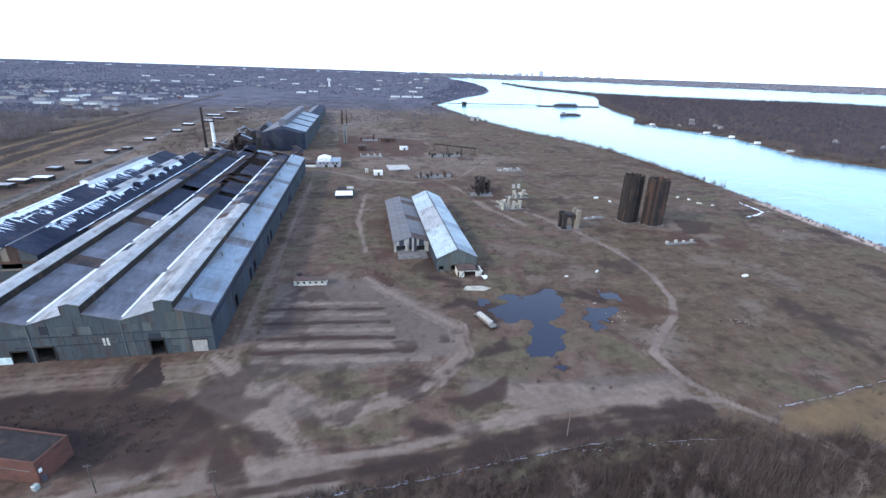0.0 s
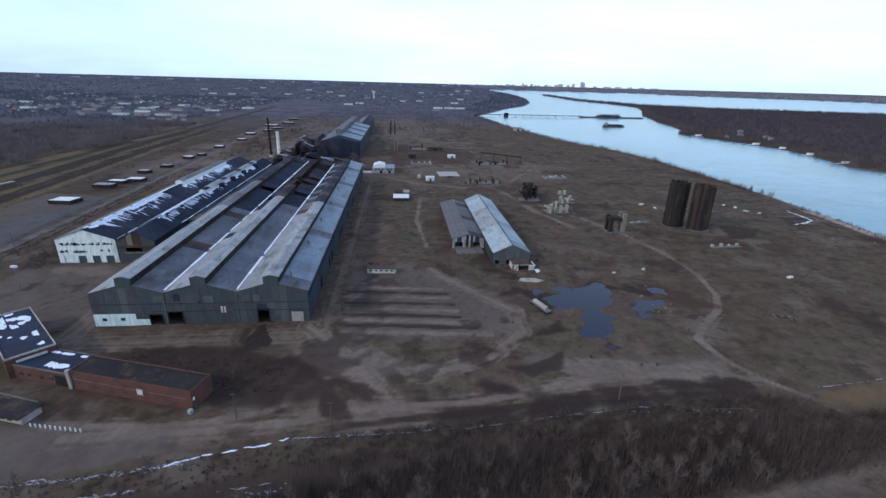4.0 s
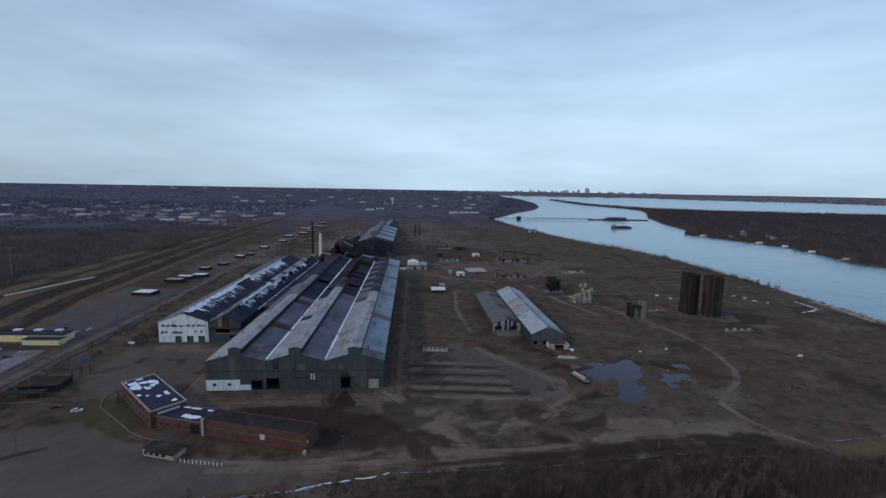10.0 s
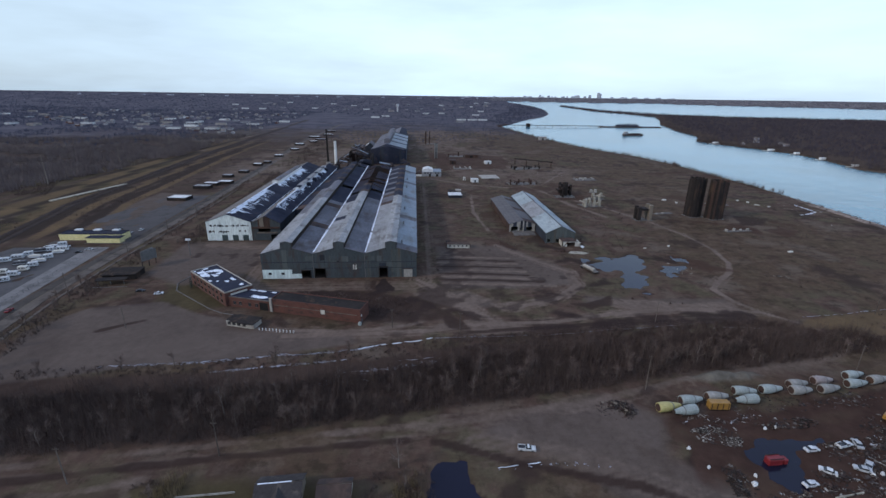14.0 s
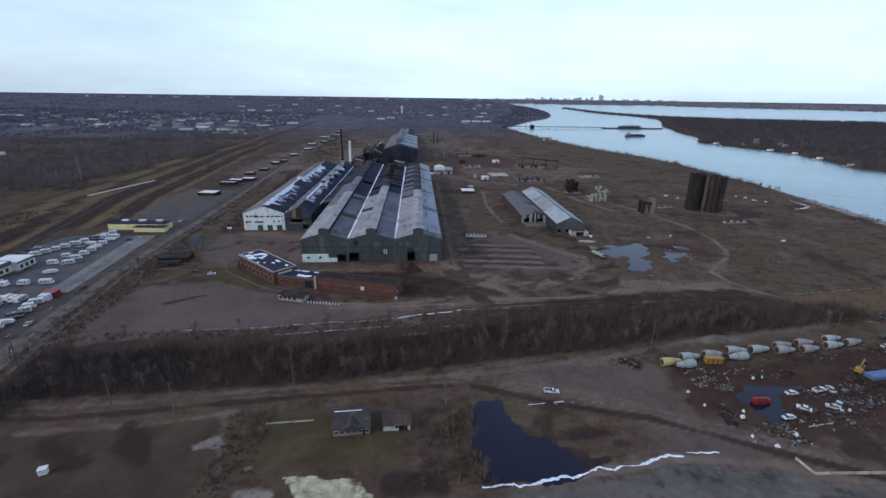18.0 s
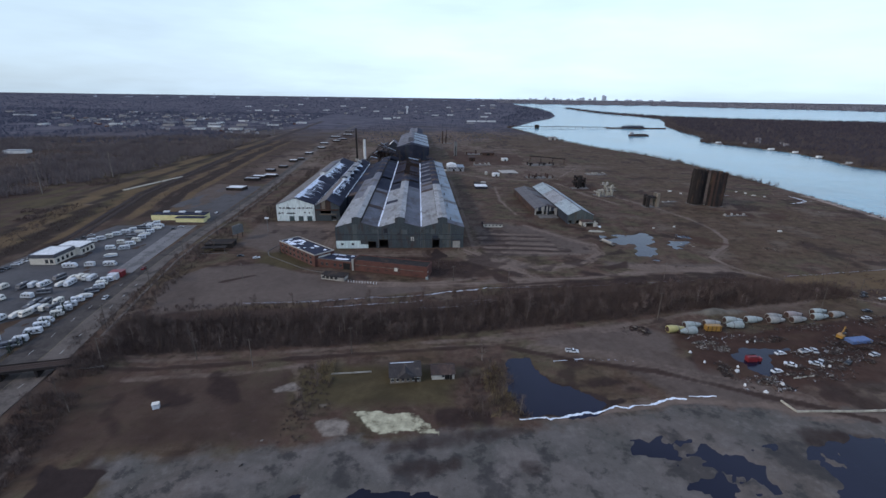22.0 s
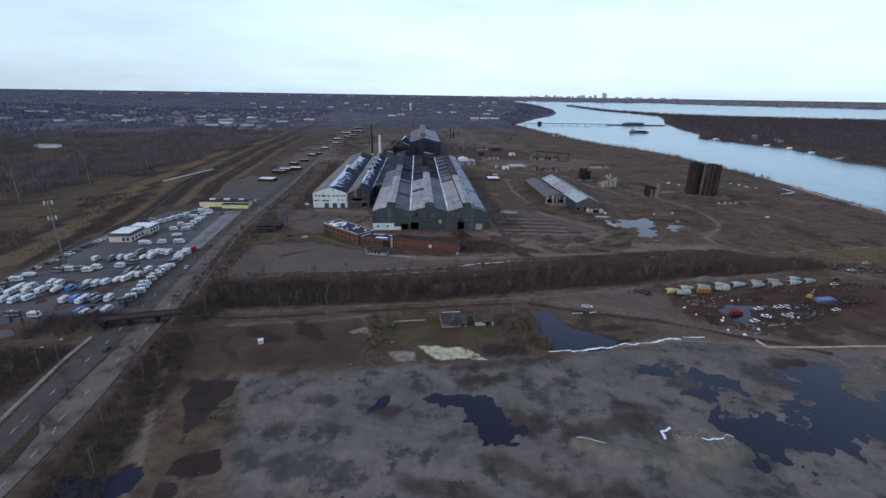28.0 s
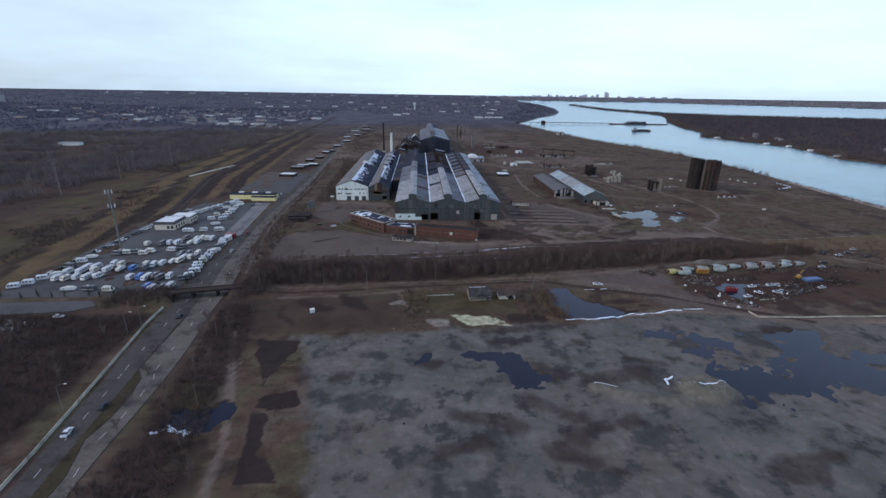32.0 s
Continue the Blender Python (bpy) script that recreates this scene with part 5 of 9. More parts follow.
def stack(label, x, y, h, r0, r1, m, m_top, split):
    ob = thing("chimney_stack", label, "chimney", (x, y, 0))
    zs = [0, h * 0.25, h * 0.5, h * split]
    part("shaft", Sheet().tube([(0, 0, z) for z in zs], [r0 + (r1 - r0) * z / h for z in zs], 14), m, ob)
    part("upper_shaft", Sheet().tube([(0, 0, h * split), (0, 0, h)], [r0 + (r1 - r0) * split, r1], 14), m_top, ob)
    part("rim", Sheet().tube([(0, 0, h - 0.4), (0, 0, h + 0.5)], [r1 * 1.15, r1 * 1.15], 14), M["rust_dark"], ob)
    part("base_block", Sheet().bevel_box(-r0 * 1.6, -r0 * 1.6, 0, r0 * 1.6, r0 * 1.6, 3.5, 0.3), M["concrete"], ob)


stack("white-painted steel chimney stack beside the mill", -122, 452, 38, 2.2, 1.9, M["house_white"], M["house_white"], 0.66)
stack("dark rusty steel chimney stack beside the mill", -137, 468, 53, 1.7, 1.2, M["rust_dark"], M["rust_dark"], 0.8)


# ---- ruins on the open ground ----
def rust_tower(label, x, y, w, d, h, rz, seed):
    """Hollow plated tower with ribs, a ragged top edge and a dark inside."""
    ob = thing("furnace_tower", label, "tower", (x, y, 0), rz, "rusty towers")
    r = random.Random(seed)
    k, mats = 16, (M["rust"], M["rust_dark"], M["rust"], M["rust"])
    for i in range(k):
        a0, a1 = 6.2832 * i / k, 6.2832 * (i + 1) / k
        p = [(math.copysign(abs(math.cos(a)) ** 0.6, math.cos(a)) * w / 2, math.copysign(abs(math.sin(a)) ** 0.6, math.sin(a)) * d / 2) for a in (a0, a1)]
        ha, hb = h - r.uniform(0, 1.8), h - r.uniform(0, 1.8)
        s = Sheet()
        q = [(v[0] * 0.94, v[1] * 0.94) for v in p]
        s.v = [(*p[0], 0), (*p[1], 0), (*p[1], hb), (*p[0], ha), (*q[0], 0), (*q[1], 0), (*q[1], hb), (*q[0], ha)]
        s.f = [(0, 1, 2, 3), (5, 4, 7, 6), (3, 2, 6, 7), (0, 4, 5, 1), (1, 5, 6, 2), (4, 0, 3, 7)]
        part("wall_plate", s, M["rust_dark"] if r.random() < (0.9 if seed == 1 else 0.35) else M["rust"], ob)
        part("rib", Sheet().tube([(p[0][0] * 1.02, p[0][1] * 1.02, 0), (p[0][0] * 1.02, p[0][1] * 1.02, min(ha, hb) - 0.5)], [0.3, 0.25], 5), M["rust_dark"], ob)
    for z in (h * 0.15, h * 0.4, h * 0.7, h * 0.93):
        part("band", Sheet().tube([(w / 2 * 1.03 * math.copysign(abs(math.cos(a)) ** 0.6, math.cos(a)), d / 2 * 1.03 * math.copysign(abs(math.sin(a)) ** 0.6, math.sin(a)), z) for a in (6.2832 * i / 16 for i in range(17))], [0.16] * 17, 4, False), M["rust_dark"], ob)
    part("foundation", Sheet().bevel_box(-w * 0.52, -d * 0.52, 0, w * 0.52, d * 0.52, 0.7, 0.2), M["kerb"], ob)


rust_tower("tall soot-black rusty plated tower with ragged top", 262.5, 144, 12.5, 12, 37.5, 10, 1)
rust_tower("tall red-brown rusty plated tower with ragged top", 277.5, 135, 13.5, 12, 37.0, 8, 2)
single("pipe_run", Sheet().tube([(270.2, 136, 0), (270.2, 136, 27)], [0.8, 0.8], 10), M["rust_dark"], "dark upright pipe between two rusty towers", "pipe")

stub = thing("stub_tower", "short four-legged rusty ruin on a concrete pad", "ruin", (208, 132, 0))
for sx in (-5, 5):
    for sy in (-3, 3):
        part("leg", Sheet().bevel_box(sx - 1.6, sy - 1.4, 0.5, sx + 1.6, sy + 1.4, 13.5 + sx * 0.2, 0.3), M["wood_grey"] if sx > 0 else M["rust_dark"], stub)
part("head", Sheet().box(-6, -4, 9.5, 3, 4, 11.2), M["rust_dark"], stub)
part("pad", Sheet().bevel_box(-8, -5, 0, 8, 5, 0.5, 0.15), M["kerb"], stub)


def piers(label, x, y, rz, cols_n, rows_n, dx, dy, h, m, seed):
    """Broken foundation piers with odd lintels left on them, on a cracked slab."""
    ob = thing("pier_ruin", label, "ruin", (x, y, 0), rz)
    r = random.Random(seed)
    for i in range(cols_n):
        for j in range(rows_n):
            if r.random() < 0.78:
                hh, a, b = h * r.uniform(0.3, 1.05), r.uniform(0.6, 1.4), r.uniform(0.6, 1.3)
                px, py = i * dx + r.uniform(-1, 1), j * dy + r.uniform(-1, 1)
                part("pier", Sheet().bevel_box(px - a, py - b, 0, px + a, py + b, hh, 0.2), m, ob)
        if r.random() < 0.55 and rows_n > 1:
            z = h * r.uniform(0.4, 0.6)
            part("lintel", Sheet().box(i * dx - 0.8, -1, z, i * dx + 0.8, dy * (rows_n - 1) + 1, z + h * 0.13), m, ob)
    part("slab", Sheet().slab([(-2 + r.uniform(-1, 1), -2 + r.uniform(-1, 1)), (cols_n * dx - dx / 2 + r.uniform(-2, 1), -2.5), (cols_n * dx - dx / 2 + r.uniform(-2, 1), rows_n * dy - dy / 2), (cols_n * dx * 0.4, rows_n * dy - dy / 2 + r.uniform(-1, 1)), (-2.5, rows_n * dy - dy * 0.6)], -0.2, 0.3), M["kerb"], ob)


piers("row of pale concrete foundation piers", 172, 182, 6, 4, 3, 5.2, 5.0, 7.0, M["pier"], 3)
piers("ruined pale concrete piers in rough ground", 190, 215, 8, 4, 2, 5.5, 6.0, 6.0, M["pier"], 4)
piers("low concrete foundation blocks", 205, 252, 4, 2, 1, 6, 7, 4, M["concrete"], 5)
piers("rusty frame of a demolished furnace", 158, 226, 0, 4, 2, 5.5, 8, 15, M["rust_dark"], 6)
piers("rusty steel frame of a ruin", 120, 300, 3, 6, 2, 6.5, 10, 7, M["rust"], 8)
piers("low concrete blocks beside the rusty towers", 264, 94, 4, 4, 1, 6.5, 4, 3.4, M["concrete"], 9)
piers("concrete stumps near the river track", 232, 152, 12, 3, 1, 7, 6, 1.4, M["concrete"], 10)
piers("distant rusty column frame", 24, 770, 0, 3, 2, 9, 12, 30, M["rust"], 12)
piers("brown brick foundation ruin on dirt", 60, 560, 0, 6, 2, 9, 14, 7, M["rust"], 13)
piers("brown brick foundation ruin on dirt", 150, 420, 10, 6, 2, 8, 12, 6, M["rust_dark"], 14)
piers("low pale foundation blocks", 60, 420, 4, 4, 2, 8, 9, 4, M["concrete"], 15)
piers("low pale foundation blocks", 215, 330, 4, 4, 2, 8, 9, 4, M["concrete"], 16)

wreck = thing("furnace_wreck", "tall rusty wreck of a demolished furnace", "ruin", (172, 246, 0), 12)
for x, y, w, h in ((-6, -4, 2.6, 12), (-1, -3, 3.2, 14), (4, -4, 2.4, 11), (-5, 4, 2.6, 13), (1, 5, 3.4, 12.5), (6, 3, 2.2, 9)):
    part("column", Sheet().bevel_box(x - w / 2, y - w / 2, 0, x + w / 2, y + w / 2, h, 0.3), M["rust_dark"], wreck)
for z in (5.0, 9.0):
    part("platform", Sheet().box(-7.2, -5.4, z, 7.0, 6.4, z + 0.5), M["rust"], wreck)
part("bent_plate", Sheet().turned(-4, -0.2, 0, 4, 0.2, 6, pose(5, 6, 4, 12, 14, 30)), M["rust"], wreck)
gantry = thing("crane_gantry", "long rusty crane gantry on thin legs", "gantry", (160, 470, 0), -38)
part("beam", Sheet().box(0, -1, 9, 64, 1, 10.4), M["rust_dark"], gantry)
for x in (1, 21, 42, 62):
    part("leg", Sheet().tube([(x, -2.4, 0), (x, 0, 9.2)], [0.4, 0.4], 5).tube([(x, 2.4, 0), (x, 0, 9.2)], [0.4, 0.4], 5), M["rust"], gantry)

# paired sheds
shed = aisle("light_roofed_shed", "long shed with pale blue-green metal roof and dark gable", 99.0, 121.5, 65, 196, 8.0, 13.4, M["siding_pale"], lambda y, i: (M["shed_roof"], M["roof_pale"], M["shed_roof"])[min(2, int((y - 65) / 44))], lambda y, i: M["shed_roof"] if i % 4 else M["roof_blue"], None, [(100, 102.5, 0, 3.2), (107, 110, 0, 3.4)], M["side_dark"], 11)
shed2 = aisle("grey_roofed_shed", "low grey-roofed shed with a broken pale front", 77.0, 98.5, 96, 192, 6.4, 9.6, lambda x, z: M["concrete"] if int(x) % 3 else M["side_dark"], lambda y, i: M["slate_roof"], lambda y, i: M["slate_roof"] if i % 4 else M["roof_rust"], None, [(78.5, 84, 0, 4.2), (86, 88, 0, 3.0), (91, 96, 0, 4.0)], M["rust"], 10)
part("broken_apron", Sheet().bevel_box(79, 84, 0, 97, 95.6, 0.8, 0.2), M["kerb"], shed2)
porch = thing("broken_outbuilding", "small broken white outbuilding with a black doorway", "outbuilding", (116, 56, 0))
part("side_wall", Sheet().box(-7, 0, 0, -6.3, 8, 3.6), M["concrete_pale"], porch)
part("side_wall", Sheet().box(6.3, 0, 0, 7, 8, 3.0), M["concrete_pale"], porch)
part("front_wall", Sheet().box(-7, 0, 0, -3.4, 0.5, 4.0).box(3, 0, 0, 7, 0.5, 3.4).box(-3.4, 0, 3.4, 3, 0.5, 4.2), M["concrete_pale"], porch)
part("roof", Sheet().box(-7.3, -0.3, 4.2, 3.4, 8.3, 4.5), M["roof_rust"], porch)
part("fallen_beam", Sheet().tube([(-7, -2, 0.2), (-2, -1, 5.5)], [0.25, 0.2], 5), M["rust"], porch)
part("fallen_sheet", Sheet().turned(-2, -1.5, 0, 2, 1.5, 0.15, pose(8, -2, 0.5, 20, 10, 30)), M["house_white"], porch)

low = thing("long_low_store", "long low pale store with small windows and flat roof", "outbuilding", (31, 57, 0), -3)
part("wall", Sheet().box(-8.2, -2.4, 0, 8.2, 2.4, 2.9), M["concrete_pale"], low)
part("roof", Sheet().box(-8.6, -2.8, 2.9, 8.6, 2.8, 3.2), M["roof_rust"], low)
for x in (-6, -3, 0, 3, 6):
    part("window", Sheet().box(x - 0.6, -2.46, 1.2, x + 0.6, -2.4, 2.2), M["glass"], low)
pit = thing("flat_roofed_pump_house", "small flat-roofed building with a pale blue roof", "outbuilding", (43, 232, 0))
part("wall", Sheet().box(-7, -9, 0, 7, 6, 3.0), M["side_dark"], pit)
part("roof", Sheet().box(-7.4, -9.4, 3.0, 7.4, 6.4, 3.3), M["roof_white"], pit)
part("rear_frame", Sheet().box(-6, 6.6, 0, 8, 18, 4.0), M["rust_dark"], pit)
part("rear_roof", Sheet().box(2, 8, 4.0, 8, 14, 5.4), M["concrete"], pit)
wb = thing("white_workshop", "two-storey white workshop with a domed pale roof", "building", (22, 362, 0))
part("wall", Sheet().box(-13, -4, 0, 13, 22, 6), M["house_grey"], wb)
part("upper_wall", Sheet().wall([(-12, 6), (2, 6), (2, 8.5), (-5, 10.5), (-12, 8.5)], 0, 20), M["roof_white"], wb)
part("roof", Sheet().box(2.1, -4.4, 6.05, 13.4, 22.4, 6.4), M["roof_blue"], wb)
for x in (-10, -6, -2, 4, 8):
    part("window", Sheet().box(x, -4.06, 3.9, x + 2.4, -4.0, 5.4), M["glass"], wb)
for x in (-4, 6):
    part("doorway", Sheet().box(x, -4.06, 0.1, x + 3, -4.0, 3.4), M["dark_void"], wb)
wb2 = thing("red_lean_to", "rusty red lean-to shed beside the workshop", "shed", (3, 362, 0))
part("wall", Sheet().box(-6, -3, 0, 5.5, 12, 5), M["rust"], wb2)
part("front", Sheet().box(-6, -3.1, 0, 5.5, -3.02, 2.8), M["house_white"], wb2)


def shack(x, y, w, d, h, rz, m_wall, m_roof, label):
    ob = thing("outbuilding", label, "outbuilding", (x, y, 0), rz, "scattered outbuildings")
    part("wall", Sheet().box(-w / 2, -d / 2, 0, w / 2, d / 2, h), m_wall, ob)
    part("roof", Sheet().box(-w / 2 - 0.3, -d / 2 - 0.3, h, w / 2 + 0.3, d / 2 + 0.3, h + 0.35), m_roof, ob)
    part("doorway", Sheet().box(-w * 0.12, -d / 2 - 0.05, 0, w * 0.12, -d / 2, h * 0.7), M["dark_void"], ob)


shack(76, 318, 9, 7, 4, 5, M["house_white"], M["roof_white"], "small white hut on open ground")
shack(100, 352, 24, 26, 0.8, 4, M["concrete"], M["concrete"], "pale raised concrete slab")
shack(118, 480, 10, 8, 4, 10, M["house_white"], M["roof_white"], "white hut with a pale roof beside a track")
shack(64, 330, 3, 3, 4, 0, M["concrete_pale"], M["concrete"], "small pale block hut")
shack(24, 66, 2.5, 2, 2, 20, M["rv_dark"], M["rust"], "small dark utility box")
shack(36, 540, 5, 5, 26, 0, M["steel"], M["rust"], "tall narrow grey hopper tower")
shack(60, 480, 10, 20, 6, 0, M["rust"], M["roof_rust"], "rusty red shed among rubble")
shack(100, 560, 22, 16, 5, 0, M["rust"], M["roof_rust"], "rusty red shed among rubble")
shack(320, 890, 18, 9, 8, 0, M["house_tan"], M["roof_grey"], "tan shed near the shore")

rail_car = thing("flat_trailer", "long narrow pale trailer standing on bare dirt", "trailer", (112, 8, 0), 20)
part("bed", Sheet().bevel_box(-1.6, -7, 1.0, 1.6, 7, 1.6, 0.1), M["kerb"], rail_car)
part("load", Sheet().bevel_box(-1.0, -4.5, 1.6, 1.0, 5.5, 2.8, 0.2), M["concrete"], rail_car)
for y in (-6, -4.8, 5, 6.2):
    for x in (-1.4, 1.4):
        part("wheel", Sheet().tube([(x - 0.2, y, 0.5), (x + 0.2, y, 0.5)], [0.5, 0.5], 10), M["tyre"], rail_car)

# wreckage between the mill and the furnace hall
for k, (x, y, w, d, h, m) in enumerate(((-84, 352, 18, 24, 17, "rust"), (-40, 346, 24, 28, 16, "rust_dark"), (-14, 384, 14, 40, 12, "rust"), (-74, 424, 22, 32, 21, "rust_dark"), (-104, 410, 18, 60, 15, "rust"), (-110, 356, 12, 24, 14, "side_dark"), (-96, 500, 20, 40, 20, "rust_dark"), (-86, 452, 12, 20, 24, "rust"))):
    ob = thing("collapsed_bay", "collapsed rusty mill bay with bent roof frames", "ruin", (x, y, 0), 3 * (k % 3))
    rk = random.Random(900 + k)
    part("wall", Sheet().box(-w / 2, -d / 2, 0, -w / 2 + 0.5, d / 2, h * 0.8), M[m], ob)
    part("wall", Sheet().box(w / 2 - 0.5, -d / 2, 0, w / 2, d / 2, h), M[m], ob)
    for i in range(int(d / 5)):
        y0 = -d / 2 + 5 * i
        part("roof_truss", Sheet().tube([(-w / 2, y0, h * 0.8), (rk.uniform(-2, 2), y0 + rk.uniform(-1, 1), h * rk.uniform(0.7, 1.5)), (w / 2, y0, h)], [0.3, 0.3, 0.3], 4), M["rust_dark"], ob)
        for _ in range(rk.choice((1, 1, 2))):
            s = Sheet()
            zz = h * rk.uniform(0.8, 1.3)
            s.turned(-w * 0.3, 0, 0, w * 0.3, 4.6, 0.2, pose(rk.uniform(-3, 3), y0, zz, rk.uniform(-14, 14), rk.uniform(-32, 32), rk.uniform(-14, 14)))
            part("fallen_sheet", s, M[rk.choice(("roof_rust", "roof_dark", "roof_grey", "roof_dark", "roof_grey", "roof_rust", "roof_blue"))], ob)

for k in range(26):
    rk = random.Random(700 + k)
    x, w, h = rk.uniform(-68, -9), rk.uniform(2.0, 6.0), rk.uniform(2.0, 4.2)
    z = rk.choice((1.2, 6.6, 7.0, 10.6, 11.4)) + rk.uniform(-0.2, 0.2)
    if any(x < b + 0.5 and x + w > a - 0.5 and z < 7.0 for a, b, _, _ in DOORS):
        continue
    part("wall_patch", Sheet().box(x, -0.1 - 0.004 * (k % 12), z, x + w, -0.02, min(z + h, mill_top(x) - 0.6, mill_top(x + w) - 0.6)), M[rk.choice(("siding_pale", "siding", "side_dark", "siding_pale", "siding"))], mill)
part("upper_band", Sheet().box(-92.8, -0.12, 10.1, -0.2, -0.03, 10.5), M["side_dark"], mill)
part("lower_band", Sheet().box(-68, -0.12, 6.3, -0.2, -0.03, 6.6), M["side_dark"], mill)


# ---- brick office, gate and car lot ----
def flat_block(name, label, x, y, rz, w, d, h, m_wall, m_roof, m_edge, category="building", windows=(), parapet=0.6, floors=1, group=""):
    """Flat-roofed block, its origin at the front corner, with parapet, windows and sills."""
    ob = thing(name, label, category, (x, y, 0), rz, group)
    part("wall", Sheet().box(0, 0, 0, w, d, h), m_wall, ob)
    part("roof", Sheet().box(0.35, 0.35, h + 0.01, w - 0.35, d - 0.35, h + 0.2), m_roof, ob)
    part("parapet", Sheet().box(0, 0, h, w, 0.35, h + parapet).box(0, d - 0.35, h, w, d, h + parapet).box(0, 0.35, h, 0.35, d - 0.35, h + parapet).box(w - 0.35, 0.35, h, w, d - 0.35, h + parapet), m_edge, ob)
    for wx, wz, ww, wh in windows:
        win = part("window", Sheet().box(wx, -0.05, wz, wx + ww, 0.0, wz + wh), M["glass"], ob)
        part("window_frame", Sheet().box(wx - 0.15, -0.09, wz - 0.15, wx + ww + 0.15, -0.01, wz).box(wx - 0.15, -0.09, wz + wh, wx + ww + 0.15, -0.01, wz + wh + 0.15).box(wx + ww / 2 - 0.06, -0.08, wz, wx + ww / 2 + 0.06, -0.01, wz + wh), M["kerb"], win)
    return ob


ang = math.degrees(math.atan2(-14, 46))
wing = flat_block("brick_office_wing", "long one-storey red brick office wing with flat dark roof", -74.5, -44.5, ang, 49.0, 10, 6.8, M["brick"], M["rust_dark"], M["brick"],
                  windows=[(27.5, 2.4, 2.6, 2.4)])
part("pale_shutter", Sheet().box(27.6, -0.12, 2.5, 29.9, -0.095, 4.7), M["concrete_pale"], wing)
part("corner_pier", Sheet().box(-0.8, -0.6, 0, 0.4, 0.6, 7.6), M["concrete"], wing)
part("brick_band", Sheet().box(1, -0.07, 4.0, 47, -0.02, 4.25), M["kerb"], wing)
part("blue_bin", Sheet().bevel_box(48.4, -2.2, 0, 49.8, -0.8, 1.5, 0.15), M["mixer_teal"], wing, "pale blue steel bin")
part("end_door", Sheet().box(49.02, 0.6, 0.05, 49.1, 1.8, 2.2), M["rv_dark"], wing)
part("end_sign", Sheet().box(49.02, 0.5, 3.4, 49.08, 1.3, 4.6), M["house_white"], wing, "small white panel")
low2 = flat_block("brick_entrance_block", "low brick entrance block with snow on its flat roof", -99, -37, ang, 24, 12, 5.4, M["brick"], M["roof_dark"], M["kerb"],
                  windows=[(x, 1.6, 1.6, 1.7) for x in (3, 6.4, 12, 16)], parapet=0.45)
part("dark_recess", Sheet().box(18.6, -0.06, 0.1, 23.4, 0, 4.4), M["dark_void"], low2)
ang2 = math.degrees(math.atan2(-31, 31))
main = flat_block("brick_office_block", "two-storey brick office block with snow-covered flat roof", -131, -7, ang2, 44, 15, 7.6, M["brick"], M["roof_dark"], M["concrete"],
                  windows=[(x, z, 2.2, 1.8) for x in (3, 8, 13, 18, 23, 28, 33, 38) for z in (1.2, 4.7)], parapet=0.7)
part("end_windows", Sheet().box(44.02, 3, 4.6, 44.1, 12, 6.6), M["concrete_pale"], main)
for at, rz, x0, x1, y0, y1, n, sd in (((-131, -7, 7.6), ang2, 1, 26, 1, 5.5, 13, 31), ((-131, -7, 7.6), ang2, 1, 18, 6, 13.5, 12, 35), ((-131, -7, 7.6), ang2, 22, 40, 7, 12.5, 3, 36), ((-99, -37, 5.4), ang, 12, 23, 1, 5, 9, 33), ((-99, -37, 5.4), ang, 2, 22, 9.6, 11, 9, 34)):
    rr = random.Random(sd)
    s = Sheet()
    for i in range(n):
        px, py, q = rr.uniform(x0, x1), rr.uniform(y0, y1), rr.uniform(0.8, 2.6)
        s.face(*[(min(max(px + q * rr.uniform(0.6, 1.3) * math.cos(a), x0), x1), min(max(py + q * rr.uniform(0.5, 1.0) * math.sin(a), y0), y1), 0.23 + 0.004 * i) for a in (0, 0.8, 1.6, 2.4, 3.1, 3.9, 4.7, 5.5)])
    single("snow_patch", s, M["snow"], "ragged snow lying on a flat office roof", "snow", at, rz, kind="stuff")
guard = flat_block("guard_house", "low dark-roofed gatehouse with white front windows", -92, -58.5, ang, 15, 6, 2.9, M["concrete"], M["rust_dark"], M["rust_dark"], windows=[(x, 0.9, 1.7, 1.3) for x in (0.8, 3.4, 6, 9)], parapet=0.3)
part("overhang", Sheet().box(2.5, -1.4, 2.95, 15.6, 6.6, 3.25), M["rust_dark"], guard)
post_mesh = Sheet().bevel_box(-0.18, -0.18, 0, 0.18, 0.18, 1.3, 0.05).mesh("bollard", M["house_white"])
for i in range(11):
    single("bollard", post_mesh, M["house_white"], "short white bollard at the lot's edge", "bollard", (-75 + 1.7 * i, -63.6 - 0.35 * i, 0), group="white bollards")
kerb = thing("kerb", "pale kerb curving round the office lawn", "kerb", kind="structure")
for (ax, ay), (bx, by) in zip([(-127, 20), (-137, 8), (-140, -6), (-136, -16), (-122, -28), (-108, -40), (-100, -45)], [(-137, 8), (-140, -6), (-136, -16), (-122, -28), (-108, -40), (-100, -45), (-80, -52)]):
    l = math.hypot(bx - ax, by - ay)
    p = part("kerb_stone", Sheet().bevel_box(0, -0.3, 0, l, 0.3, 0.16, 0.04), M["kerb"], kerb)
    p.matrix_basis = pose(ax, ay, 0, 0, 0, math.degrees(math.atan2(by - ay, bx - ax)))
gate_lamp = thing("floodlight_mast", "short mast with a bright box floodlight", "mast", (-155, 43, 0))
part("pole", Sheet().tube([(0, 0, 0), (0, 0, 11)], [0.25, 0.18], 8), M["steel"], gate_lamp)
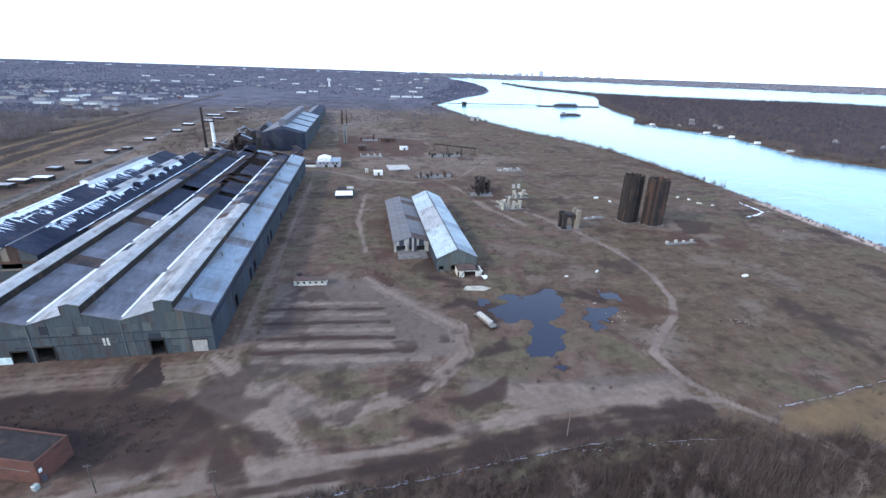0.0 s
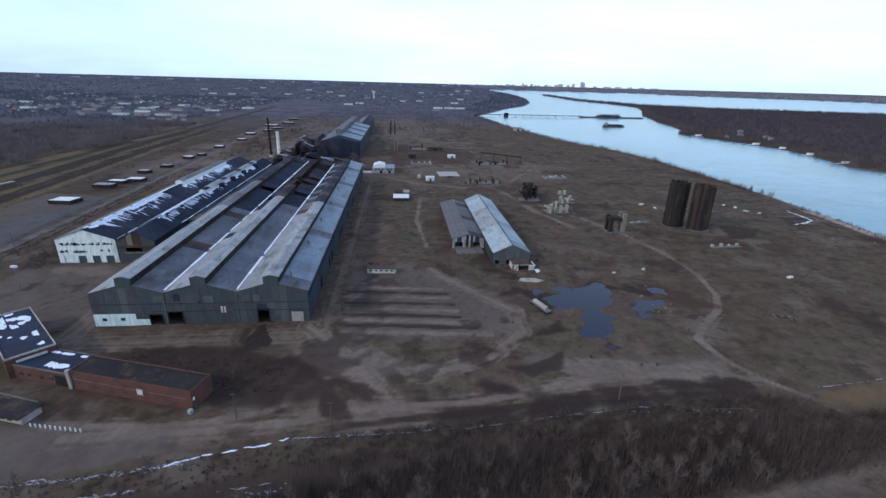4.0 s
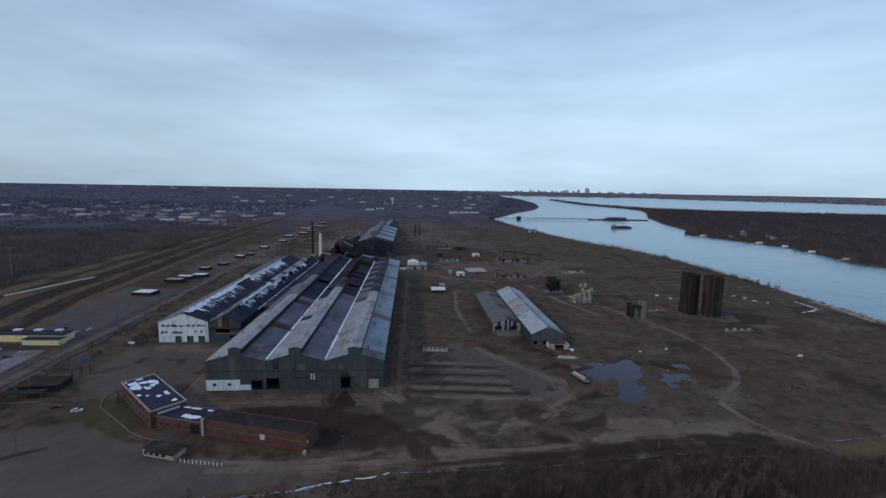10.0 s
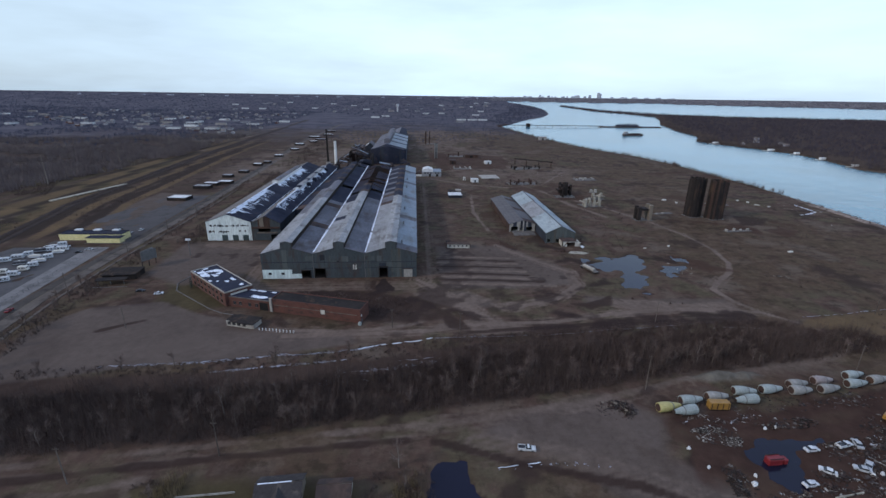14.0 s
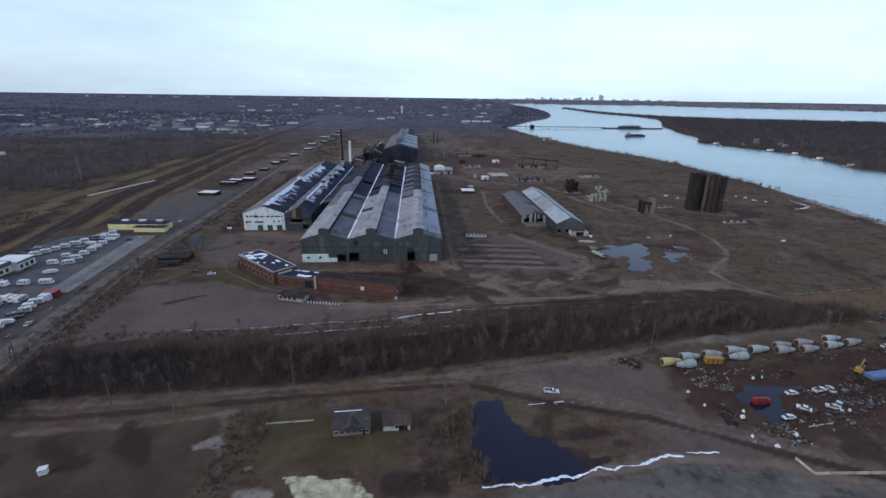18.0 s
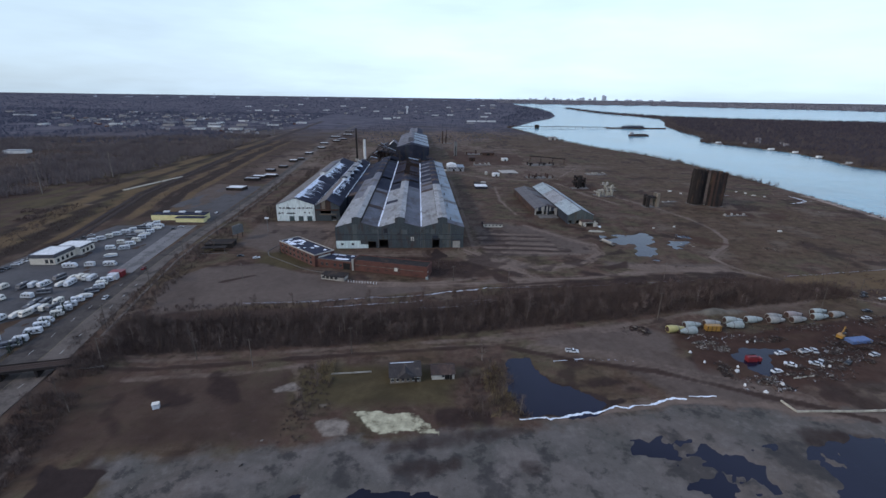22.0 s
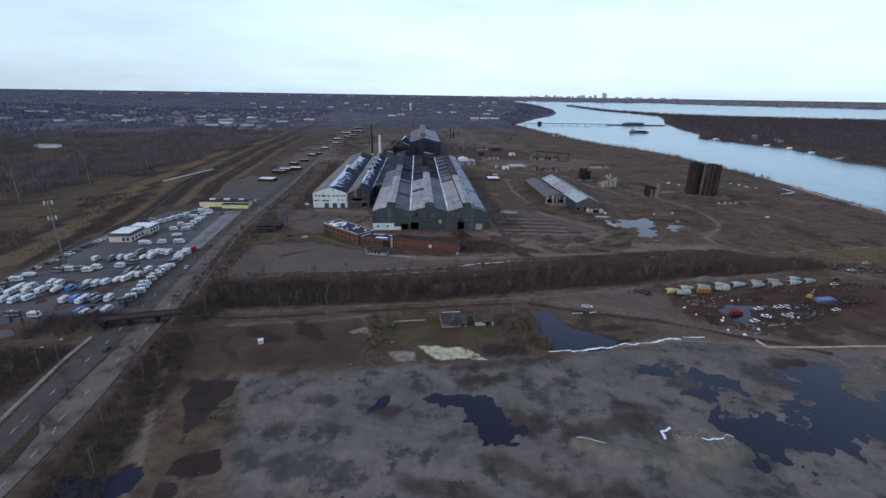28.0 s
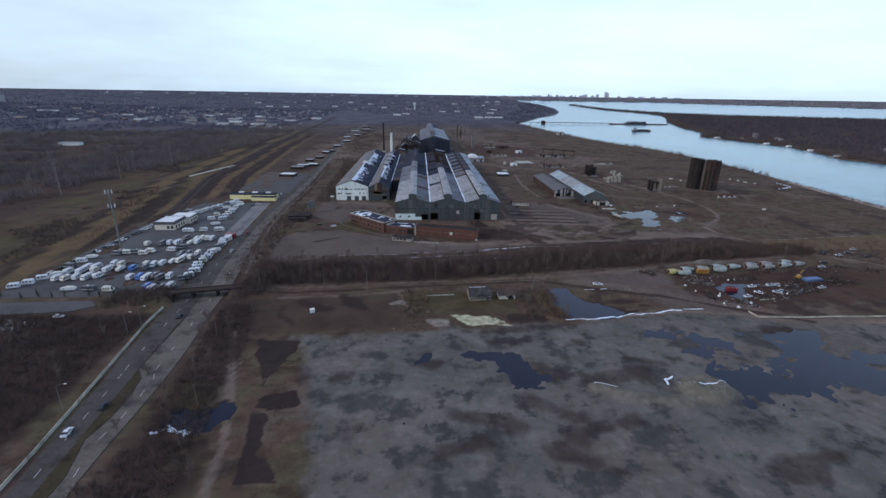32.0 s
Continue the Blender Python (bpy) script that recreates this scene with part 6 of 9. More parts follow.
part("lamp_head", Sheet().bevel_box(-1.6, -0.5, 10.8, 1.6, 0.5, 12.0, 0.15), M["rv_white"], gate_lamp)
board = thing("billboard", "two-sided billboard on a lattice leg beside the road", "billboard", (-172, 24, 0), 62)
part("panel", Sheet().box(-5, -1.4, 4.5, 5, -1.1, 11), M["steel"], board)
part("back_panel", Sheet().turned(-5, 0, 4.5, 5, 0.3, 11, pose(0, 0, 0, 0, 0, 14)), M["steel"], board)
for x in (-4.5, 0, 4.5):
    part("leg", Sheet().tube([(x, 0, 0), (x, -1, 8)], [0.25, 0.25], 6), M["rust_dark"], board)
ruin = thing("gate_ruin", "low burnt-out gate building with dark roof", "ruin", (-176, 6, 0), 5)
part("wall", Sheet().box(-10, -6, 0, 8, 6, 3.2), M["rust_dark"], ruin)
part("roof", Sheet().box(-10.5, -6.5, 3.2, 8.5, 6.5, 3.6), M["rust_dark"], ruin)
part("canopy", Sheet().box(-10, -14, 3.0, 6, -9, 3.3), M["rust_dark"], ruin)
for x in (-9, -2, 5):
    part("canopy_post", Sheet().tube([(x, -13, 0), (x, -13, 3)], [0.15, 0.15], 6), M["steel"], ruin)
part("kerb_strip", Sheet().box(-10, -17, 0, 8, -16.4, 0.3), M["kerb"], ruin)


# ---- vehicles ----
def wheels(parent, xs, half, r=0.36, y_off=0.0):
    for x in xs:
        for s in (-1, 1):
            w = part("wheel", Sheet().tube([(x, s * half - 0.12, r), (x, s * half + 0.12, r)], [r, r], 10), M["tyre"], parent)
            part("rim", Sheet().tube([(x, s * (half + 0.125), r), (x, s * (half + 0.14), r)], [r * 0.55, r * 0.5], 8), M["steel"], w)


def car(paint, label, kind="car"):
    ob = thing("parked_car" if kind == "car" else "pickup_truck", label, "car" if kind == "car" else "pickup truck")
    l, w = (4.6, 1.8) if kind == "car" else (5.7, 1.95)
    prof = [(-l / 2, 0.35), (l / 2, 0.35), (l / 2 + 0.02, 0.75), (l / 2 - 0.25, 0.95), (-l / 2 + 0.1, 0.98), (-l / 2 - 0.02, 0.7)]
    part("body", Sheet().wall(prof, -w / 2, w / 2), paint, ob)
    a, b = (-1.55, 1.15) if kind == "car" else (-0.4, 1.5)
    part("cabin", Sheet().wall([(a, 0.98), (b, 0.96), (b - 0.75, 1.46), (a + 0.55, 1.48)], -w / 2 + 0.12, w / 2 - 0.12), M["glass"], ob)
    part("roof", Sheet().bevel_box(a + 0.55, -w / 2 + 0.14, 1.47, b - 0.72, w / 2 - 0.14, 1.55, 0.03), paint, ob)
    if kind != "car":
        part("load_bed", Sheet().box(-2.75, -0.85, 0.985, -0.5, 0.85, 1.02), M["car_black"], ob)
        part("bed_side", Sheet().box(-2.82, -0.97, 0.9, -0.45, -0.87, 1.3).box(-2.82, 0.87, 0.9, -0.45, 0.97, 1.3).box(-2.82, -0.87, 0.9, -2.74, 0.87, 1.3), paint, ob)
    for s in (-1, 1):
        part("headlight", Sheet().box(l / 2 - 0.02, s * 0.65 - 0.18, 0.62, l / 2 + 0.03, s * 0.65 + 0.18, 0.78), M["rv_white"], ob)
    wheels(ob, (-l * 0.31, l * 0.31), w / 2 - 0.08)
    return ob


def travel_trailer(paint, label, l=8.0, stripe="car_silver", motor=False):
    ob = thing("motorhome" if motor else "travel_trailer", label, "motorhome" if motor else "caravan", group="parked recreational vehicles")
    nose = 0.5 if motor else 0.9
    part("body", Sheet().wall([(-l / 2, 0.65), (l / 2, 0.65), (l / 2 + (0.3 if motor else 0), 1.4), (l / 2 - nose, 3.0), (l / 2 - nose - 0.4, 3.1), (-l / 2 + 0.2, 3.12), (-l / 2, 2.9)], -1.22, 1.22), paint, ob)
    for s in (-1, 1):
        part("stripe", Sheet().box(-l / 2 + 0.1, s * 1.2375 - 0.0125, 1.25, l / 2 - 0.3, s * 1.2375 + 0.0125, 1.6), M[stripe], ob)
    for x in (-l * 0.3, 0.0, l * 0.25):
        for s in (-1, 1):
            part("window", Sheet().box(x - 0.5, s * 1.2375 - 0.0125, 1.8, x + 0.5, s * 1.2375 + 0.0125, 2.5), M["glass"], ob)
    part("front_window", Sheet().turned(-0.03, -0.9, -0.35, 0.03, 0.9, 0.35, pose(l / 2 - nose * 0.52 + (0.1 if motor else 0), 0, 2.25, 0, -28 if motor else -29, 0)), M["glass"], ob)
    part("air_conditioner", Sheet().bevel_box(-0.5, -0.4, 3.11, 0.5, 0.4, 3.42, 0.08), M["rv_cream"], ob)
    part("door", Sheet().box(l * 0.36 - 0.35, -1.26, 0.8, l * 0.36 + 0.3, -1.23, 2.6), M["rv_cream"], ob)
    if motor:
        wheels(ob, (-l * 0.28, l * 0.33), 1.05, 0.42)
    else:
        wheels(ob, (-0.5, 0.5), 1.1, 0.36)
        part("tow_bar", Sheet().tube([(l / 2, -0.5, 0.6), (l / 2 + 1.2, 0, 0.55)], [0.06, 0.06], 4).tube([(l / 2, 0.5, 0.6), (l / 2 + 1.2, 0, 0.55)], [0.06, 0.06], 4), M["steel"], ob)
    return ob


def boat_on_trailer(label):
    ob = thing("covered_boat", label, "boat", group="parked recreational vehicles")
    part("hull", Sheet().wall([(-3.4, 0.8), (2.6, 0.7), (4.0, 1.9), (-3.5, 1.8)], -1.0, 1.0), M["rv_white"], ob)
    part("cover", Sheet().wall([(-3.4, 1.82), (3.9, 1.92), (1.0, 2.7), (-2.8, 2.4)], -0.95, 0.95), M["rv_cream"], ob)
    part("trailer_frame", Sheet().box(-3.2, -0.9, 0.5, 4.6, 0.9, 0.68), M["steel"], ob)
    wheels(ob, (-0.8,), 1.0, 0.32)
    return ob


KIT = [travel_trailer(M["rv_white"], "white travel trailer with grey stripe parked on asphalt", 5.8), travel_trailer(M["rv_white"], "long white motorhome parked on asphalt", 7.8, "rv_dark", True),
       travel_trailer(M["rv_cream"], "cream travel trailer parked on asphalt", 5.2, "house_tan"), travel_trailer(M["rv_white"], "white fifth-wheel trailer with dark stripe", 7.0, "car_black"),
       boat_on_trailer("covered boat on a trailer"), travel_trailer(M["rv_blue"], "blue box trailer parked on asphalt", 6.2, "rv_white"), travel_trailer(M["rv_dark"], "dark covered trailer parked on asphalt", 7.2, "car_silver")]
# rows of parked vehicles: from, to, how many, heading, kinds in turn
ROWS = (((-283, -133), (-257, -130), 6, 84, "0203"), ((-277, -114), (-260, -110), 5, 86, "03002"), ((-253, -110), (-236, -110), 5, 92, "0020"), ((-246, -133), (-220, -130), 7, 84, "5051630"), ((-229, -149), (-208, -143), 6, 80, "550030"),
        ((-209.5, -134), (-215.5, -60), 14, 24, "0030023"), ((-266, -69), (-224, -64), 10, 88, "2060304160"), ((-254, -38), (-231, -34), 3, 2, "103"), ((-238, -78), (-224, -80), 2, 4, "61"), ((-256, -84), (-244, -82), 3, 3, "06"), ((-232, -93), (-222, -90), 3, 88, "062"),
        ((-231, -105), (-219, -105), 4, 78, "0203"), ((-290, -112), (-286, -90), 4, 10, "6046"), ((-276, -90), (-258, -88), 4, 6, "6262"), ((-298, -144), (-288, -128), 4, 22, "0004"), ((-274, 14), (-254, 64), 9, 24, "0020304"), ((-240, -16), (-247, 56), 10, 18, "0430204"),
        ((-250, 0), (-255, 52), 5, 20, "02040"), ((-276, -146), (-244, -148), 4, 5, "6462"), ((-245, -57), (-226, -56), 6, 82, "604623"), ((-231, -97), (-220, -96), 4, 84, "6026"))
r = random.Random(21)
for (ax, ay), (bx, by), n, rz, kinds in ROWS:
    for i in range(n):
        u = i / (n - 1)
        k = int(kinds[i % len(kinds)])
        if n != 14 and r.random() < 0.14:
            continue
        if r.random() < 0.16:
            k = r.choice((6, 6, 4, 2))
        copy_thing(KIT[k], pose(ax + (bx - ax) * u + r.uniform(-0.7, 0.7), ay + (by - ay) * u + r.uniform(-1.6, 1.6), 0.02, 0, 0, rz + r.uniform(-11, 11) + r.choice((0, 180))))
for ob in KIT:
    ob.matrix_world = pose(-284 + 7 * KIT.index(ob), -122 + KIT.index(ob), 0.02, 0, 0, 88)
CARS = [car(M["rv_white"], "white saloon car parked on asphalt"), car(M["car_silver"], "silver saloon car parked on asphalt"), car(M["car_black"], "black saloon car parked on asphalt"), car(M["car_red"], "red saloon car parked on asphalt"), car(M["rv_white"], "white pickup truck standing on gravel", "pickup")]
for k, x, y, z, rz in ((0, -143, -21, 0, 15), (2, -155, -17, 0, 8), (2, -190, -181, 0.12, 98), (1, -202, -84, 0.12, 100), (3, -217, -56, 0, 84), (3, -218, -60, 0, 80), (1, -294, -100, 0, 20), (2, -293, -84, 0, 30), (0, -292, -60, 0, 20),
                       (2, -291, -40, 0, 10), (1, -290, -30, 0, 15), (0, -226, -150, 0, 4), (2, -222, -140, 0, 3), (1, -258, -30, 0, 4), (2, -233, 50, 0, 6), (1, -230, 56, 0, 6), (2, -228, 80, 0, 90), (1, -225, 96, 0, 90), (0, -221, 104, 0, 90),
                       (2, -240, 108, 0, 0), (0, -186, -262, 0.12, 98), (2, -183, -249, 0.12, 98), (0, -248, -180, 0.05, 4)):
    copy_thing(CARS[k], pose(x, y, z, 0, 0, rz))
r = random.Random(44)
for i in range(26):
    y = -128 + 6.4 * i + r.uniform(-1, 1)
    x = np.interp(y, [-140, 10, 60], [-294, -289, -283]) + r.uniform(-0.6, 0.6)
    if r.random() < 0.85:
        copy_thing(CARS[r.choice((0, 1, 2, 2, 2))], pose(float(x), y, 0.02, 0, 0, 8 + r.uniform(-5, 5)))
for k, ob in enumerate(CARS):
    ob.matrix_world = (pose(-262, 62, 0, 0, 0, 10), pose(-250, 63, 0, 0, 0, 12), pose(-256, -62, 0, 0, 0, 0), pose(-206.5, -40, 0.1, 0, 0, 98), pose(34.5, -145, 0.1, 0, 0, -8))[k]

# ---- sales yard, yellow store and road ----
def laid(name, plan, m, label, category, lift=0.05, kind="structure"):
    """A thin paved sheet that follows the ground over a plan outline, its edge a little uneven."""
    xs, ys = [p[0] for p in plan], [p[1] for p in plan]
    s = Sheet().slab(plan, -0.6, lift)
    return single(name, s, m, label, category, kind=kind)


laid("pavement_yard", YARD_PLAN, M["yard_asphalt"], "blue-grey asphalt of a caravan sales yard", "pavement", 0.02)
laid("pavement_side_road", [(-330, -165), (-290, -163.5), (-263, -162.5), (-244, -162), (-238, -168), (-247, -174), (-277, -177), (-330, -180)], M["yard_asphalt"], "worn grey side road behind bare brush", "pavement", 0.3)
laid("pavement_store", [(-214, 70), (-272, 70), (-276, 150), (-260, 232), (-222, 236)], M["old_asphalt"], "dark asphalt round a yellow store", "pavement", 0.02)
fence = thing("yard_fence", "dark chain-link fence along the sales yard", "fence")
line = [(-204.5, -158), (-210.5, -92), (-215, -42), (-220, 8), (-226, 62)]
for (ax, ay), (bx, by) in zip(line, line[1:]):
    n = int(math.hypot(bx - ax, by - ay) / 4)
    for i in range(n):
        x, y = ax + (bx - ax) * i / n, ay + (by - ay) * i / n
        part("post", Sheet().tube([(x, y, -0.2), (x, y, 2.0)], [0.07, 0.07], 5), M["rv_dark"], fence)
    l = math.hypot(bx - ax, by - ay)
    p = part("rail", Sheet().box(0, -0.03, 1.75, l, 0.03, 1.83).box(0, -0.02, 0.9, l, 0.02, 0.94).box(0, -0.02, 0.12, l, 0.02, 0.16), M["rv_dark"], fence)
    p.matrix_basis = pose(ax, ay, 0, 0, 0, math.degrees(math.atan2(by - ay, bx - ax)))
store = flat_block("rv_sales_building", "low cream sales building with white flat roof", -282, -31, 0, 15.5, 19, 6.2, M["cream_wall"], M["roof_white"], M["rv_dark"], windows=[(x, 1.0, 2.0, 2.4) for x in (9.5, 12.5)], parapet=0.5)
part("dark_fascia", Sheet().box(-0.12, -0.15, 4.3, 15.6, -0.02, 6.2).box(15.52, -0.15, 4.3, 15.65, 19, 6.2), M["rv_dark"], store, "dark band under the roof edge")
part("rear_block", Sheet().box(2.5, 19.05, 0, 18.5, 33, 5.4), M["cream_wall"], store)
part("rear_roof", Sheet().box(2.4, 19.1, 5.4, 18.7, 33.2, 5.75), M["roof_white"], store)
part("rear_fascia", Sheet().box(18.52, 19.1, 4.2, 18.64, 33, 5.4), M["rv_dark"], store)
for y in (2, 6, 10, 14, 21, 25, 29):
    x = 15.5 if y < 19 else 18.5
    part("side_window", Sheet().box(x + 0.01, y, 0.9, x + 0.06, y + 2.0, 3.2), M["glass"], store)
kiosk = thing("red_kiosk", "small red and white sales kiosk at the yard's edge", "kiosk", (-215.5, -51, 0), 95)
part("body", Sheet().bevel_box(-2.6, -3.4, 0, 2.6, 3.4, 3.0, 0.1), M["car_red"], kiosk)
part("roof", Sheet().box(-2.8, -3.6, 3.0, 2.8, 3.6, 3.25), M["car_red"], kiosk)
part("white_box", Sheet().bevel_box(-6.4, -2.4, 0, -2.8, 2.4, 3.4, 0.15), M["rv_white"], kiosk)
laid("pavement_lane", [(-223, -44), (-210.5, -46), (-220, 62), (-234, 62)], M["lane_grey"], "lighter grey service lane beside the yard fence", "pavement", 0.03)
yellow = flat_block("yellow_store", "long low pale yellow store with flat dark roof", -266, 79, -2, 46, 10, 4.6, M["yellow_wall"], M["roof_dark"], M["roof_dark"], windows=())
part("porch_block", Sheet().box(24, -6, 0, 48, 0, 3.7), M["yellow_wall"], yellow)
part("porch_roof", Sheet().box(23.6, -6.4, 3.7, 48.4, -0.02, 4.1), M["roof_dark"], yellow)
for x in (6, 20, 34):
    part("roof_unit", Sheet().bevel_box(x, 8, 5.0, x + 5, 11, 6.0, 0.1), M["rv_white"], yellow)
for x, y, w, d, top in ((-254, 210, 19, 14, "roof_white"), (-256, 272, 18, 10, "roof_pale"), (-252, 290, 16, 9, "roof_white"), (-240, 300, 16, 10, "roof_white"), (-252, 345, 12, 9, "roof_pale"), (-244, 380, 12, 9, "roof_pale"), (-246, 446, 12, 9, "roof_white"), (-238, 470, 10, 8, "roof_pale"), (-244, 548, 13, 10, "roof_white"), (-240, 640, 14, 10, "roof_white"),
                       (-254, 730, 18, 12, "roof_white"), (-236, 790, 16, 10, "roof_white"), (-234, 840, 22, 12, "snow"), (-262, 900, 26, 14, "roof_white"), (-240, 970, 24, 12, "roof_white"), (-250, 1080, 24, 12, "roof_pale")):
    flat_block("warehouse", "small flat-roofed roadside warehouse with pale roof", x, y, -6, w, d, 3.2, M["rust_dark"], M["dirty_snow" if top == "snow" else top], M["roof_dark"], "warehouse", parapet=0.2, group="roadside warehouses")

ROAD = [(-420, -171, -163, -161, -152), (-330, -181, -173, -171, -163), (-300, -184, -176.5, -173, -167.5), (-280, -186.5, -179, -174, -169.5), (-265, -189, -180.6, -178.6, -170), (-255, -190.5, -181.5, -177, -170), (-243, -192, -182.5, -177.5, -170.2),
        (-232, -193.5, -183.5, -179.5, -170.6), (-226, -194.5, -184.3, -183.9, -171), (-212, -196.5, -185.2, -184.8, -172), (-190, -199, -187, -186, -175),
        (-176, -200, -187.5, -187.5, -177), (-140, -205.5, -191, -191, -180), (-110, -207.8, -196, -196, -185), (-82, -209, -199, -199, -190), (-23, -211, -205, -205, -199), (40, -214, -208, -208, -202), (82, -214, -208, -208, -202),
        (190, -217, -211, -211, -205), (256, -221, -215, -215, -209), (420, -231, -225, -225, -219), (823, -262, -256, -256, -250), (1430, -268, -262, -262, -256)]
road_s, left_s, right_s, med_s = Sheet(), Sheet(), Sheet(), Sheet()
fine = []
for (y0, *a), (y1, *b) in zip(ROAD, ROAD[1:]):
    n = max(1, int((y1 - y0) / 12))
    fine += [(y0 + (y1 - y0) * i / n, *[p + (q - p) * i / n for p, q in zip(a, b)]) for i in range(n)]
fine.append(ROAD[-1])


def gz(x, y):
    return float(ground_z(x, y))


def strip(s, i, j, lift, a=None, thick=0.5):
    for p, q in zip(fine, fine[1:]):
        if a and not a(p):
            continue
        z0, z1 = 0.1 + lift, 0.1 + lift
        n = len(s.v)
        s.v += [(p[i], p[0], z0), (p[j], p[0], z0), (q[j], q[0], z1), (q[i], q[0], z1), (p[i], p[0], z0 - thick), (p[j], p[0], z0 - thick), (q[j], q[0], z1 - thick), (q[i], q[0], z1 - thick)]
        s.f += [(n, n + 1, n + 2, n + 3), (n, n + 3, n + 7, n + 4), (n + 1, n + 5, n + 6, n + 2)]
    return s


single("road_west", strip(Sheet(), 1, 2, 0.02), M["west_asphalt"], "worn dark grey asphalt carriageway", "road", kind="structure")
single("road_east", strip(Sheet(), 3, 4, 0.016), M["east_asphalt"], "dusty grey-brown asphalt carriageway", "road", kind="structure")
single("median", strip(Sheet(), 2, 3, 0.16, lambda p: p[3] - p[2] > 0.6), M["dead_grass"], "raised dead-grass median between carriageways", "median", kind="structure")
dash = thing("lane_markings", "worn white lane dashes on the road", "road marking", kind="structure")
dash_mesh = {}
for p, q in zip(fine, fine[1:]):
    for i, j in ((1, 2), (3, 4)):
        w = p[j] - p[i]
        if p[0] > 120 or w < 4:
            continue
        for u in ((0.5,) if w > 8 or p[0] < -176 else ()):
            x0, x1 = p[i] + w * u, q[i] + (q[j] - q[i]) * u
            yaw = math.degrees(math.atan2(q[0] - p[0], x1 - x0))
            d = part("dash", dash_mesh.setdefault(1, Sheet().box(0, -0.09, 0, 3.4, 0.09, 0.012).mesh("dash", M["lane_paint"])), M["lane_paint"], dash)
            d.matrix_basis = pose(x0, p[0], 0.125, 0, 0, yaw)
    x0, x1 = (p[2] + p[3]) / 2, (q[2] + q[3]) / 2
    if p[3] - p[2] < 1.6 and -190 < p[0] < 300:
        l = math.hypot(x1 - x0, q[0] - p[0])
        d = part("centre_line", Sheet().box(0, -0.08, 0, l, 0.08, 0.014), M["faded_line"], dash)
        d.matrix_basis = pose(x0, p[0], 0.125, 0, 0, math.degrees(math.atan2(q[0] - p[0], x1 - x0)))
barrier = thing("road_barrier", "low pale concrete barrier wall along the road", "barrier", kind="structure")
bl = [(-184, -330), (-187, -300), (-190.5, -270), (-194.5, -242), (-199, -211), (-202.5, -188), (-203.5, -170)]
for (ax, ay), (bx, by) in zip(bl, bl[1:]):
    l, yaw = math.hypot(bx - ax, by - ay), math.degrees(math.atan2(by - ay, bx - ax))
    n = max(1, int(l / 6))
    for i in range(n):
        p = part("barrier_unit", Sheet().wall([(-0.35, 0), (0.35, 0), (0.2, 0.35), (0.14, 1.0), (-0.14, 1.0), (-0.2, 0.35)], 0.03, l / n - 0.03), M["pier"], barrier)
        p.matrix_basis = pose(ax + (bx - ax) * i / n, ay + (by - ay) * i / n, gz(ax, ay), 0, 0, yaw - 90)
walkway = thing("sidewalk", "pale worn sidewalk beside the road", "sidewalk", kind="structure")
for p, q in zip(fine, fine[1:]):
    if -135 < p[0] < 260:
        l = math.hypot(q[4] - p[4], q[0] - p[0])
        s = part("paving_slab", Sheet().box(0, -0.7, -0.3, l - 0.03, 0.7, 0.13), M["east_asphalt"], walkway)
        s.matrix_basis = pose(p[4] + 4.5, p[0], 0, 0, 0, math.degrees(math.atan2(q[0] - p[0], q[4] - p[4])))

# rail bridge over the road
span = thing("rail_bridge", "dark plate-girder railway bridge over the road", "bridge", (-188, -156, 0), 12)
part("deck", Sheet().box(-19, -2.6, 3.6, 19, 2.6, 4.0), M["ballast"], span)
for y in (-2.8, 2.5):
    part("girder", Sheet().box(-19, y, 3.3, 19, y + 0.3, 4.4), M["rust_dark"], span)
for y in (-0.75, 0.75):
    part("rail", Sheet().box(-19, y - 0.05, 4.0, 19, y + 0.05, 4.16), M["rust"], span)
for x in (-17.5, 15.6):
    part("abutment", Sheet().bevel_box(x, -3.5, -0.5, x + 2.2, 3.5, 3.6, 0.15), M["rust_dark"], span)
for x in (-6, 6):
    part("pier", Sheet().bevel_box(x - 0.5, -2.5, -0.2, x + 0.5, 2.5, 3.6, 0.15), M["rust_dark"], span)
part("retaining_wall", Sheet().box(19, -5.0, 0, 30, -4.4, 3.2), M["concrete"], span)


# ---- poles and masts ----
def pole(label, x, y, h, arms=1, m="trunk", name="utility_pole", category="utility pole", group="utility poles", rz=0):
    ob = thing(name, label, category, (x, y, gz(x, y)), rz, group)
    part("post", Sheet().tube([(0, 0, -0.3), (0, 0, h * 0.6), (0, 0, h)], [0.2, 0.17, 0.12], 7), M[m], ob)
    for k in range(arms):
        z = h - 0.6 - 1.4 * k
        part("crossarm", Sheet().box(-0.9, -0.07, z - 0.07, 0.9, 0.07, z + 0.07), M[m], ob)
        for x2 in (-0.8, 0.3, 0.8):
            part("insulator", Sheet().tube([(x2, 0, z + 0.09), (x2, 0, z + 0.35)], [0.05, 0.04], 5), M["steel"], ob)


